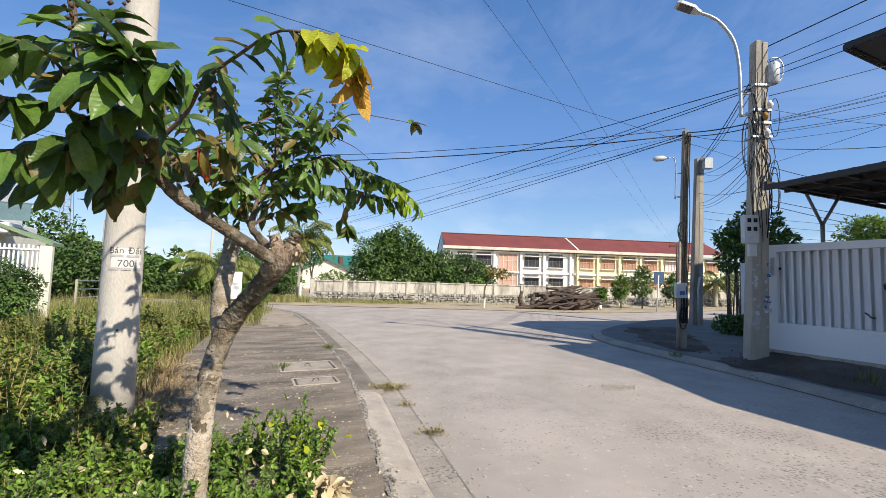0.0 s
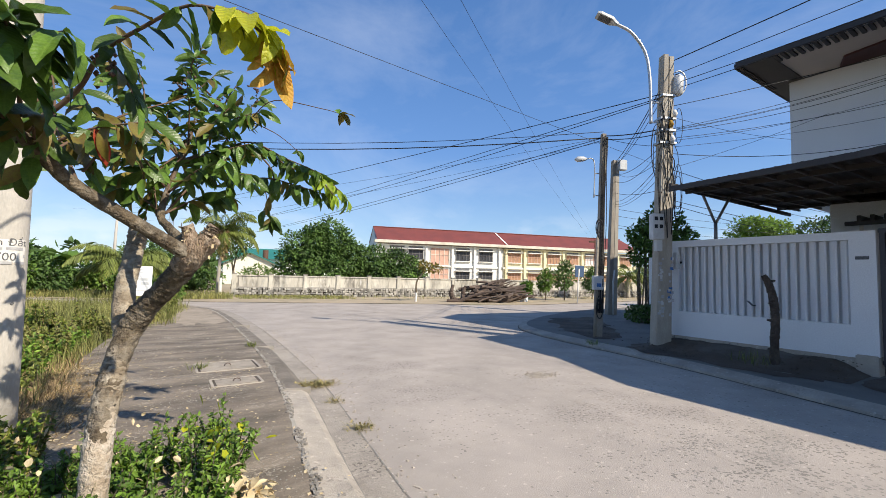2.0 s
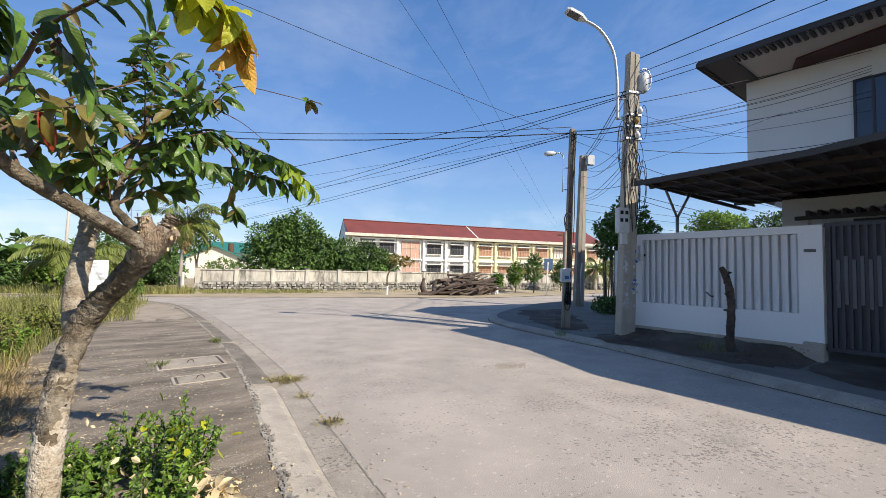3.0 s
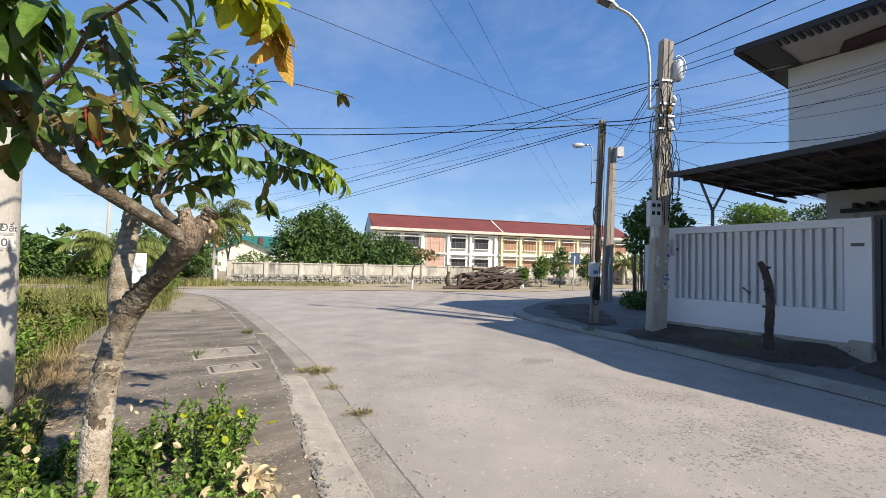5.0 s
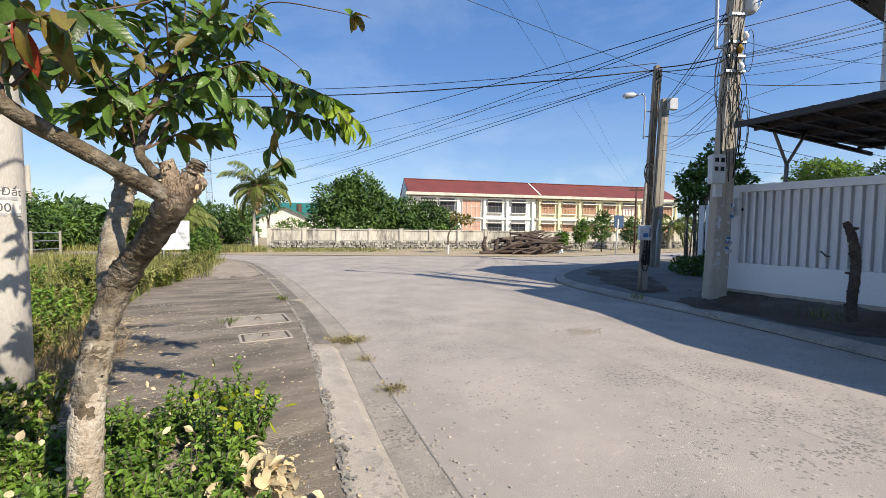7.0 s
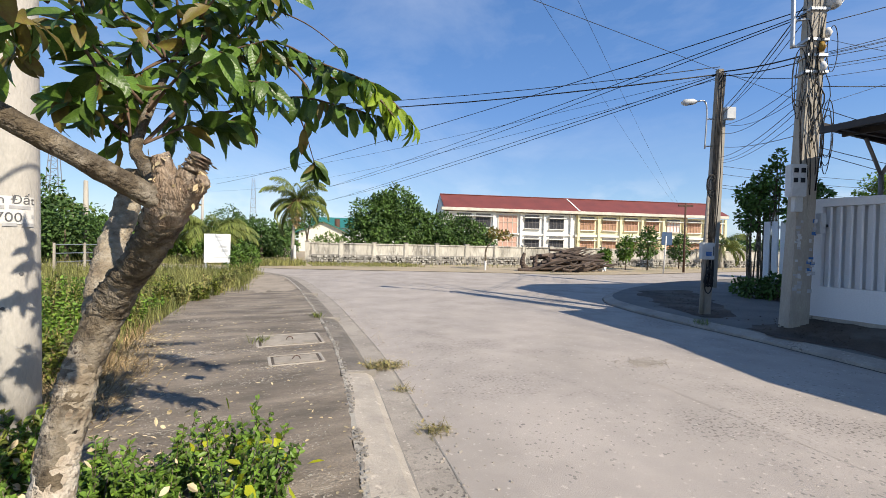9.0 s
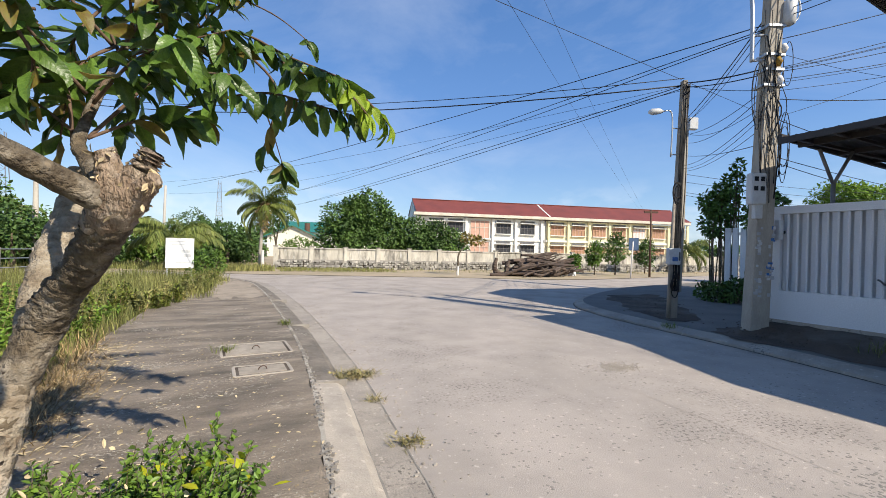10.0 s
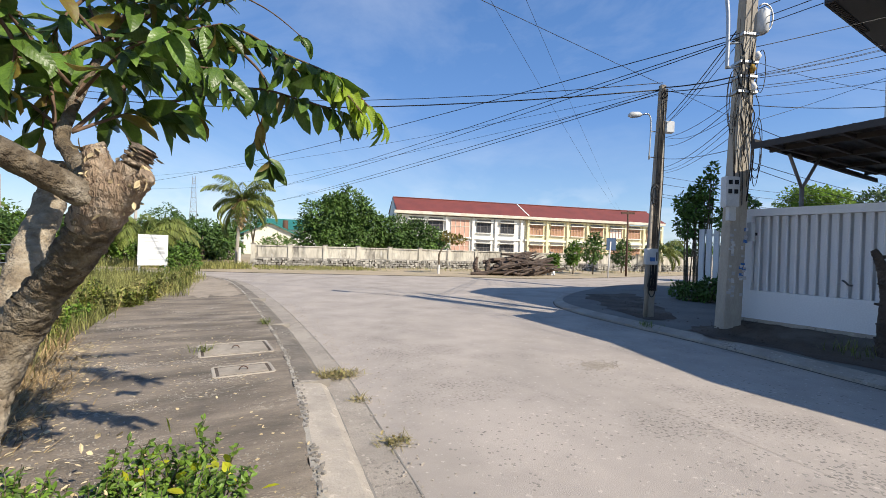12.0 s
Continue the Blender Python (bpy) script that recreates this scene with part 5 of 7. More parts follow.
def front_x(y):
    """The canopy's front edge runs slightly towards the road."""
    # Below y 2 the edge is unseen; bowed out to shape the road shadow.
    return CX0 - 0.105 * (CY1 - y) - 0.27 * max(0.0, min(2.0, 2.0 - y)) - 0.08 * min(0.0, y)


rows = []
for k in range(int((CY1 - CY0) / 0.09)):
    y = CY1 - k * 0.09
    z = 0.018 * (k % 2)
    rows.append([(front_x(y), y, CZ + 0.05 + z), (CX1, y, CZ + 0.22 + z)])
top = Geo().sheet(rows)
part("roof_sheet", top, M_BROWN, canopy, "dark brown corrugated sheet")
edge = Geo()
edge.add([(front_x(y) + dx, y, CZ + dz) for y in (2.0, CY1) for dx in (-0.005, 0.045) for dz in (-0.04, 0.06)], [(0, 1, 3, 2), (4, 6, 7, 5), (0, 4, 5, 1), (2, 3, 7, 6), (0, 2, 6, 4), (1, 5, 7, 3)])
edge.add([(front_x(y) + dx, y, CZ + dz) for y in (CY0, 0.0) for dx in (-0.005, 0.045) for dz in (-0.04, 0.06)], [(0, 1, 3, 2), (4, 6, 7, 5), (0, 4, 5, 1), (2, 3, 7, 6), (0, 2, 6, 4), (1, 5, 7, 3)])
edge.add([(front_x(y) + dx, y, CZ + dz) for y in (0.0, 2.0) for dx in (-0.005, 0.045) for dz in (-0.04, 0.06)], [(0, 1, 3, 2), (4, 6, 7, 5), (0, 4, 5, 1), (2, 3, 7, 6), (0, 2, 6, 4), (1, 5, 7, 3)])
edge.box(((CX0 + CX1) / 2, CY1 - 0.02, CZ + 0.085), (CX1 - CX0 - 0.06, 0.05, 0.09), m=None)
part("edge_trim", edge, M_BROWN, canopy)
for k in range(22):
    y = CY1 - 0.25 - k * 0.46
    xa, xb = front_x(y) + 0.06, CX1 - 0.05
    part("batten", Geo().box((0, 0, 0), (xb - xa, 0.05, 0.05), m=pose((xa + xb) / 2, y, CZ + 0.09, 0, -1.65, 0)), M_BROWN, canopy)
for x in (9.1, 10.6, 12.2, 13.8):
    part("beam", Geo().box((x, (CY0 + CY1) / 2, CZ + 0.0 + (x - CX0) * 0.029), (0.06, CY1 - CY0 - 0.1, 0.09)), M_BROWN, canopy)
for y in (4.72, 0.8, -3.0):
    st = Geo()
    st.tube([(10.02, y, 2.3), (10.02, y, 2.85)], 0.035, 10)
    st.tube([(10.02, y, 2.83), (9.62, y + 0.06, 3.42)], 0.028, 8)
    st.tube([(10.02, y, 2.83), (10.42, y - 0.12, 3.44)], 0.028, 8)
    part("strut", st, M_STRUT, canopy, "grey forked steel strut", smooth=True)
for y in (4.72, 0.8, -3.0):
    part("post", Geo().tube([(10.02, y, 0.1), (10.02, y, 2.32)], 0.04, 10), M_STRUT, canopy, smooth=True)

# ---- white two-storey house ----
HX, HY = 14.4, 4.72
house = thing("house", "white two-storey house with a wide dark eave", "house", (HX, HY, 0.1))
part("upper_wall", Geo().box((HX + 4, HY - 5.5, 5.485), (8, 11, 3.37)), M_WHITE, house)
part("lower_wall", Geo().box((HX + 4.2, HY - 5.9, 1.95), (7.6, 9.9, 3.7)), M_WHITE, house)
part("porch_column", Geo().box((13.15, 3.32, 1.75), (0.34, 0.5, 3.36)), M_WHITE, house, bevel=0.01)
part("porch_beam", Geo().box((13.55, 0.2, 3.25), (1.2, 6.7, 0.32)), M_WHITE, house, bevel=0.01)
pergola = Geo()
for k in range(28):
    pergola.box((12.75, 2.95 - k * 0.21, 3.0), (0.7, 0.07, 0.12))
pergola.box((12.5, 0.2, 2.9), (0.07, 6.0, 0.09))
part("pergola", pergola, M_BROWN, house, "dark timber pergola over the door", bevel=0.006)
door_g = Geo().box((HX - 0.02, 1.2, 1.6), (0.06, 2.6, 2.8))
part("door", door_g, M_GATE, house, "dark door in the shade")
part("door_window", Geo().box((HX - 0.06, 1.9, 2.5), (0.04, 0.9, 0.35)), M_GLASSDARK, house)
# upper window
win = Geo()
WY, WZ = 1.75, 5.7
part("window_glass", Geo().box((HX - 0.012, WY, WZ), (0.03, 1.3, 1.45)), mat("blue_glass", (0.03, 0.05, 0.09), None, 2, 0.08, 0.0, 40, spec=0.7), house, "dark blue window glass")
for dy in (-0.67, -0.33, 0.0, 0.33, 0.67):
    win.box((HX - 0.03, WY + dy, WZ), (0.06, 0.05, 1.5))
for dz in (-0.74, 0.74):
    win.box((HX - 0.03, WY, WZ + dz), (0.055, 1.39, 0.05))
part("window_frame", win, M_GATE, house, bevel=0.004)
# wide flat eave with battens along its edge, under a low gabled roof
RX0, RY1, RY0, RZ = 12.30, 5.19, -6.5, 7.17
RIDGE_X, RIDGE_Z, BACK_X = 14.2, 8.15, 22.4
eave = thing("house_roof", "wide dark eave with closely set battens on the white house", "roof", (HX, HY, RZ))


def slab(x0, z0, x1, z1, y0, y1, t):
    """A roof plane of thickness t between two level lines."""
    vs = [(x, y, z + dz) for x, z in ((x0, z0), (x1, z1)) for y in (y0, y1) for dz in (0.0, t)]
    return Geo().add(vs, [(0, 1, 3, 2), (4, 6, 7, 5), (0, 4, 5, 1), (2, 3, 7, 6), (0, 2, 6, 4), (1, 5, 7, 3)])


part("roof_sheet", slab(RX0 + 0.02, RZ + 0.12, RIDGE_X, RIDGE_Z, RY0, RY1, 0.05), M_BROWN, eave)
part("roof_sheet", slab(RIDGE_X, RIDGE_Z, BACK_X, RZ + 0.12, RY0, RY1, 0.05), M_BROWN, eave)
part("fascia", Geo().box((RX0 - 0.02, (RY1 + RY0) / 2, RZ + 0.055), (0.05, RY1 - RY0, 0.13)), M_BROWN, eave, bevel=0.006)
part("fascia", Geo().box(((RX0 + BACK_X) / 2, RY1 + 0.02, RZ + 0.055), (BACK_X - RX0, 0.05, 0.13)), M_BROWN, eave, bevel=0.006)
M_SOFFIT = mat("pale_soffit", (0.60, 0.54, 0.49), (0.53, 0.48, 0.43), 1.5, 0.8, 0.05, 40)
part("soffit", Geo().box(((RX0 + HX) / 2 + 0.02, (RY1 + RY0) / 2, RZ + 0.045), (HX - RX0 - 0.02, RY1 - RY0 - 0.04, 0.03)), M_SOFFIT, eave, "pale soffit board")
part("gable_soffit", Geo().add([(x, y, z) for z in (RZ, RZ + 0.025) for x, y in ((RX0 + 0.02, RY1 - 0.01), (RX0 + 0.02, 4.42), (HX - 0.1, 4.40), (HX + 6.0, 4.78), (HX + 6.0, RY1 - 0.01))], [(4, 3, 2, 1, 0), (5, 6, 7, 8, 9), (0, 1, 6, 5), (1, 2, 7, 6), (2, 3, 8, 7), (3, 4, 9, 8), (4, 0, 5, 9)]), M_BROWN, eave, "dark boarded soffit at the gable end")
sb_me = Geo().box((0, 0, 0), (0.44, 0.075, 0.05)).mesh("batten")
sb_me.materials.append(M_BROWN)
gb_me = Geo().box((0, 0, 0), (0.05, 0.10, 0.03)).mesh("batten")
gb_me.materials.append(M_BROWN)
for k in range(66):
    ob = new("batten", sb_me)
    ob.parent = eave
    ob.matrix_parent_inverse = Matrix.Translation(-Vector(eave.location))
    ob.matrix_basis = pose(RX0 + 0.24, 4.36 - k * 0.155, RZ + 0.005, 0, 0, 0)
for k in range(20):
    ob = new("batten", gb_me)
    ob.parent = eave
    ob.matrix_parent_inverse = Matrix.Translation(-Vector(eave.location))
    ob.matrix_basis = pose(RX0 + 0.12 + k * 0.11, RY1 - 0.08, RZ - 0.012, 0, 0, 0)
part("beam", Geo().add([(x, y, z) for z in (RZ - 0.02, RZ + 0.028) for x, y in ((14.30, 3.62), (13.72, 3.40), (12.98, 0.0), (12.6, -6.3), (14.38, -6.3))], [(4, 3, 2, 1, 0), (5, 6, 7, 8, 9), (0, 1, 6, 5), (1, 2, 7, 6), (2, 3, 8, 7), (3, 4, 9, 8), (4, 0, 5, 9)]), mat("dark_red_beam", (0.085, 0.028, 0.03), None, 2, 0.6, 0.05, 40), eave, "dark red beam under the eave")
part("gable", slab(HX + 0.05, RZ + 0.1, BACK_X - 0.4, RZ + 0.1, HY - 0.15, HY, 0.02), M_WHITE, eave)

# tree stump by the white wall, with weeds
stump = thing("tree_stump", "tall dark dead tree stump with a bent top", "tree stump", (9.07, 3.37, 0.1))
M_DEADBARK = mat("dead_bark", (0.085, 0.065, 0.05), (0.05, 0.038, 0.03), 5, 0.95, 1.0, 40, stain=(0.17, 0.14, 0.11), stain_scale=6, stain_amount=0.5)
part("trunk", bumpy(Geo(), [(9.07, 3.36, 0.0), (9.07, 3.37, 0.4), (9.10, 3.35, 0.9), (9.08, 3.37, 1.30), (9.01, 3.42, 1.58), (8.95, 3.46, 1.70)], [0.085, 0.070, 0.066, 0.064, 0.060, 0.040], 12, 21, 0.14), M_DEADBARK, stump)
knots = Geo()
for k in range(14):
    z = 0.3 + 0.1 * k
    a = k * 2.4
    p = Vector((9.07, 3.38, z))
    knots.tube([p, p + Vector((0.085 * math.cos(a), 0.085 * math.sin(a), 0.01))], [0.03, 0.015], 6)
part("knots", knots, M_DEADBARK, stump)

# fence of the next plot, seen behind the poles
fence2 = thing("fence", "white slatted fence on a low wall with climbing shrubs", "fence", (14.4, 7.4, 0.1))
part("low_wall", Geo().box((14.5, 7.4, 0.35), (0.18, 3.2, 0.6)), M_WEATHER, fence2, bevel=0.01)
fs_me = Geo().box((0, 0, 0), (0.06, 0.16, 1.75)).mesh("slat", bevel=0.005)
fs_me.materials.append(M_WHITE)
for k in range(14):
    ob = new("slat", fs_me)
    ob.parent = fence2
    ob.matrix_parent_inverse = Matrix.Translation(-Vector(fence2.location))
    ob.location = (14.48, 8.85 - k * 0.22, 1.5)
part("rail", Geo().box((14.53, 7.4, 2.2), (0.05, 3.1, 0.08)), M_WHITE, fence2)

# ---- school across the junction ----
SCHOOL = Matrix.Translation((27.4, 60.4, 0)) @ Matrix.Rotation(math.atan2(-13.45, 45.0), 4, "Z")
L, D, EZ, RZS = 47.0, 9.0, 6.35, 9.35
school = thing("school_building", "long two-storey cream school with red roof and shuttered windows", "building", SCHOOL.translation)


def sbox(g, x0, x1, y0, y1, z0, z1):
    return g.box(((x0 + x1) / 2, (y0 + y1) / 2, (z0 + z1) / 2), (x1 - x0, y1 - y0, z1 - z0), m=SCHOOL)


SPLIT = 21.0
M_FASCIA = mat("stained_fascia", (0.72, 0.68, 0.58), (0.62, 0.57, 0.46), 0.6, 0.85, 0.1, 8, stain=(0.33, 0.27, 0.2), stain_scale=1.2, stain_amount=0.5, stretch=(1, 1, 2))
part("wall", sbox(Geo(), 0, SPLIT, 0.2, D, 0, EZ), M_PALE, school, "off-white rendered wall")
part("wall", sbox(Geo(), SPLIT, L, 0.2, D, 0, EZ), M_YELLOW, school, "yellow painted wall")
rf = Geo()
rf.add([(-0.02, -0.7, EZ + 0.55), (L + 0.6, -0.7, EZ + 0.55), (L + 0.6, D / 2, RZS), (-0.02, D / 2, RZS), (L + 0.6, D + 0.7, EZ + 0.55), (-0.02, D + 0.7, EZ + 0.55)], [(0, 1, 2, 3), (3, 2, 4, 5)], SCHOOL)
roof_s = part("roof", rf, M_REDROOF, school, "dark red metal roof")
part("ridge_cap", Geo().box((L / 2 + 0.3, D / 2, RZS + 0.03), (L + 0.6, 0.4, 0.1), m=SCHOOL), M_REDROOF, roof_s)
part("verge_strip", Geo().add([(SPLIT + 0.3, -0.7, EZ + 0.6), (SPLIT + 0.55, -0.7, EZ + 0.6), (SPLIT + 0.55, D / 2, RZS + 0.06), (SPLIT + 0.3, D / 2, RZS + 0.06)], [(0, 1, 2, 3)], SCHOOL), M_PALE, roof_s)
part("gable", Geo().add([(0, 0.2, EZ), (0, D, EZ), (0, D / 2, RZS - 0.1), (0.2, 0.2, EZ), (0.2, D, EZ), (0.2, D / 2, RZS - 0.1)], [(0, 1, 2), (5, 4, 3), (0, 3, 4, 1), (1, 4, 5, 2), (2, 5, 3, 0)], SCHOOL), M_PALE, school)
part("gutter_beam", sbox(Geo(), -0.4, L + 0.4, -0.75, 0.2, EZ + 0.10, EZ + 0.55), M_FASCIA, school, "deep white eaves gutter", bevel=0.03)
part("floor_band", sbox(Geo(), 0, L, -0.02, 0.2, 2.95, 3.25), M_PALE, school)
M_SHUT = mat("orange_shutter", (0.44, 0.26, 0.15), (0.36, 0.21, 0.12), 2, 0.7, 0.05, 20)
M_PINK = mat("pink_lattice", (0.62, 0.38, 0.29), (0.55, 0.33, 0.25), 2, 0.8, 0.05, 20)
M_WINDARK = mat("dark_window", (0.05, 0.05, 0.055), (0.035, 0.035, 0.04), 2, 0.4, 0.0, 20)
M_BARS = mat("window_bars", (0.16, 0.15, 0.15), None, 2, 0.6, 0.0, 20)


def school_window(x, z, w, h, pane_mat, hood=True):
    wnd = part("window", sbox(Geo(), x - w / 2, x + w / 2, 0.12, 0.19, z, z + h), pane_mat, school)
    fr = Geo()
    for k in range(5):
        xx = x - w / 2 + w * k / 4
        sbox(fr, xx - 0.035, xx + 0.035, 0.06, 0.12, z, z + h)
    for zz in (z, z + h * 0.62, z + h):
        sbox(fr, x - w / 2, x + w / 2, 0.05, 0.11, zz - 0.03, zz + 0.03)
    part("window_frame", fr, M_BARS if pane_mat is M_WINDARK else (M_FASCIA if pane_mat is M_PINK else M_PINK), wnd)
    part("sill", sbox(Geo(), x - w / 2 - 0.15, x + w / 2 + 0.15, -0.15, 0.2, z - 0.14, z - 0.03), M_PALE, wnd)
    if hood:
        part("hood", sbox(Geo(), x - w / 2 - 0.25, x + w / 2 + 0.25, -0.45, 0.2, z + h + 0.10, z + h + 0.20), M_PALE, wnd)
        part("vent", sbox(Geo(), x - w / 2, x + w / 2, 0.1, 0.19, z + h + 0.32, z + h + 0.55), M_BARS, wnd)


for xw in (3.2, 6.2, 14.0, 18.0):
    school_window(xw, 4.05, 2.3, 1.5, M_WINDARK)
    school_window(xw, 0.75, 2.3, 1.5, M_WINDARK)
school_window(10.1, 3.2, 3.0, 2.75, M_PINK, False)
school_window(10.1, 0.5, 3.0, 2.2, M_PINK, False)
for k in range(7):
    xw = SPLIT + 2.15 + k * 3.72
    school_window(xw, 4.05, 2.3, 1.5, M_PAPER if k == 4 else M_SHUT)
    school_window(xw, 0.75, 2.3, 1.5, M_SHUT)
for xp in (1.0, 7.9, 12.2, 16.0, 20.4, 21.6) + tuple(SPLIT + 0.3 + 3.72 * k for k in range(1, 8)):
    part("pilaster", sbox(Geo(), xp - 0.2, xp + 0.2, -0.12, 0.2, 0, EZ), M_PALE if xp < SPLIT else M_YELLOW, school, bevel=0.02)
part("pipe", Geo().tube([SCHOOL @ Vector((20.9, -0.2, 0)), SCHOOL @ Vector((20.9, -0.2, EZ))], 0.07, 8), M_BARS, school)

# ---- boundary wall of the school ----
BW0, BW1 = Vector((3.9, 29.8, 0)), Vector((47.5, 20.96, 0))
BWD = (BW1 - BW0).normalized()
BWM = Matrix.Translation(BW0) @ Matrix.Rotation(math.atan2(BWD.y, BWD.x), 4, "Z")
BL = (BW1 - BW0).length
bwall = thing("boundary_wall", "weathered rendered boundary wall on a rubble stone base", "wall", BW0, kind="structure")
M_BWPANEL = mat("stained_render", (0.64, 0.60, 0.51), (0.48, 0.445, 0.37), 0.9, 0.93, 0.3, 9, stain=(0.10, 0.092, 0.08), stain_scale=2.2, stain_amount=0.95, stretch=(1, 1, 0.25), speck=(0.16, 0.145, 0.125), speck_scale=6, speck_mask=1.2)
M_RUBBLE = mat("rubble_stone", (0.40, 0.375, 0.33), (0.25, 0.235, 0.205), 2, 0.95, 0.6, 12, island=0.5)
nb = 21
bay = BL / nb
for k in range(nb):
    part("panel", Geo().box((bay * (k + 0.5), 0, 0.94), (bay - 0.26, 0.12, 0.68), m=BWM), M_BWPANEL, bwall, bevel=0.01)
    part("coping", Geo().box((bay * (k + 0.5), 0, 1.32), (bay - 0.26, 0.24, 0.08), m=BWM), M_BWPANEL, bwall, bevel=0.01)
    part("lower_panel", Geo().box((bay * (k + 0.5), -0.02, 0.575), (bay - 0.26, 0.16, 0.09), m=BWM), M_WEATHER, bwall, "dark stained lower render", bevel=0.01)
for k in range(nb + 1):
    part("pier", Geo().box((bay * k, -0.02, 0.82), (0.26, 0.26, 1.16), m=BWM), M_BWPANEL, bwall, bevel=0.015)
    part("pier_cap", Geo().box((bay * k, -0.02, 1.43), (0.32, 0.32, 0.06), m=BWM), M_WEATHER, bwall, bevel=0.01)
rub = Geo()
rr = random.Random(3)
x = 0.0
while x < BL:
    for row in range(4):
        w = rr.uniform(0.09, 0.2)
        rub.box((x + rr.uniform(0, 0.1), -0.12 + rr.uniform(-0.03, 0.03), 0.08 + 0.14 * row + rr.uniform(-0.02, 0.02)), (w, 0.2, rr.uniform(0.09, 0.13)), rr.uniform(-6, 6), m=BWM)
    x += 0.155
part("rubble_base", rub, M_RUBBLE, bwall, "rubble stones at the foot", kind="stuff")
part("rubble_core", Geo().box((BL / 2, 0.0, 0.26), (BL, 0.16, 0.54), m=BWM), M_DIRT, bwall)

# ---- log pile, block, roadside sign, brown post ----
M_LOG = mat("old_log", (0.135, 0.095, 0.075), (0.06, 0.045, 0.037), 4, 0.95, 0.9, 25, stain=(0.2, 0.165, 0.13), stain_scale=5, stain_amount=0.5, stretch=(0.5, 0.5, 2))
lr = random.Random(8)
for k in range(84):
    u = lr.random()
    hgt = 1.15 * (1 - abs(lr.uniform(-1, 1)) ** 1.3) * u
    c = Vector((17.6 + lr.gauss(0, 0.75), 21.1 + lr.gauss(0, 0.42) * (1.2 - 0.6 * u), 0.14 + hgt))
    a = lr.gauss(-0.15, 0.28)
    ln = lr.uniform(0.6, 1.7)
    d = Vector((math.cos(a), math.sin(a), lr.gauss(0.14, 0.13)))
    pts = [c + d * t * ln + Vector((0, 0.06 * math.sin(4 * t + k), 0.08 * math.sin(3 * t + k))) for t in (-1, -0.5, 0, 0.5, 1)]
    for p in pts:
        p.z = max(p.z, 0.10)
    r0 = lr.uniform(0.05, 0.13)
    solid("log", Geo().tube(pts, [r0, r0 * 1.05, r0 * 0.85, r0 * 0.8, r0 * 0.5], 9, 0.2, k), M_LOG, "old dark grey log lying in the roadside pile", "log", "logs in the pile")
for k, (bx, by, h) in enumerate(((14.75, 21.55, 1.05), (15.6, 21.5, 0.9))):
    solid("root_stump", bumpy(Geo(), [(bx + 0.5, by - 0.1, 0.05), (bx + 0.1, by, 0.18), (bx - 0.1, by, 0.55), (bx + 0.02, by, h)], [0.16, 0.17, 0.14, 0.08], 9, 30 + k, 0.15), M_LOG, "dark upturned root beside the log pile", "root")
blk = Geo().box((19.85, 20.75, 0.20), (0.5, 0.32, 0.36), 20)
blk.box((19.74, 20.79, 0.45), (0.16, 0.2, 0.14), 20)
blk.box((19.99, 20.71, 0.43), (0.15, 0.2, 0.10), 20)
solid("concrete_block", blk, M_WHITE, "white painted broken concrete block on the verge", "block", bevel=0.02)
rs = thing("road_sign", "blue rectangular sign seen from behind on a white post", "road sign", (22.3, 18.45, 0.0))
part("post", Geo().tube([(22.25, 18.45, 0), (22.35, 18.4, 2.2)], 0.04, 8), M_PAPER, rs, smooth=True)
part("panel", Geo().box((22.4, 18.4, 2.05), (0.62, 0.04, 0.75), -22), mat("blue_sign", (0.06, 0.11, 0.20), None, 3, 0.5, 0.0, 40), rs, "dark blue panel", bevel=0.01)
bp = thing("wooden_post", "tall rusty brown post with a crosspiece", "post", (25.0, 19.2, 0))
part("post", Geo().tube([(25.0, 19.2, 0), (25.02, 19.2, 4.3)], [0.07, 0.05], 8), M_RUST, bp, smooth=True)
part("crosspiece", Geo().box((25.02, 19.2, 4.15), (0.9, 0.08, 0.12), -25), M_RUST, bp)

# ---- white sale board by the corner ----
sg = thing("sign_board", "white rectangular board on posts in the roadside grass", "sign", (-0.75, 21.5, 0))
SGM = Matrix.Translation((-0.75, 21.5, 0)) @ Matrix.Rotation(radians(8), 4, "Z")
part("board", Geo().box((0, 0, 1.08), (0.98, 0.04, 1.2), m=SGM), M_WHITE, sg, bevel=0.005)
for xx in (-0.42, 0.42):
    part("post", Geo().box((xx, 0.045, 0.8), (0.06, 0.05, 1.7), m=SGM), M_GALV, sg)
pr_g = Geo()
for k, (xx, zz, w, h) in enumerate(((-0.1, 1.55, 0.6, 0.05), (-0.05, 1.42, 0.5, 0.04), (0.2, 1.15, 0.34, 0.10), (0.26, 0.98, 0.28, 0.12), (-0.2, 0.85, 0.3, 0.03), (0.1, 0.7, 0.5, 0.04))):
    pr_g.box((xx, -0.024, zz), (w, 0.004, h), m=SGM)
part("print", pr_g, M_BOX, sg, "faded grey print")
# ---- green-roofed buildings behind the wall ----
gh = thing("house", "cream gabled house with a green metal roof behind the boundary wall", "house", (9, 58, 0))
GM = Matrix.Translation((9.3, 58, 0)) @ Matrix.Rotation(radians(-8), 4, "Z")
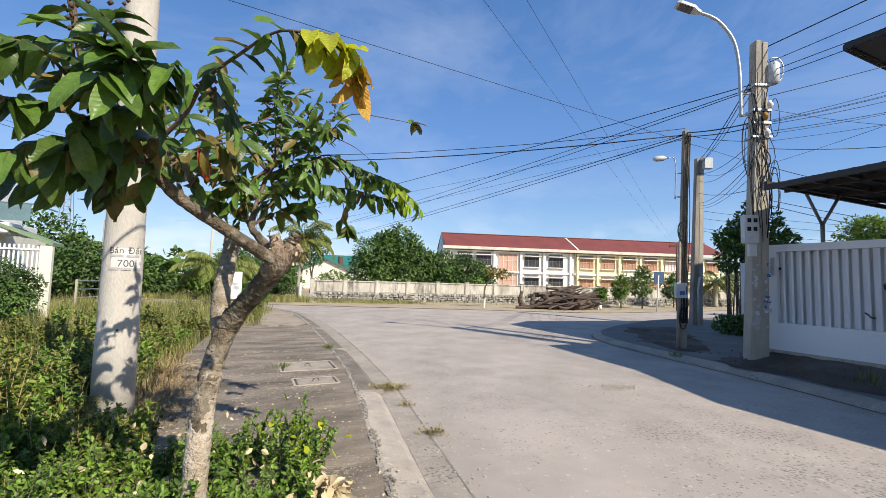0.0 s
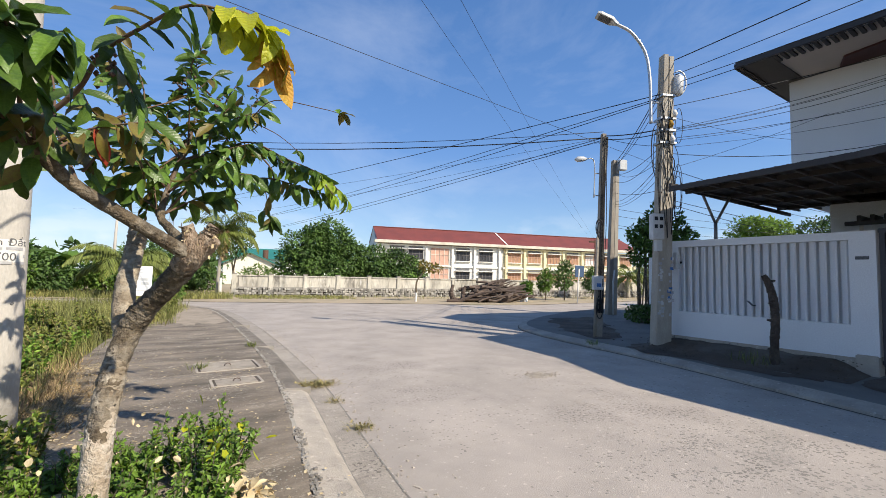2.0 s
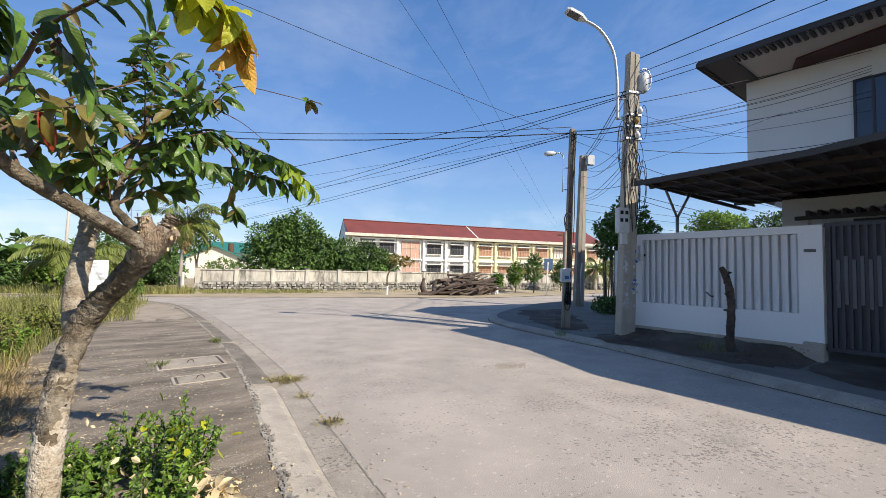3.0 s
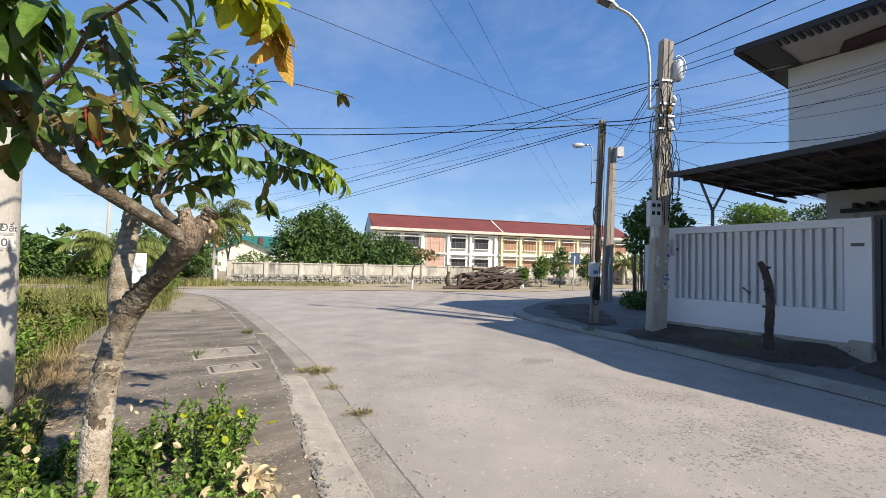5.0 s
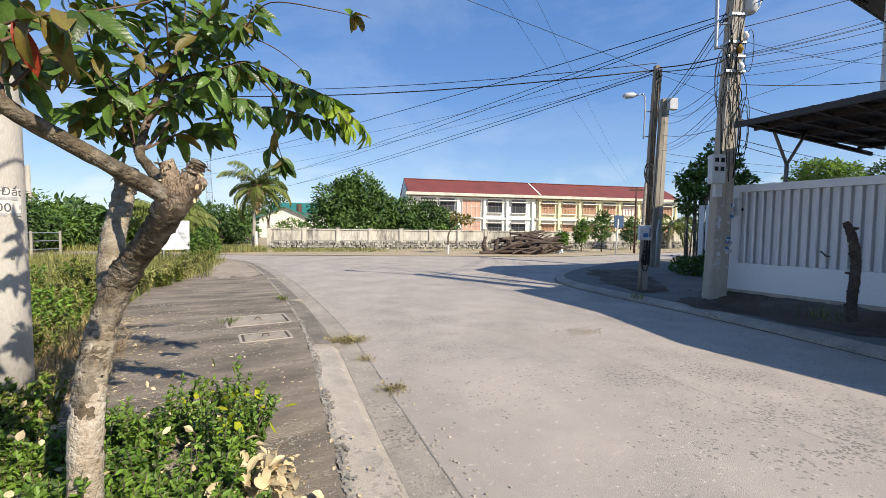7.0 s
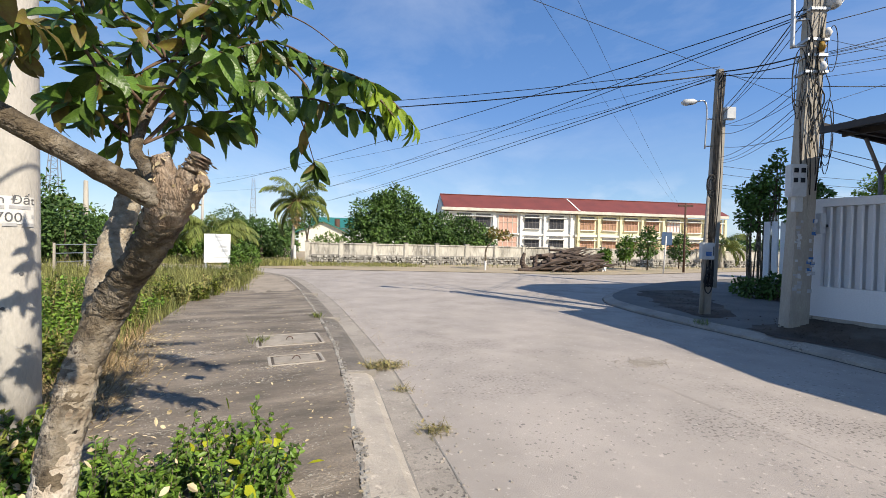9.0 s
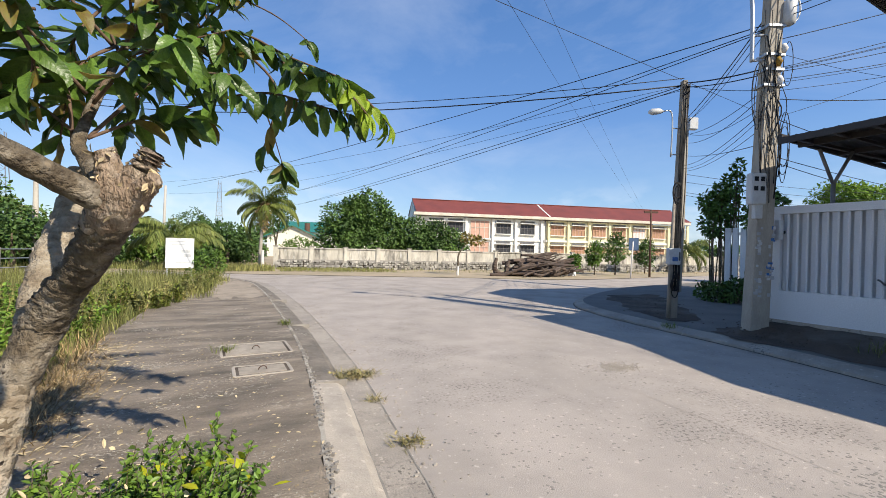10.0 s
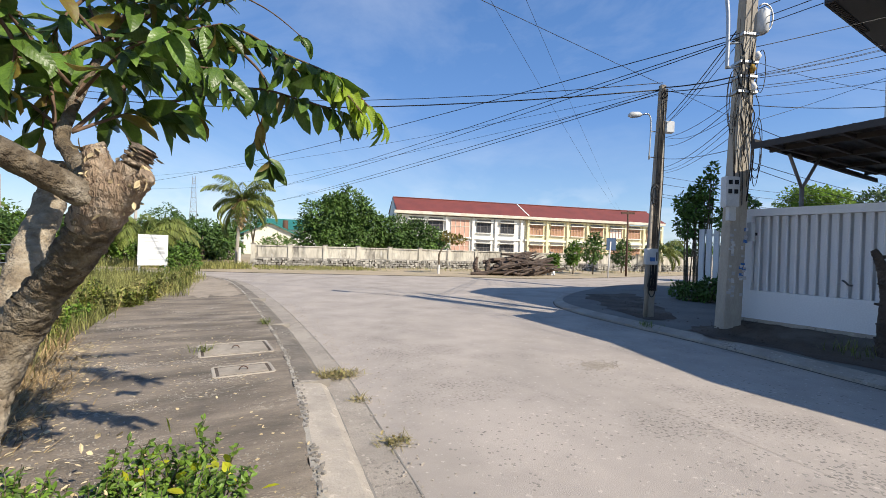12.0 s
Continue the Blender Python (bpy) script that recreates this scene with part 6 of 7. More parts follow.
part("wall", Geo().add([(-2.9, 0, 0), (2.9, 0, 0), (2.9, 0, 2.6), (0, 0, 3.9), (-2.9, 0, 2.6), (-2.9, 8, 0), (2.9, 8, 0), (2.9, 8, 2.6), (0, 8, 3.9), (-2.9, 8, 2.6)], [(0, 1, 2, 3, 4), (9, 8, 7, 6, 5), (1, 6, 7, 2), (0, 4, 9, 5)], GM), M_CREAM, gh)
for s in (-1, 1):
    part("roof", Geo().add([(s * 3.4, -0.5, 2.36), (0, -0.5, 3.9), (0, 8.4, 3.9), (s * 3.4, 8.4, 2.36), (s * 3.4, -0.5, 2.5), (0, -0.5, 4.04), (0, 8.4, 4.04), (s * 3.4, 8.4, 2.5)], [(0, 1, 2, 3), (7, 6, 5, 4), (0, 4, 5, 1), (2, 6, 7, 3), (0, 3, 7, 4)], GM), M_GREENROOF, gh)
gs = thing("shed", "long white building with a green metal roof", "building", (15, 64, 0))
part("wall", Geo().box((17, 66, 1.7), (14, 8, 3.4), -8), M_PALE, gs)
part("roof", Geo().add([(-8, -4.6, 3.3), (8, -4.6, 3.3), (8, 0, 4.9), (-8, 0, 4.9), (8, 4.6, 3.3), (-8, 4.6, 3.3)], [(0, 1, 2, 3), (3, 2, 4, 5)], Matrix.Translation((17, 66, 0)) @ Matrix.Rotation(radians(-8), 4, "Z")), M_GREENROOF, gs)
ch = solid("chimney", Geo().tube([(11.5, 60, 2.0), (11.5, 60, 4.4)], 0.35, 12), M_RUST, "round red and white chimney beside the green roof", "chimney", smooth=True)

# ---- house at the far left ----
lh = thing("house", "pale house with a green lean-to roof and glazed balcony", "house", (-8.0, 19.0, 0))
part("wall", Geo().box((-10.80, 19.9, 1.3), (7.0, 4.0, 2.7)), M_CREAM, lh)
part("pillar", Geo().box((-5.65, 17.1, 2.27 / 2), (0.30, 0.2, 2.27)), M_CREAM, lh, bevel=0.02)
part("awning", Geo().add([(x, y, z + dz) for y in (17.0, 17.9) for x, z in ((-7.51, 3.09), (-5.50, 2.27)) for dz in (0.0, 0.10)], [(0, 2, 3, 1), (4, 5, 7, 6), (0, 1, 5, 4), (2, 6, 7, 3), (1, 3, 7, 5), (0, 4, 6, 2)]), mat("green_lean_to", (0.22, 0.30, 0.17), (0.17, 0.24, 0.14), 1, 0.7, 0.1, 10), lh, "faded green lean-to roof")
part("upper_floor", Geo().box((-6.07 - 5.1, 20.5, 2.64 + 0.9), (5.8, 4.0, 2.2)), M_WHITE, lh)
part("balcony_slab", Geo().box((-6.07 - 3.5, 18.0, 2.64 + 0.12), (6.0, 1.9, 0.30)), M_WHITE, lh, bevel=0.02)
part("balcony_glass", Geo().box((-6.07 - 3.0, 17.1, 3.24), (5.9, 0.03, 0.51)), mat("balcony_glass", (0.16, 0.25, 0.27), None, 1, 0.1, 0.0, 20, spec=0.6), lh, "greenish balcony glass")
part("balcony_rail", Geo().tube([(-6.07 - 6.0, 17.1, 3.52), (-6.07, 17.1, 3.52), (-6.07, 18.9, 3.52)], 0.03, 8), M_GALV, lh)
for k in range(20):
    part("grille_bar", Geo().box((-5.79 - 0.11 * k, 17.2, (1.25 + 2.27) / 2), (0.045, 0.04, 2.27 - 1.25 + 0.04)), M_WHITE, lh)
part("grille_rail", Geo().box((-5.79 - 1.05, 17.16, 2.27 - 0.12), (2.3, 0.04, 0.05)), M_WHITE, lh)
part("low_wall", Geo().box((-5.79 - 1.5, 17.2, 1.25 / 2), (3.1, 0.16, 1.25)), M_CREAM, lh)
mp_ = thing("garden_fence", "white wire fence with concrete posts in the field", "fence", (-6, 24, 0))
for k in range(3):
    p0 = Vector((-6.6 + 0.9 * k * 0.75, 23.2 + 1.1 * k, 0))
    part("post", Geo().box(p0 + Vector((0, 0, 0.6)), (0.08, 0.08, 1.15)), M_POLE, mp_, bevel=0.01)
for z in (0.4, 0.75, 1.1):
    part("rail", Geo().tube([(-6.6, 23.2, z), (-5.25, 25.4, z)], 0.02, 6), M_GALV, mp_)
farpole = thing("utility_pole", "distant slim concrete pole beside the lane", "utility pole", (-7.4, 30, 0))
part("shaft", Geo().tube([(-7.42, 30, -0.05), (-7.45, 30, 4.4)], [0.16, 0.10], 10), M_POLE, farpole, smooth=True)
fp2 = thing("utility_pole", "distant slim white pole among the palms", "utility pole", (-3.2, 44, 0))
part("shaft", Geo().tube([(-3.2, 44, -0.05), (-3.1, 44, 6.2)], [0.13, 0.09], 10), M_PALEPOLE, fp2, smooth=True)
tower = Geo()
TW = Vector((2.3, 150, 0))
for sx, sy in ((-1, -1), (1, -1), (1, 1), (-1, 1)):
    tower.tube([TW + Vector((sx * 1.3, sy * 1.3, 0)), TW + Vector((sx * 0.35, sy * 0.35, 20.5))], 0.07, 4)
for k in range(14):
    z = 1.4 * k
    w0, w1 = 1.3 - 0.95 * z / 20.5, 1.3 - 0.95 * (z + 1.4) / 20.5
    for s in (-1, 1):
        tower.tube([TW + Vector((-w0 * s, -w0, z)), TW + Vector((w1 * s, -w1, z + 1.4))], 0.035, 4)
    tower.tube([TW + Vector((-w1, -w1, z + 1.4)), TW + Vector((w1, -w1, z + 1.4))], 0.06, 4)
solid("lattice_tower", tower, M_GALV, "tall grey steel lattice tower on the horizon", "tower")
t2 = Geo()
t2.v, t2.f = [(v[0] * 1.0 - 30, v[1] - 60, v[2] * 0.85) for v in tower.v], tower.f
solid("lattice_tower", t2, M_GALV, "tall grey steel lattice tower beyond the field", "tower")

# ---- trees and palms ----
def crown(rnd, blobs, n, size, flat=0.0):
    """Leaves scattered through the outer part of uneven blobs."""
    g = Geo()
    total = sum(b[3] ** 2 for b in blobs)
    for x, y, z, r, sq in blobs:
        for k in range(int(n * r * r / total)):
            d = rand_dir(rnd, 0.15)
            rad = r * (0.55 + 0.5 * rnd.random() ** 0.6) * (1 + 0.18 * math.sin(5 * d.x + 3 * d.z + x) + 0.12 * math.sin(9 * d.y + 7 * d.z))
            p = Vector((x, y, z)) + Vector((d.x * rad, d.y * rad, d.z * rad * sq))
            if p.z < 0.05:
                continue
            out = (d + rand_dir(rnd) * 0.9 + Vector((0, 0, -0.25))).normalized()
            leaflet(g, p, out, (d + Vector((0, 0, 0.6)) + rand_dir(rnd) * 0.5), size * rnd.uniform(0.7, 1.3), size * rnd.uniform(0.4, 0.6))
    return g


def far_tree(base, trunk_h, blobs, n, size, label, material, seed, name="tree", r=0.15, category="tree"):
    rnd = random.Random(seed)
    t = thing(name, label, category, base)
    b = Vector(base)
    g = Geo()
    g.tube([b + Vector((0, 0, -0.1)), b + Vector((0.04, 0, trunk_h * 0.5)), b + Vector((0, 0.05, trunk_h))], [r, r * 0.8, r * 0.6], 8, 0.1, seed)
    for x, y, z, rr_, sq in blobs:
        g.tube([b + Vector((0, 0, trunk_h * 0.8)), b.lerp(Vector((x, y, z)), 0.6) + Vector((0, 0, trunk_h * 0.3)), (x, y, z)], [r * 0.5, r * 0.35, r * 0.15], 6, 0.1, seed)
    part("trunk", g, M_BARK, t, smooth=True)
    part("crown", crown(rnd, blobs, n, size), material, t)
    return t


M_MANGO = mat("mango_foliage", (0.105, 0.19, 0.032), (0.045, 0.092, 0.018), 0.6, 0.6, 0.0, 5, island=0.5, translucent=0.12)
M_PALMLEAF = mat("palm_leaf", (0.235, 0.265, 0.06), (0.125, 0.165, 0.036), 0.8, 0.5, 0.0, 8, island=0.35, translucent=0.2)
M_FEATHER = mat("feathery_foliage", (0.24, 0.36, 0.05), (0.15, 0.26, 0.035), 0.9, 0.5, 0.0, 6, island=0.4, translucent=0.4)
M_BRIGHT = mat("bright_foliage", (0.13, 0.22, 0.03), (0.09, 0.17, 0.025), 0.9, 0.5, 0.0, 6, island=0.4, translucent=0.25)
far_tree((10.6, 35.5, 0), 1.5, [(10.0, 35, 3.2, 2.0, 0.95), (11.8, 35.2, 3.9, 1.9, 1.0), (8.8, 35, 2.2, 1.4, 1.0), (13.2, 35, 2.8, 1.7, 1.0), (11, 34.6, 1.8, 2.0, 0.8), (10.6, 35, 4.5, 1.1, 0.9)], 15000, 0.26, "broad dense dark green mango tree behind the wall", M_MANGO, 1, r=0.25)
far_tree((15.4, 34.5, 0), 1.2, [(15.0, 34.2, 2.6, 1.5, 0.9), (17.0, 34, 2.2, 1.6, 0.85), (18.6, 33.6, 1.9, 1.4, 0.85), (16, 33.8, 1.4, 1.6, 0.7)], 8000, 0.26, "lower dense dark green tree behind the wall", M_MANGO, 2, r=0.2)
far_tree((5.6, 31.6, 0), 0.7, [(5.6, 31.4, 1.55, 0.85, 0.55), (6.4, 31.4, 1.4, 0.6, 0.6), (4.9, 31.4, 1.35, 0.55, 0.6)], 900, 0.16, "small spreading bright green tree over the wall", M_BRIGHT, 3, r=0.06)
for k, (x, y, h, w, m_) in enumerate(((22.7, 21.6, 2.2, 0.65, M_BRIGHT), (24.2, 21.2, 2.85, 0.9, M_MANGO), (28.7, 22.3, 2.4, 0.95, M_MANGO), (21.2, 22.0, 1.2, 0.55, M_BRIGHT))):
    far_tree((x, y, 0), h * 0.4, [(x, y, h * 0.62, w * 0.8, 1.1), (x + 0.15, y, h * 0.85, w * 0.5, 1.0), (x - 0.15, y, h * 0.45, w * 0.6, 0.8)], 1300, 0.17, ("slender young green tree on the verge", "rounded dark green young tree on the verge", "bushy dark green tree on the verge", "low leafy bush near the log pile")[k], m_, 10 + k, r=0.05)
# leaning sapling with a sparse head
sap = thing("sapling", "thin leaning sapling with a whitewashed foot and few leaves", "sapling", (12.7, 22.4, 0))
part("trunk", bumpy(Geo(), [(12.7, 22.4, 0.0), (12.72, 22.4, 0.6), (12.75, 22.4, 1.2), (13.1, 22.3, 1.75), (13.3, 22.2, 2.1)], [0.06, 0.055, 0.05, 0.035, 0.02], 8, 5, 0.08), M_BARK, sap)
part("whitewash", Geo().tube([(12.7, 22.4, 0.0), (12.72, 22.4, 0.55)], [0.066, 0.062], 10), M_PAPER, sap, "whitewashed foot")
part("crown", crown(random.Random(6), [(13.4, 22.2, 2.05, 0.4, 0.6), (13.9, 22.1, 2.0, 0.35, 0.6), (13.05, 22.2, 2.2, 0.3, 0.6)], 170, 0.22), M_BRONZE, sap)


def palm(base, height, lean, n, length, seed, label, trunk_r=0.13, name="palm_tree", low=-0.45):
    rnd = random.Random(seed)
    t = thing(name, label, "palm", base)
    b = Vector(base)
    topp = b + Vector((lean[0], lean[1], height))
    if height > 0.5:
        pts = [b + Vector((lean[0] * s * s, lean[1] * s * s, height * s)) for s in [i / 8 for i in range(9)]]
        pts[0].z -= 0.1
        part("trunk", Geo().tube(pts, [trunk_r * (1.25 - 0.5 * i / 8) for i in range(9)], 10, 0.06, seed), M_POLE, t, smooth=True)
    for k in range(n):
        a = 6.283 * k / n + rnd.uniform(-0.2, 0.2)
        el = rnd.uniform(low, 1.35)
        ln = length * rnd.uniform(0.8, 1.1)
        g = Geo()
        hd_ = Vector((math.cos(a), math.sin(a), 0))
        rib = []
        p = topp.copy()
        ang = el
        for i in range(11):
            rib.append(p.copy())
            p = p + (hd_ * math.cos(ang) + Vector((0, 0, math.sin(ang)))) * ln / 10
            ang -= 0.11 + 0.024 * i
        g.tube(rib, [0.022 * (1 - 0.08 * i) for i in range(11)], 4)
        side = hd_.cross(Vector((0, 0, 1)))
        for i in range(1, 10):
            for q in range(4):
                f = q / 4
                pp = rib[i].lerp(rib[i + 1], f) if i < 10 else rib[i]
                dd = (rib[min(10, i + 1)] - rib[i]).normalized()
                w = ln * 0.26 * math.sin(math.pi * (i + f + 0.6) / 11.2)
                for s in (-1, 1):
                    v = side * s * 0.75 + dd * 0.55 + Vector((0, 0, -0.45 - 0.6 * rnd.random()))
                    leaflet(g, pp, v, Vector((0, 0, 1)) + side * s * 0.3, w, 0.028 * ln / 2 + 0.02)
        part("frond", g, M_PALMLEAF, t)
    return t


palm((3.05, 30.4, 0), 4.0, (0.25, 0.1), 24, 2.6, 4, "coconut palm with drooping fronds at the end of the wall", 0.095)
part("dead_fronds", crown(random.Random(3), [(3.2, 30.4, 3.3, 0.2, 4.0)], 150, 0.36), M_STRAW, bpy.data.objects["palm_tree"], "hanging dry brown fronds")
solid("white_post", Geo().tube([(3.15, 29.9, 0), (3.15, 29.9, 1.15)], 0.09, 10), M_PAPER, "white post at the end of the boundary wall", "post")
palm((-1.55, 30.0, 0), 1.5, (0, 0), 30, 3.2, 7, "young bushy coconut palm beside the lane", 0.2, low=0.5)
palm((-10.6, 38.5, 0), 3.6, (0.2, 0), 14, 2.0, 9, "coconut palm behind the far hedge", 0.18)
palm((34.5, 23.0, 0), 1.9, (0.1, 0), 17, 2.5, 12, "young palm with bright arching fronds on the verge", 0.16)


def banana(x, y, h, seed):
    rnd = random.Random(seed)
    t = thing("banana_plant", "banana plant with broad bright green leaves", "plant", (x, y, 0), "banana plants in the field")
    part("stem", Geo().tube([(x, y, -0.05), (x, y, h * 0.5)], [0.12, 0.08], 8), M_BRIGHT, t, smooth=True)
    for k in range(8):
        a = 6.283 * k / 8 + rnd.uniform(-0.3, 0.3)
        hd_ = Vector((math.cos(a), math.sin(a), 0))
        side = Vector((-hd_.y, hd_.x, 0))
        rows = []
        p = Vector((x, y, h * 0.5))
        ang = rnd.uniform(0.8, 1.35)
        for i in range(7):
            w = 0.24 * math.sin(math.pi * (i + 0.5) / 7.2)
            rows.append([p - side * w + Vector((0, 0, 0.06)), p, p + side * w + Vector((0, 0, 0.06))])
            p = p + (hd_ * math.cos(ang) + Vector((0, 0, math.sin(ang)))) * h * 0.11
            ang -= 0.26
        part("leaf", Geo().sheet(rows), M_BRIGHT, t, smooth=True)


for k, (x, y) in enumerate(((-5.8, 34), (-5.0, 35), (-4.4, 34), (-7.2, 36), (-9.2, 33))):
    banana(x, y, 2.6 + 0.3 * (k % 3), 40 + k)

# hedges and bushes
def bush(name, label, blobs, n, size, material, seed, category="bush"):
    t = thing(name, label, category, (blobs[0][0], blobs[0][1], 0))
    x, y = blobs[0][0], blobs[0][1]
    g = Geo()
    rnd = random.Random(seed)
    for bx, by, bz, br, sq in blobs:
        for k in range(3):
            g.tube([(bx, by, -0.03), (bx + rnd.uniform(-0.5, 0.5) * br, by + rnd.uniform(-0.5, 0.5) * br, bz)], [0.03, 0.012], 5)
    part("stalk", g, M_BARK, t, kind="stuff")
    part("foliage", crown(rnd, blobs, n, size), material, t)


bush("bush", "clipped round dark green bush before the house", [(-5.87, 15.5, 0.95, 0.75, 1.0), (-6.03, 15.4, 0.8, 0.6, 1.0)], 7000, 0.085, M_MANGO, 71)
bush("bush", "leafy green thicket bush beside the lane", [(-9.5, 30.5, 1.38, 1.25, 0.9), (-8.6, 30.8, 1.00, 1.05, 0.9), (-10.3, 30.7, 0.88, 1.00, 0.8)], 2200, 0.24, M_FARLEAF, 72)
bush("bush", "bright green leafy thicket bush beside the lane", [(-7.6, 31.5, 1.59, 1.45, 0.9), (-6.7, 31.8, 1.16, 1.22, 0.9), (-8.4, 31.7, 1.01, 1.16, 0.8)], 2200, 0.24, M_BRIGHT, 73)
bush("bush", "leafy green thicket bush beside the lane", [(-6.0, 33.0, 1.26, 1.15, 0.9), (-5.1, 33.3, 0.92, 0.97, 0.9), (-6.8, 33.2, 0.80, 0.92, 0.8)], 2200, 0.24, M_FARLEAF, 74)
bush("bush", "bright green leafy thicket bush beside the lane", [(-4.0, 36.5, 1.26, 1.15, 0.9), (-3.1, 36.8, 0.92, 0.97, 0.9), (-4.8, 36.7, 0.80, 0.92, 0.8)], 2200, 0.24, M_BRIGHT, 75)
bush("bush", "leafy green thicket bush beside the lane", [(-2.4, 38.0, 1.49, 1.35, 0.9), (-1.5, 38.3, 1.08, 1.13, 0.9), (-3.2, 38.2, 0.94, 1.08, 0.8)], 2200, 0.24, M_FARLEAF, 76)
bush("bush", "dark green thicket bush beside the lane", [(-0.6, 39.0, 1.32, 1.20, 0.9), (0.3, 39.3, 0.96, 1.01, 0.9), (-1.4, 39.2, 0.84, 0.96, 0.8)], 2200, 0.24, M_MANGO, 77)
bush("bush", "leafy green thicket bush beside the lane", [(0.9, 39.0, 1.43, 1.30, 0.9), (1.8, 39.3, 1.04, 1.09, 0.9), (0.1, 39.2, 0.91, 1.04, 0.8)], 2200, 0.24, M_FARLEAF, 78)
bush("bush", "dark green thicket bush beside the lane", [(2.4, 38.5, 1.21, 1.10, 0.9), (3.3, 38.8, 0.88, 0.92, 0.9), (1.6, 38.7, 0.77, 0.88, 0.8)], 2200, 0.24, M_MANGO, 79)
far_tree((-11.0, 33, 0), 2.0, [(-11, 33, 3.4, 1.6, 1.0), (-12.2, 33, 2.8, 1.5, 0.9), (-10, 33, 2.4, 1.3, 0.9)], 2400, 0.28, "tall green tree behind the far house", M_MANGO, 52)
far_tree((-8.0, 29, 0), 1.0, [(-8, 29, 1.8, 1.4, 0.8), (-9.5, 29, 1.7, 1.3, 0.8), (-6.8, 29.3, 1.4, 1.0, 0.9)], 2600, 0.22, "broad green tree behind the garden fence", M_FARLEAF, 53)
far_tree((1.4, 37, 0), 1.2, [(1.4, 37, 1.9, 1.3, 0.9), (0.0, 37, 1.6, 1.2, 0.9), (-1.4, 37.4, 1.4, 1.1, 0.9), (2.4, 36.6, 1.3, 0.9, 0.9)], 2600, 0.24, "dark green thicket beside the lane", M_FARLEAF, 54)
far_tree((-1.2, 48, 0), 2.0, [(-1.2, 48, 3.4, 1.4, 0.8), (-0.2, 48, 2.8, 1.2, 0.8)], 1000, 0.25, "open-crowned tree in the far field", M_FARLEAF, 55)
far_tree((5.4, 42, 0), 2.0, [(5.0, 42, 4.0, 1.4, 1.2), (5.8, 42, 4.6, 1.2, 1.1)], 1500, 0.25, "tall feathery tree behind the palm", M_FARLEAF, 56)
bush("bush", "bright green bush beside the white board", [(0.35, 22.0, 0.75, 0.62, 0.9), (0.0, 21.9, 0.5, 0.5, 0.9)], 1300, 0.13, M_BRIGHT, 57)
bush("shrub", "tall irregular dark shrub climbing over the slatted fence", [(14.60, 9.31, 2.51, 0.42, 1.1), (14.60, 9.43, 3.20, 0.36, 0.9), (14.60, 9.03, 3.08, 0.40, 1.2), (14.60, 8.79, 3.72, 0.26, 1.5), (14.60, 8.67, 4.23, 0.15, 2.0), (14.60, 9.13, 3.56, 0.22, 1.3), (14.60, 8.10, 2.65, 0.38, 1.1), (14.60, 7.89, 3.27, 0.26, 1.4), (14.60, 7.68, 2.99, 0.30, 1.0), (14.60, 7.94, 3.72, 0.12, 1.6)], 3400, 0.14, M_MANGO, 58, "shrub")
bush("shrub", "low leafy shrub at the foot of the fence", [(14.1, 8.9, 0.35, 0.36, 0.9), (14.1, 8.4, 0.5, 0.32, 1.1), (14.3, 9.4, 0.4, 0.3, 0.9), (14.2, 8.0, 0.7, 0.25, 1.2)], 1300, 0.12, M_MANGO, 59, "shrub")
far_tree((27.5, 10.6, 0), 2.0, [(27.6, 10.7, 4.3, 1.1, 0.8), (28.3, 10.0, 4.2, 1.0, 0.8)], 5000, 0.17, "light green feathery tree beyond the house", M_FEATHER, 60)
far_tree((29.0, 8.2, 0), 2.0, [(29.2, 8.4, 4.2, 1.0, 0.8), (30.0, 7.6, 4.5, 1.0, 0.8)], 1800, 0.18, "sparse dark green tree beyond the house", M_FARLEAF, 61)
# distant belt of woods
belt = Geo()
br_ = random.Random(77)
for k in range(160):
    x = br_.uniform(-160, 190)
    y = 105 + br_.uniform(0, 50) - 0.0006 * x * x
    if -4 < x - 2.3 < 4 and y > 140:
        continue
    r = br_.uniform(2.5, 4.5)
    z = br_.uniform(0.8, 2.6)
    for q in range(55):
        d = rand_dir(br_, 0.3)
        leaflet(belt, Vector((x, y, z)) + d * r * br_.uniform(0.7, 1.1), d + rand_dir(br_), d, 1.7, 1.1)
solid("far_woods", belt, M_FARLEAF, "distant belt of green trees along the horizon", "trees", kind="stuff")
belt2 = Geo()
for k in range(70):
    x = br_.uniform(-45, -9)
    y = 40 + br_.uniform(0, 14) + (x + 9) * 0.3
    r = br_.uniform(1.1, 2.0)
    for q in range(70):
        d = rand_dir(br_, 0.3)
        leaflet(belt2, Vector((x, y, r * 0.8)) + d * r * br_.uniform(0.6, 1.1), d + rand_dir(br_), d, 0.5, 0.3)
solid("hedge", belt2, M_FARLEAF, "dense green hedge and scrub beyond the field", "hedge", kind="stuff")

# ---- grass and weeds ----
gr = random.Random(11)


def in_field(x, y):
    """The open field left of the pavement, short of the lane."""
    lane = 23.4 + max(0.0, -x - 0.5) * 0.52 - (0.6 if x > -1 else 0)
    inner = lerp_line([(-1.1, -9), (-1.02, 6), (-1.02, 9), (-0.80, 12), (-0.3, 13.2), (0.35, 14.2), (0.5, 17), (1.0, 19.5), (0.6, 21.0)], y)
    return x < inner + gr.uniform(-0.25, 0.12) and y < lane and y > 2.0


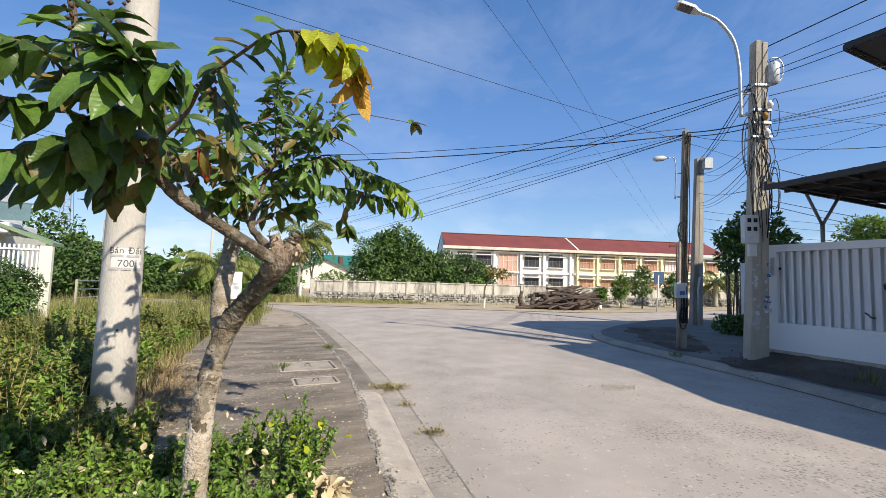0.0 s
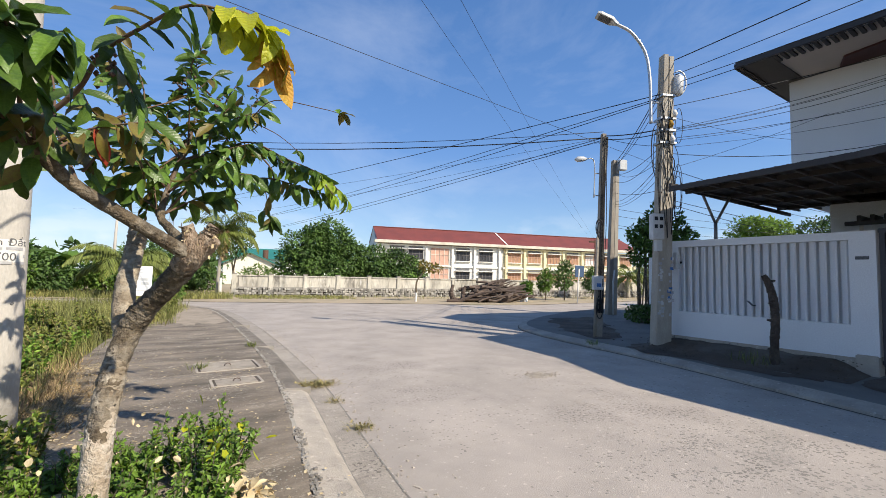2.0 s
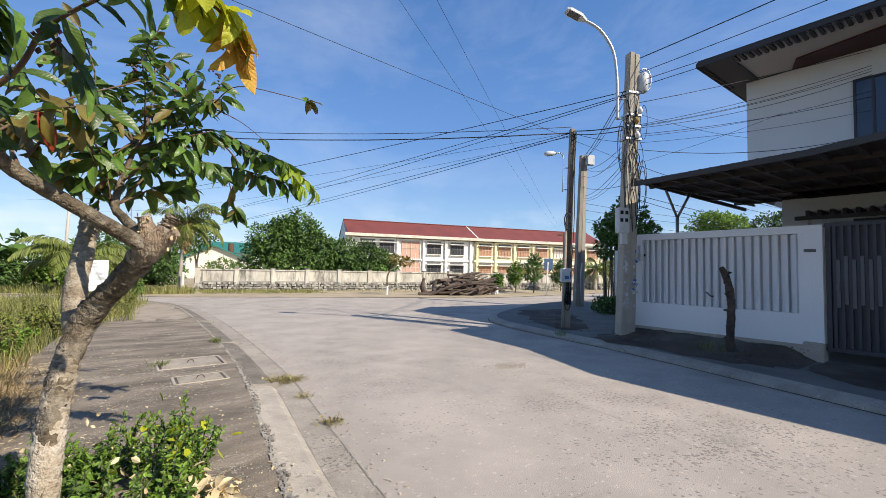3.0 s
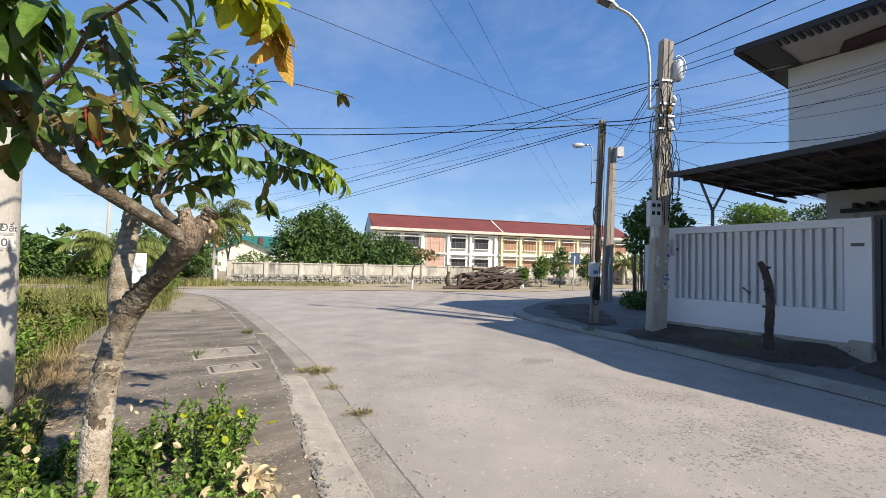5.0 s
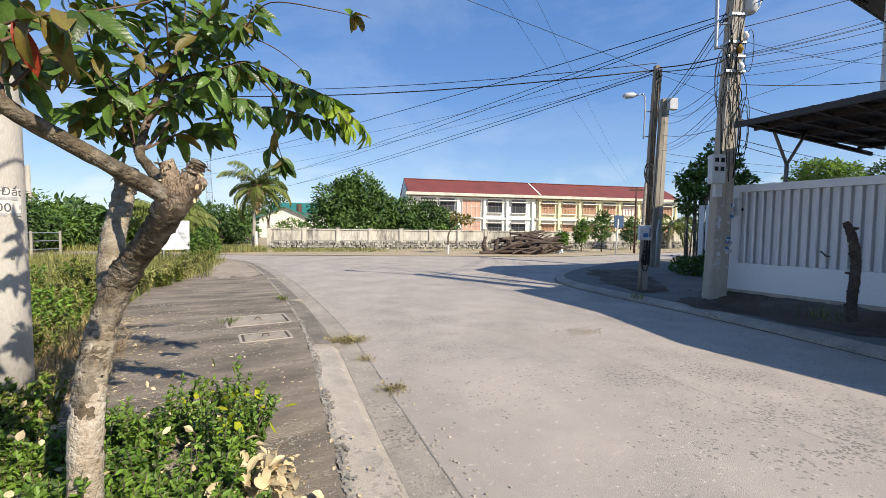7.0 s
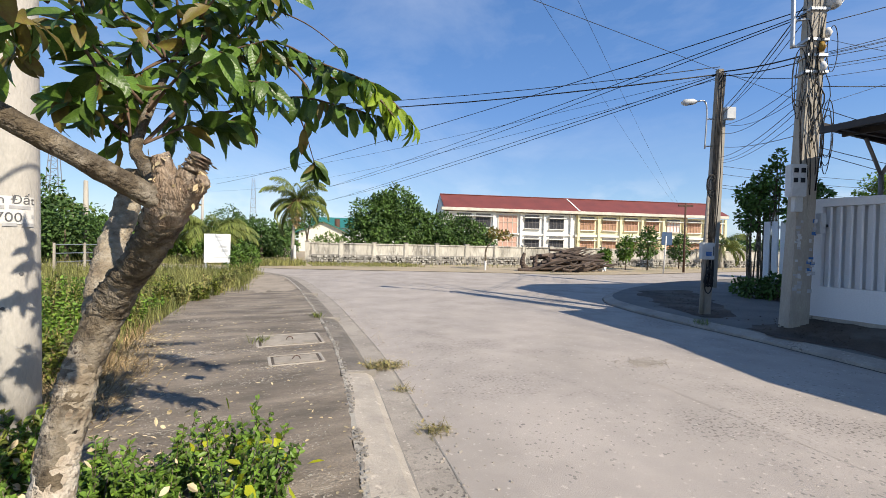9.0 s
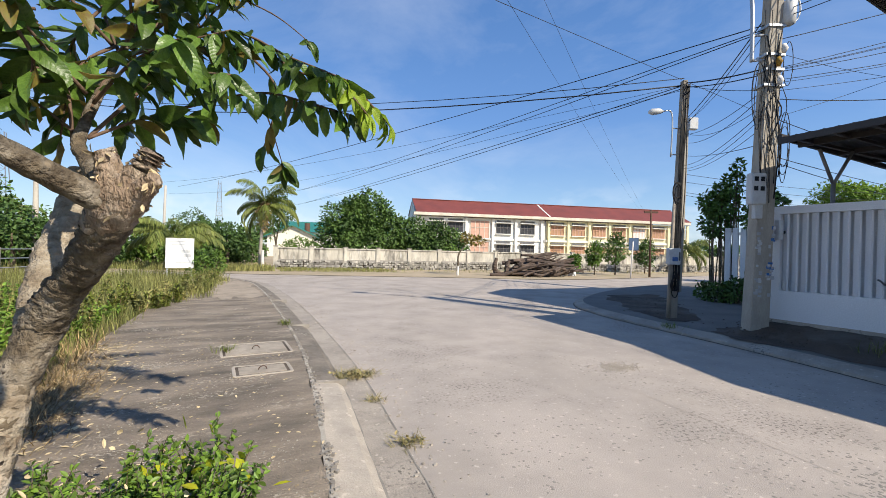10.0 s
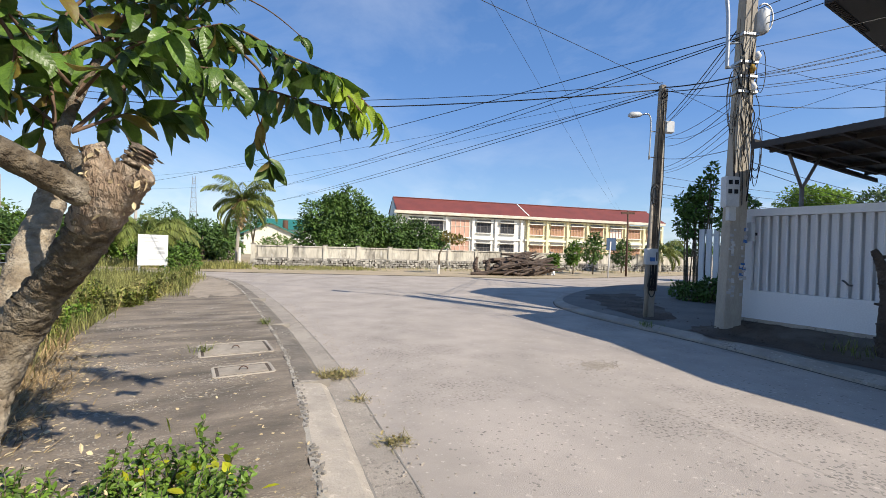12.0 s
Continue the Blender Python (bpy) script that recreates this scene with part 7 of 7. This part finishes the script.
field = Geo()
for k in range(85000):
    y = 2.0 + 24 * gr.random() ** 1.4
    x = 1.0 - 16 * gr.random() ** 1.3
    if not in_field(x, y):
        continue
    if y < 7.5 and gr.random() < 0.5:
        continue
    h = gr.uniform(0.18, 0.55) * (1.0 if y < 10 else 0.85)
    if noise.noise((x * 0.5, y * 0.5, 3)) > 0.15:
        h *= 1.5
    blade(field, (x, y, -0.06), h, gr.uniform(0.05, 0.3), gr.uniform(0.003, 0.007) * (1 + y * 0.025), gr)
solid("grass", field, M_GRASS, "tall unkempt green grass filling the roadside plot", "grass", kind="stuff")
straw = Geo()
for k in range(3600):
    y = gr.uniform(4.5, 9)
    x = -0.95 - abs(gr.gauss(0, 0.9))
    blade(straw, (x, y, -0.05), gr.uniform(0.10, 0.36), gr.uniform(0.1, 0.4), 0.006, gr)
for k in range(2600):
    x, y = -0.98 + gr.gauss(0, 0.18), 6.2 + gr.gauss(0, 0.8)
    blade(straw, (x, y, 0.0), gr.uniform(0.06, 0.24), gr.uniform(0.15, 0.4), 0.005, gr)
solid("dry_grass", straw, M_STRAW, "dry straw-coloured grass beside the pavement", "grass", kind="stuff")
vg = Geo()
for k in range(14000):
    s = gr.random()
    far = gr.random() ** 1.6
    base = BW0.lerp(BW1, s * 0.67) + Vector((-0.05, -1, 0)) * (0.25 + far * 3.2)
    if s > 0.22 and gr.random() < 0.93:
        continue
    blade(vg, (base.x, base.y, 0.01), gr.uniform(0.05, 0.2), gr.uniform(0.03, 0.15), 0.012, gr)
for k in range(9000):
    x, y = gr.uniform(-14, 3.5), 0
    y = 26.6 + max(0, 1 - x) * 0.55 + abs(gr.gauss(0, 3.0))
    blade(vg, (x, y, 0.0), gr.uniform(0.1, 0.45), gr.uniform(0.05, 0.2), 0.016, gr)
solid("verge_grass", vg, M_GRASS, "thin green grass on the sandy verge", "grass", kind="stuff")


def weed(x, y, h, n, size, seed, material, g=None, z0=0.0):
    """A leafy weed: upright stems with leaflets."""
    rnd = random.Random(seed)
    stems, leaves = Geo(), Geo() if g is None else g
    for s in range(n):
        a = rnd.uniform(0, 6.283)
        tip = Vector((x + math.cos(a) * h * 0.45 * rnd.random(), y + math.sin(a) * h * 0.45 * rnd.random(), z0 + h * rnd.uniform(0.6, 1.05)))
        b = Vector((x + rnd.gauss(0, 0.03), y + rnd.gauss(0, 0.03), z0 - 0.03))
        stems.tube([b, b.lerp(tip, 0.5) + Vector((rnd.gauss(0, 0.02), rnd.gauss(0, 0.02), 0)), tip], [0.005, 0.004, 0.002], 4)
        m = int(8 + h * 18)
        for k in range(m):
            t = 0.2 + 0.8 * k / m
            p = b.lerp(tip, t)
            for q in range(3):
                d = rand_dir(rnd, 0.25)
                leaflet(leaves, p, d, Vector((0, -0.2, 1)) + rand_dir(rnd) * 0.5, size * rnd.uniform(0.6, 1.2), size * 0.5)
    return stems, leaves


M_WEED2 = mat("field_weed_leaf", (0.20, 0.225, 0.036), (0.085, 0.112, 0.020), 3, 0.55, 0.05, 30, island=0.6, translucent=0.18)
# leafy plants round the foot of the tree
pr_ = random.Random(31)
for k in range(120):
    x = pr_.uniform(-2.1, 0.40)
    y = pr_.uniform(2.45, 4.1) - (0.5 if x > 0.1 else 0.0)
    if (Vector((x, y)) - Vector((0.0, 0.2))).length < 1.6 or (x > 0.15 and y < 2.3):
        continue
    h = pr_.uniform(0.26, 0.46) * (1.15 if x < -0.8 else 1.0)
    st, lv = weed(x, y, h, 11, 0.044, 100 + k, M_WEED, z0=0.0)
    t = thing("leafy_weed", "low leafy green weed at the foot of the tree", "weed", (x, y, 0), "weeds round the tree")
    part("stalk", st, M_BARK, t, kind="stuff")
    part("foliage", lv, M_WEED, t, kind="stuff")
for k, (x, y, h) in enumerate(((0.26, 3.45, 0.50), (0.36, 3.75, 0.58), (0.46, 3.60, 0.46), (0.16, 3.80, 0.42), (0.30, 3.2, 0.40), (0.42, 3.9, 0.42))):
    st, lv = weed(x, y, h, 9, 0.042, 300 + k, M_WEED, z0=0.07)
    t = thing("roadside_plant", "green leafy plant with a few yellow leaves on the pavement edge", "plant", (x, y, 0.07), "plants on the pavement")
    part("stalk", st, M_BARK, t, kind="stuff")
    part("foliage", lv, M_WEED, t, kind="stuff")
    yl = Geo()
    for q in range(5):
        p = Vector((x + pr_.gauss(0, 0.1), y + pr_.gauss(0, 0.08), 0.07 + h * pr_.uniform(0.5, 0.95)))
        leaflet(yl, p, rand_dir(pr_, -0.2), rand_dir(pr_, 0.6), 0.085, 0.045)
    part("yellow_leaves", yl, M_YLEAF, t, "yellow leaves")
for k in range(190):
    x = -1.25 - abs(pr_.gauss(0, 1.6))
    y = pr_.uniform(4.2, 12.5)
    h = pr_.uniform(0.4, 0.85)
    if k > 100:
        x, y = -1.35 - 2.6 * pr_.random(), pr_.uniform(3.9, 6.6)
        h = pr_.uniform(0.55, 0.95)
    st, lv = weed(x, y, h, 8, 0.05 + 0.002 * y, 400 + k, M_WEED)
    t = thing("field_weed", "bushy green weed standing in the grass", "weed", (x, y, 0), "weeds in the field")
    part("stalk", st, M_STRAW, t, kind="stuff")
    part("foliage", lv, M_WEED2 if k % 3 else M_WEED, t, kind="stuff")
for k in range(16):
    x, y = pr_.uniform(-1.75, -0.75), pr_.uniform(4.05, 4.65)
    h = pr_.uniform(0.35, 0.6)
    st, lv = weed(x, y, h, 8, 0.05, 600 + k, M_WEED)
    t = thing("leafy_weed", "leafy green weed before the concrete pole", "weed", (x, y, 0), "weeds round the pole")
    part("stalk", st, M_STRAW, t, kind="stuff")
    part("foliage", lv, M_WEED if k % 2 else M_WEED2, t, kind="stuff")
for k in range(46):
    y = pr_.uniform(9.0, 21.0)
    x = lerp_line([(-1.05, 9), (-0.80, 12), (-0.2, 13.5), (0.2, 15), (0.4, 17), (0.6, 21)], y) - abs(pr_.gauss(0.1, 0.5))
    h = pr_.uniform(0.25, 0.6)
    st, lv = weed(x, y, h, 9, 0.075, 700 + k, M_GRASS)
    t = thing("verge_weed", "bushy pale green weed at the pavement edge", "weed", (x, y, 0), "weeds along the pavement")
    part("stalk", st, M_STRAW, t, kind="stuff")
    part("foliage", lv, M_GRASS if k % 2 else M_WEED2, t, kind="stuff")
M_LITTER = mat("withered_litter", (0.20, 0.20, 0.06), (0.36, 0.27, 0.14), 30, 0.85, 0.0, 40, island=0.5)
dry_bits = Geo()
for k in range(900):
    x, y = pr_.uniform(-2.2, 0.35), pr_.uniform(2.2, 4.4)
    leaflet(dry_bits, Vector((x, y, abs(pr_.gauss(0.12, 0.13)) + 0.02)), rand_dir(pr_, -0.3), rand_dir(pr_, 0.8), pr_.uniform(0.03, 0.08), pr_.uniform(0.015, 0.04))
solid("dry_leaf_bits", dry_bits, M_DRY, "dry brown leaf bits caught among the weeds", "leaves", kind="stuff")
dl = Geo()
for k in range(170):
    me_ = LEAF_MESHES[k % 4]
    z = abs(pr_.gauss(0, 0.05))
    mm_ = Matrix.Translation((0.48 + pr_.gauss(0, 0.075), 3.08 + pr_.gauss(0, 0.13), 0.10 + z * 1.7)) @ Euler((pr_.uniform(-0.7, 0.7), pr_.uniform(-0.7, 0.7), pr_.uniform(0, 6.28))).to_matrix().to_4x4() @ Matrix.Diagonal((0.12, 0.085, 0.15, 1))
    dl.add([v.co for v in me_.vertices], [tuple(p.vertices) for p in me_.polygons], mm_)
solid("dry_leaf_heap", dl, M_DRY, "small heap of dry yellowed leaves on the pavement", "leaves", kind="stuff", smooth=True)
lit = Geo()
for k in range(420):
    x, y = pr_.uniform(-0.9, 1.2), pr_.uniform(2.6, 9.5)
    leaflet(lit, Vector((x, y, 0.085)), Vector((pr_.uniform(-1, 1), pr_.uniform(-1, 1), 0.1)), Vector((0, 0, 1)), pr_.uniform(0.02, 0.05), pr_.uniform(0.012, 0.03))
for k in range(800):
    x, y = -1.05 + abs(pr_.gauss(0, 0.30)), pr_.uniform(4.0, 8.8)
    leaflet(lit, Vector((x, y, 0.088)), Vector((pr_.uniform(-1, 1), pr_.uniform(-1, 1), 0.1)), Vector((0, 0, 1)), pr_.uniform(0.03, 0.08), pr_.uniform(0.012, 0.035))
solid("leaf_litter", lit, M_DRY, "scattered dry leaf bits on the pavement", "leaves", kind="stuff")
for cx_, cy_, n_, s_ in ((1.86, 6.22, 420, 0.13), (1.74, 4.36, 90, 0.07), (1.80, 5.33, 40, 0.05), (1.62, 6.2, 120, 0.07)):
    tf = Geo()
    for k in range(n_):
        blade(tf, (cx_ + pr_.gauss(0, s_), cy_ + pr_.gauss(0, s_ * 0.7), 0.0), pr_.uniform(0.01, 0.07), pr_.uniform(0.05, 0.2), 0.004, pr_)
    for k in range(n_ // 5):
        leaflet(tf, Vector((cx_ + pr_.gauss(0, s_), cy_ + pr_.gauss(0, s_ * 0.7), 0.02 + 0.03 * pr_.random())), rand_dir(pr_, 0.1), Vector((0, 0, 1)), 0.045, 0.024)
    solid("debris_tuft", tf, M_LITTER, "tuft of dry grass and debris in the gutter", "debris", "debris in the gutter", kind="stuff")
for cx_, cy_, n_, s_ in ((0.54, 7.70, 45, 0.045), (1.56, 9.5, 60, 0.06), (8.35, 6.6, 60, 0.10), (8.95, 3.65, 90, 0.11)):
    tf = Geo()
    for k in range(n_):
        blade(tf, (cx_ + pr_.gauss(0, s_), cy_ + pr_.gauss(0, s_ * 1.4), 0.08), pr_.uniform(0.05, 0.12 if cx_ < 8.5 else 0.36), pr_.uniform(0.03, 0.2), 0.005, pr_)
    solid("grass_tuft", tf, M_WEED2, "small green grass tuft growing in a pavement crack", "grass", "grass tufts in cracks", kind="stuff")

clods = Geo()
for k in range(520):
    x, y = pr_.uniform(8.6, 9.7), pr_.uniform(2.3, 5.9)
    if k % 3 == 0:
        x, y = 9.2 + pr_.uniform(0, 3.6), 0
        y = 7.2 + (x - 9.2) * 0.85 + pr_.gauss(0, 0.5)
        z = 0.108
    else:
        u = (x - 8.55) / 1.25
        z = 0.10 + 0.20 * u * u * (3 - 2 * u)
    r = pr_.uniform(0.005, 0.015)
    clods.box((x, y, z + r * 0.3), (r * 2, r * 1.6, r * 1.2), pr_.uniform(0, 90))
solid("clods", clods, M_DIRT, "loose clods and pebbles on the dirt", "debris", kind="stuff")
agg_rnd = random.Random(91)
for tone, share, say in ((M_JOINT, 3600, "dark worn pits and pebbles in the road concrete"), (M_PALECEM, 1500, "pale pebbles showing in the worn road concrete")):
    agg = Geo()
    for k in range(share):
        x, y = agg_rnd.uniform(2.0, 7.6), agg_rnd.uniform(0.6, 6.5)
        if noise.noise((x * 0.9, y * 0.9, 2)) + agg_rnd.uniform(-0.25, 0.25) < 0.02 + 0.05 * (y - 2.5):
            continue
        r = agg_rnd.uniform(0.005, 0.018)
        a0, n0 = agg_rnd.uniform(0, 6.28), len(agg.v)
        agg.v += [(x + r * agg_rnd.uniform(0.6, 1.1) * math.cos(a0 + 1.047 * q), y + r * agg_rnd.uniform(0.6, 1.1) * math.sin(a0 + 1.047 * q), 0.0005) for q in range(6)] + [(x, y, 0.0025)]
        agg.f += [(n0 + q, n0 + (q + 1) % 6, n0 + 6) for q in range(6)]
    solid("road_aggregate", agg, tone, say, "pebbles", kind="stuff")
pits = Geo()
for k in range(2400):
    x, y = 4.6 + agg_rnd.gauss(0, 0.62), 1.85 + agg_rnd.gauss(0, 0.46)
    if noise.noise((x * 2.2, y * 2.2, 8)) < agg_rnd.uniform(-0.35, 0.25):
        continue
    r = agg_rnd.uniform(0.008, 0.021)
    a0, n0 = agg_rnd.uniform(0, 6.28), len(pits.v)
    pits.v += [(x + r * agg_rnd.uniform(0.6, 1.1) * math.cos(a0 + 1.047 * q), y + r * agg_rnd.uniform(0.6, 1.1) * math.sin(a0 + 1.047 * q), 0.0005) for q in range(6)] + [(x, y, 0.003)]
    pits.f += [(n0 + q, n0 + (q + 1) % 6, n0 + 6) for q in range(6)]
solid("road_pits", pits, M_JOINT, "cluster of dark pitted concrete in the road", "pebbles", kind="stuff")
grit = Geo()
for k in range(900):
    if k % 2:
        x, y = 5.16 + pr_.gauss(0, 0.16), 5.22 + pr_.gauss(0, 0.10)
    else:
        y = pr_.uniform(2.6, 13)
        x = lerp_line(JOIN_L, y) - 0.05 + abs(pr_.gauss(0, 0.22))
    r = pr_.uniform(0.004, 0.011)
    grit.box((x, y, r * 0.5), (r * 2, r * 1.5, r), pr_.uniform(0, 90))
solid("grit", grit, M_KERB, "scattered grit and small stones on the road", "debris", kind="stuff")
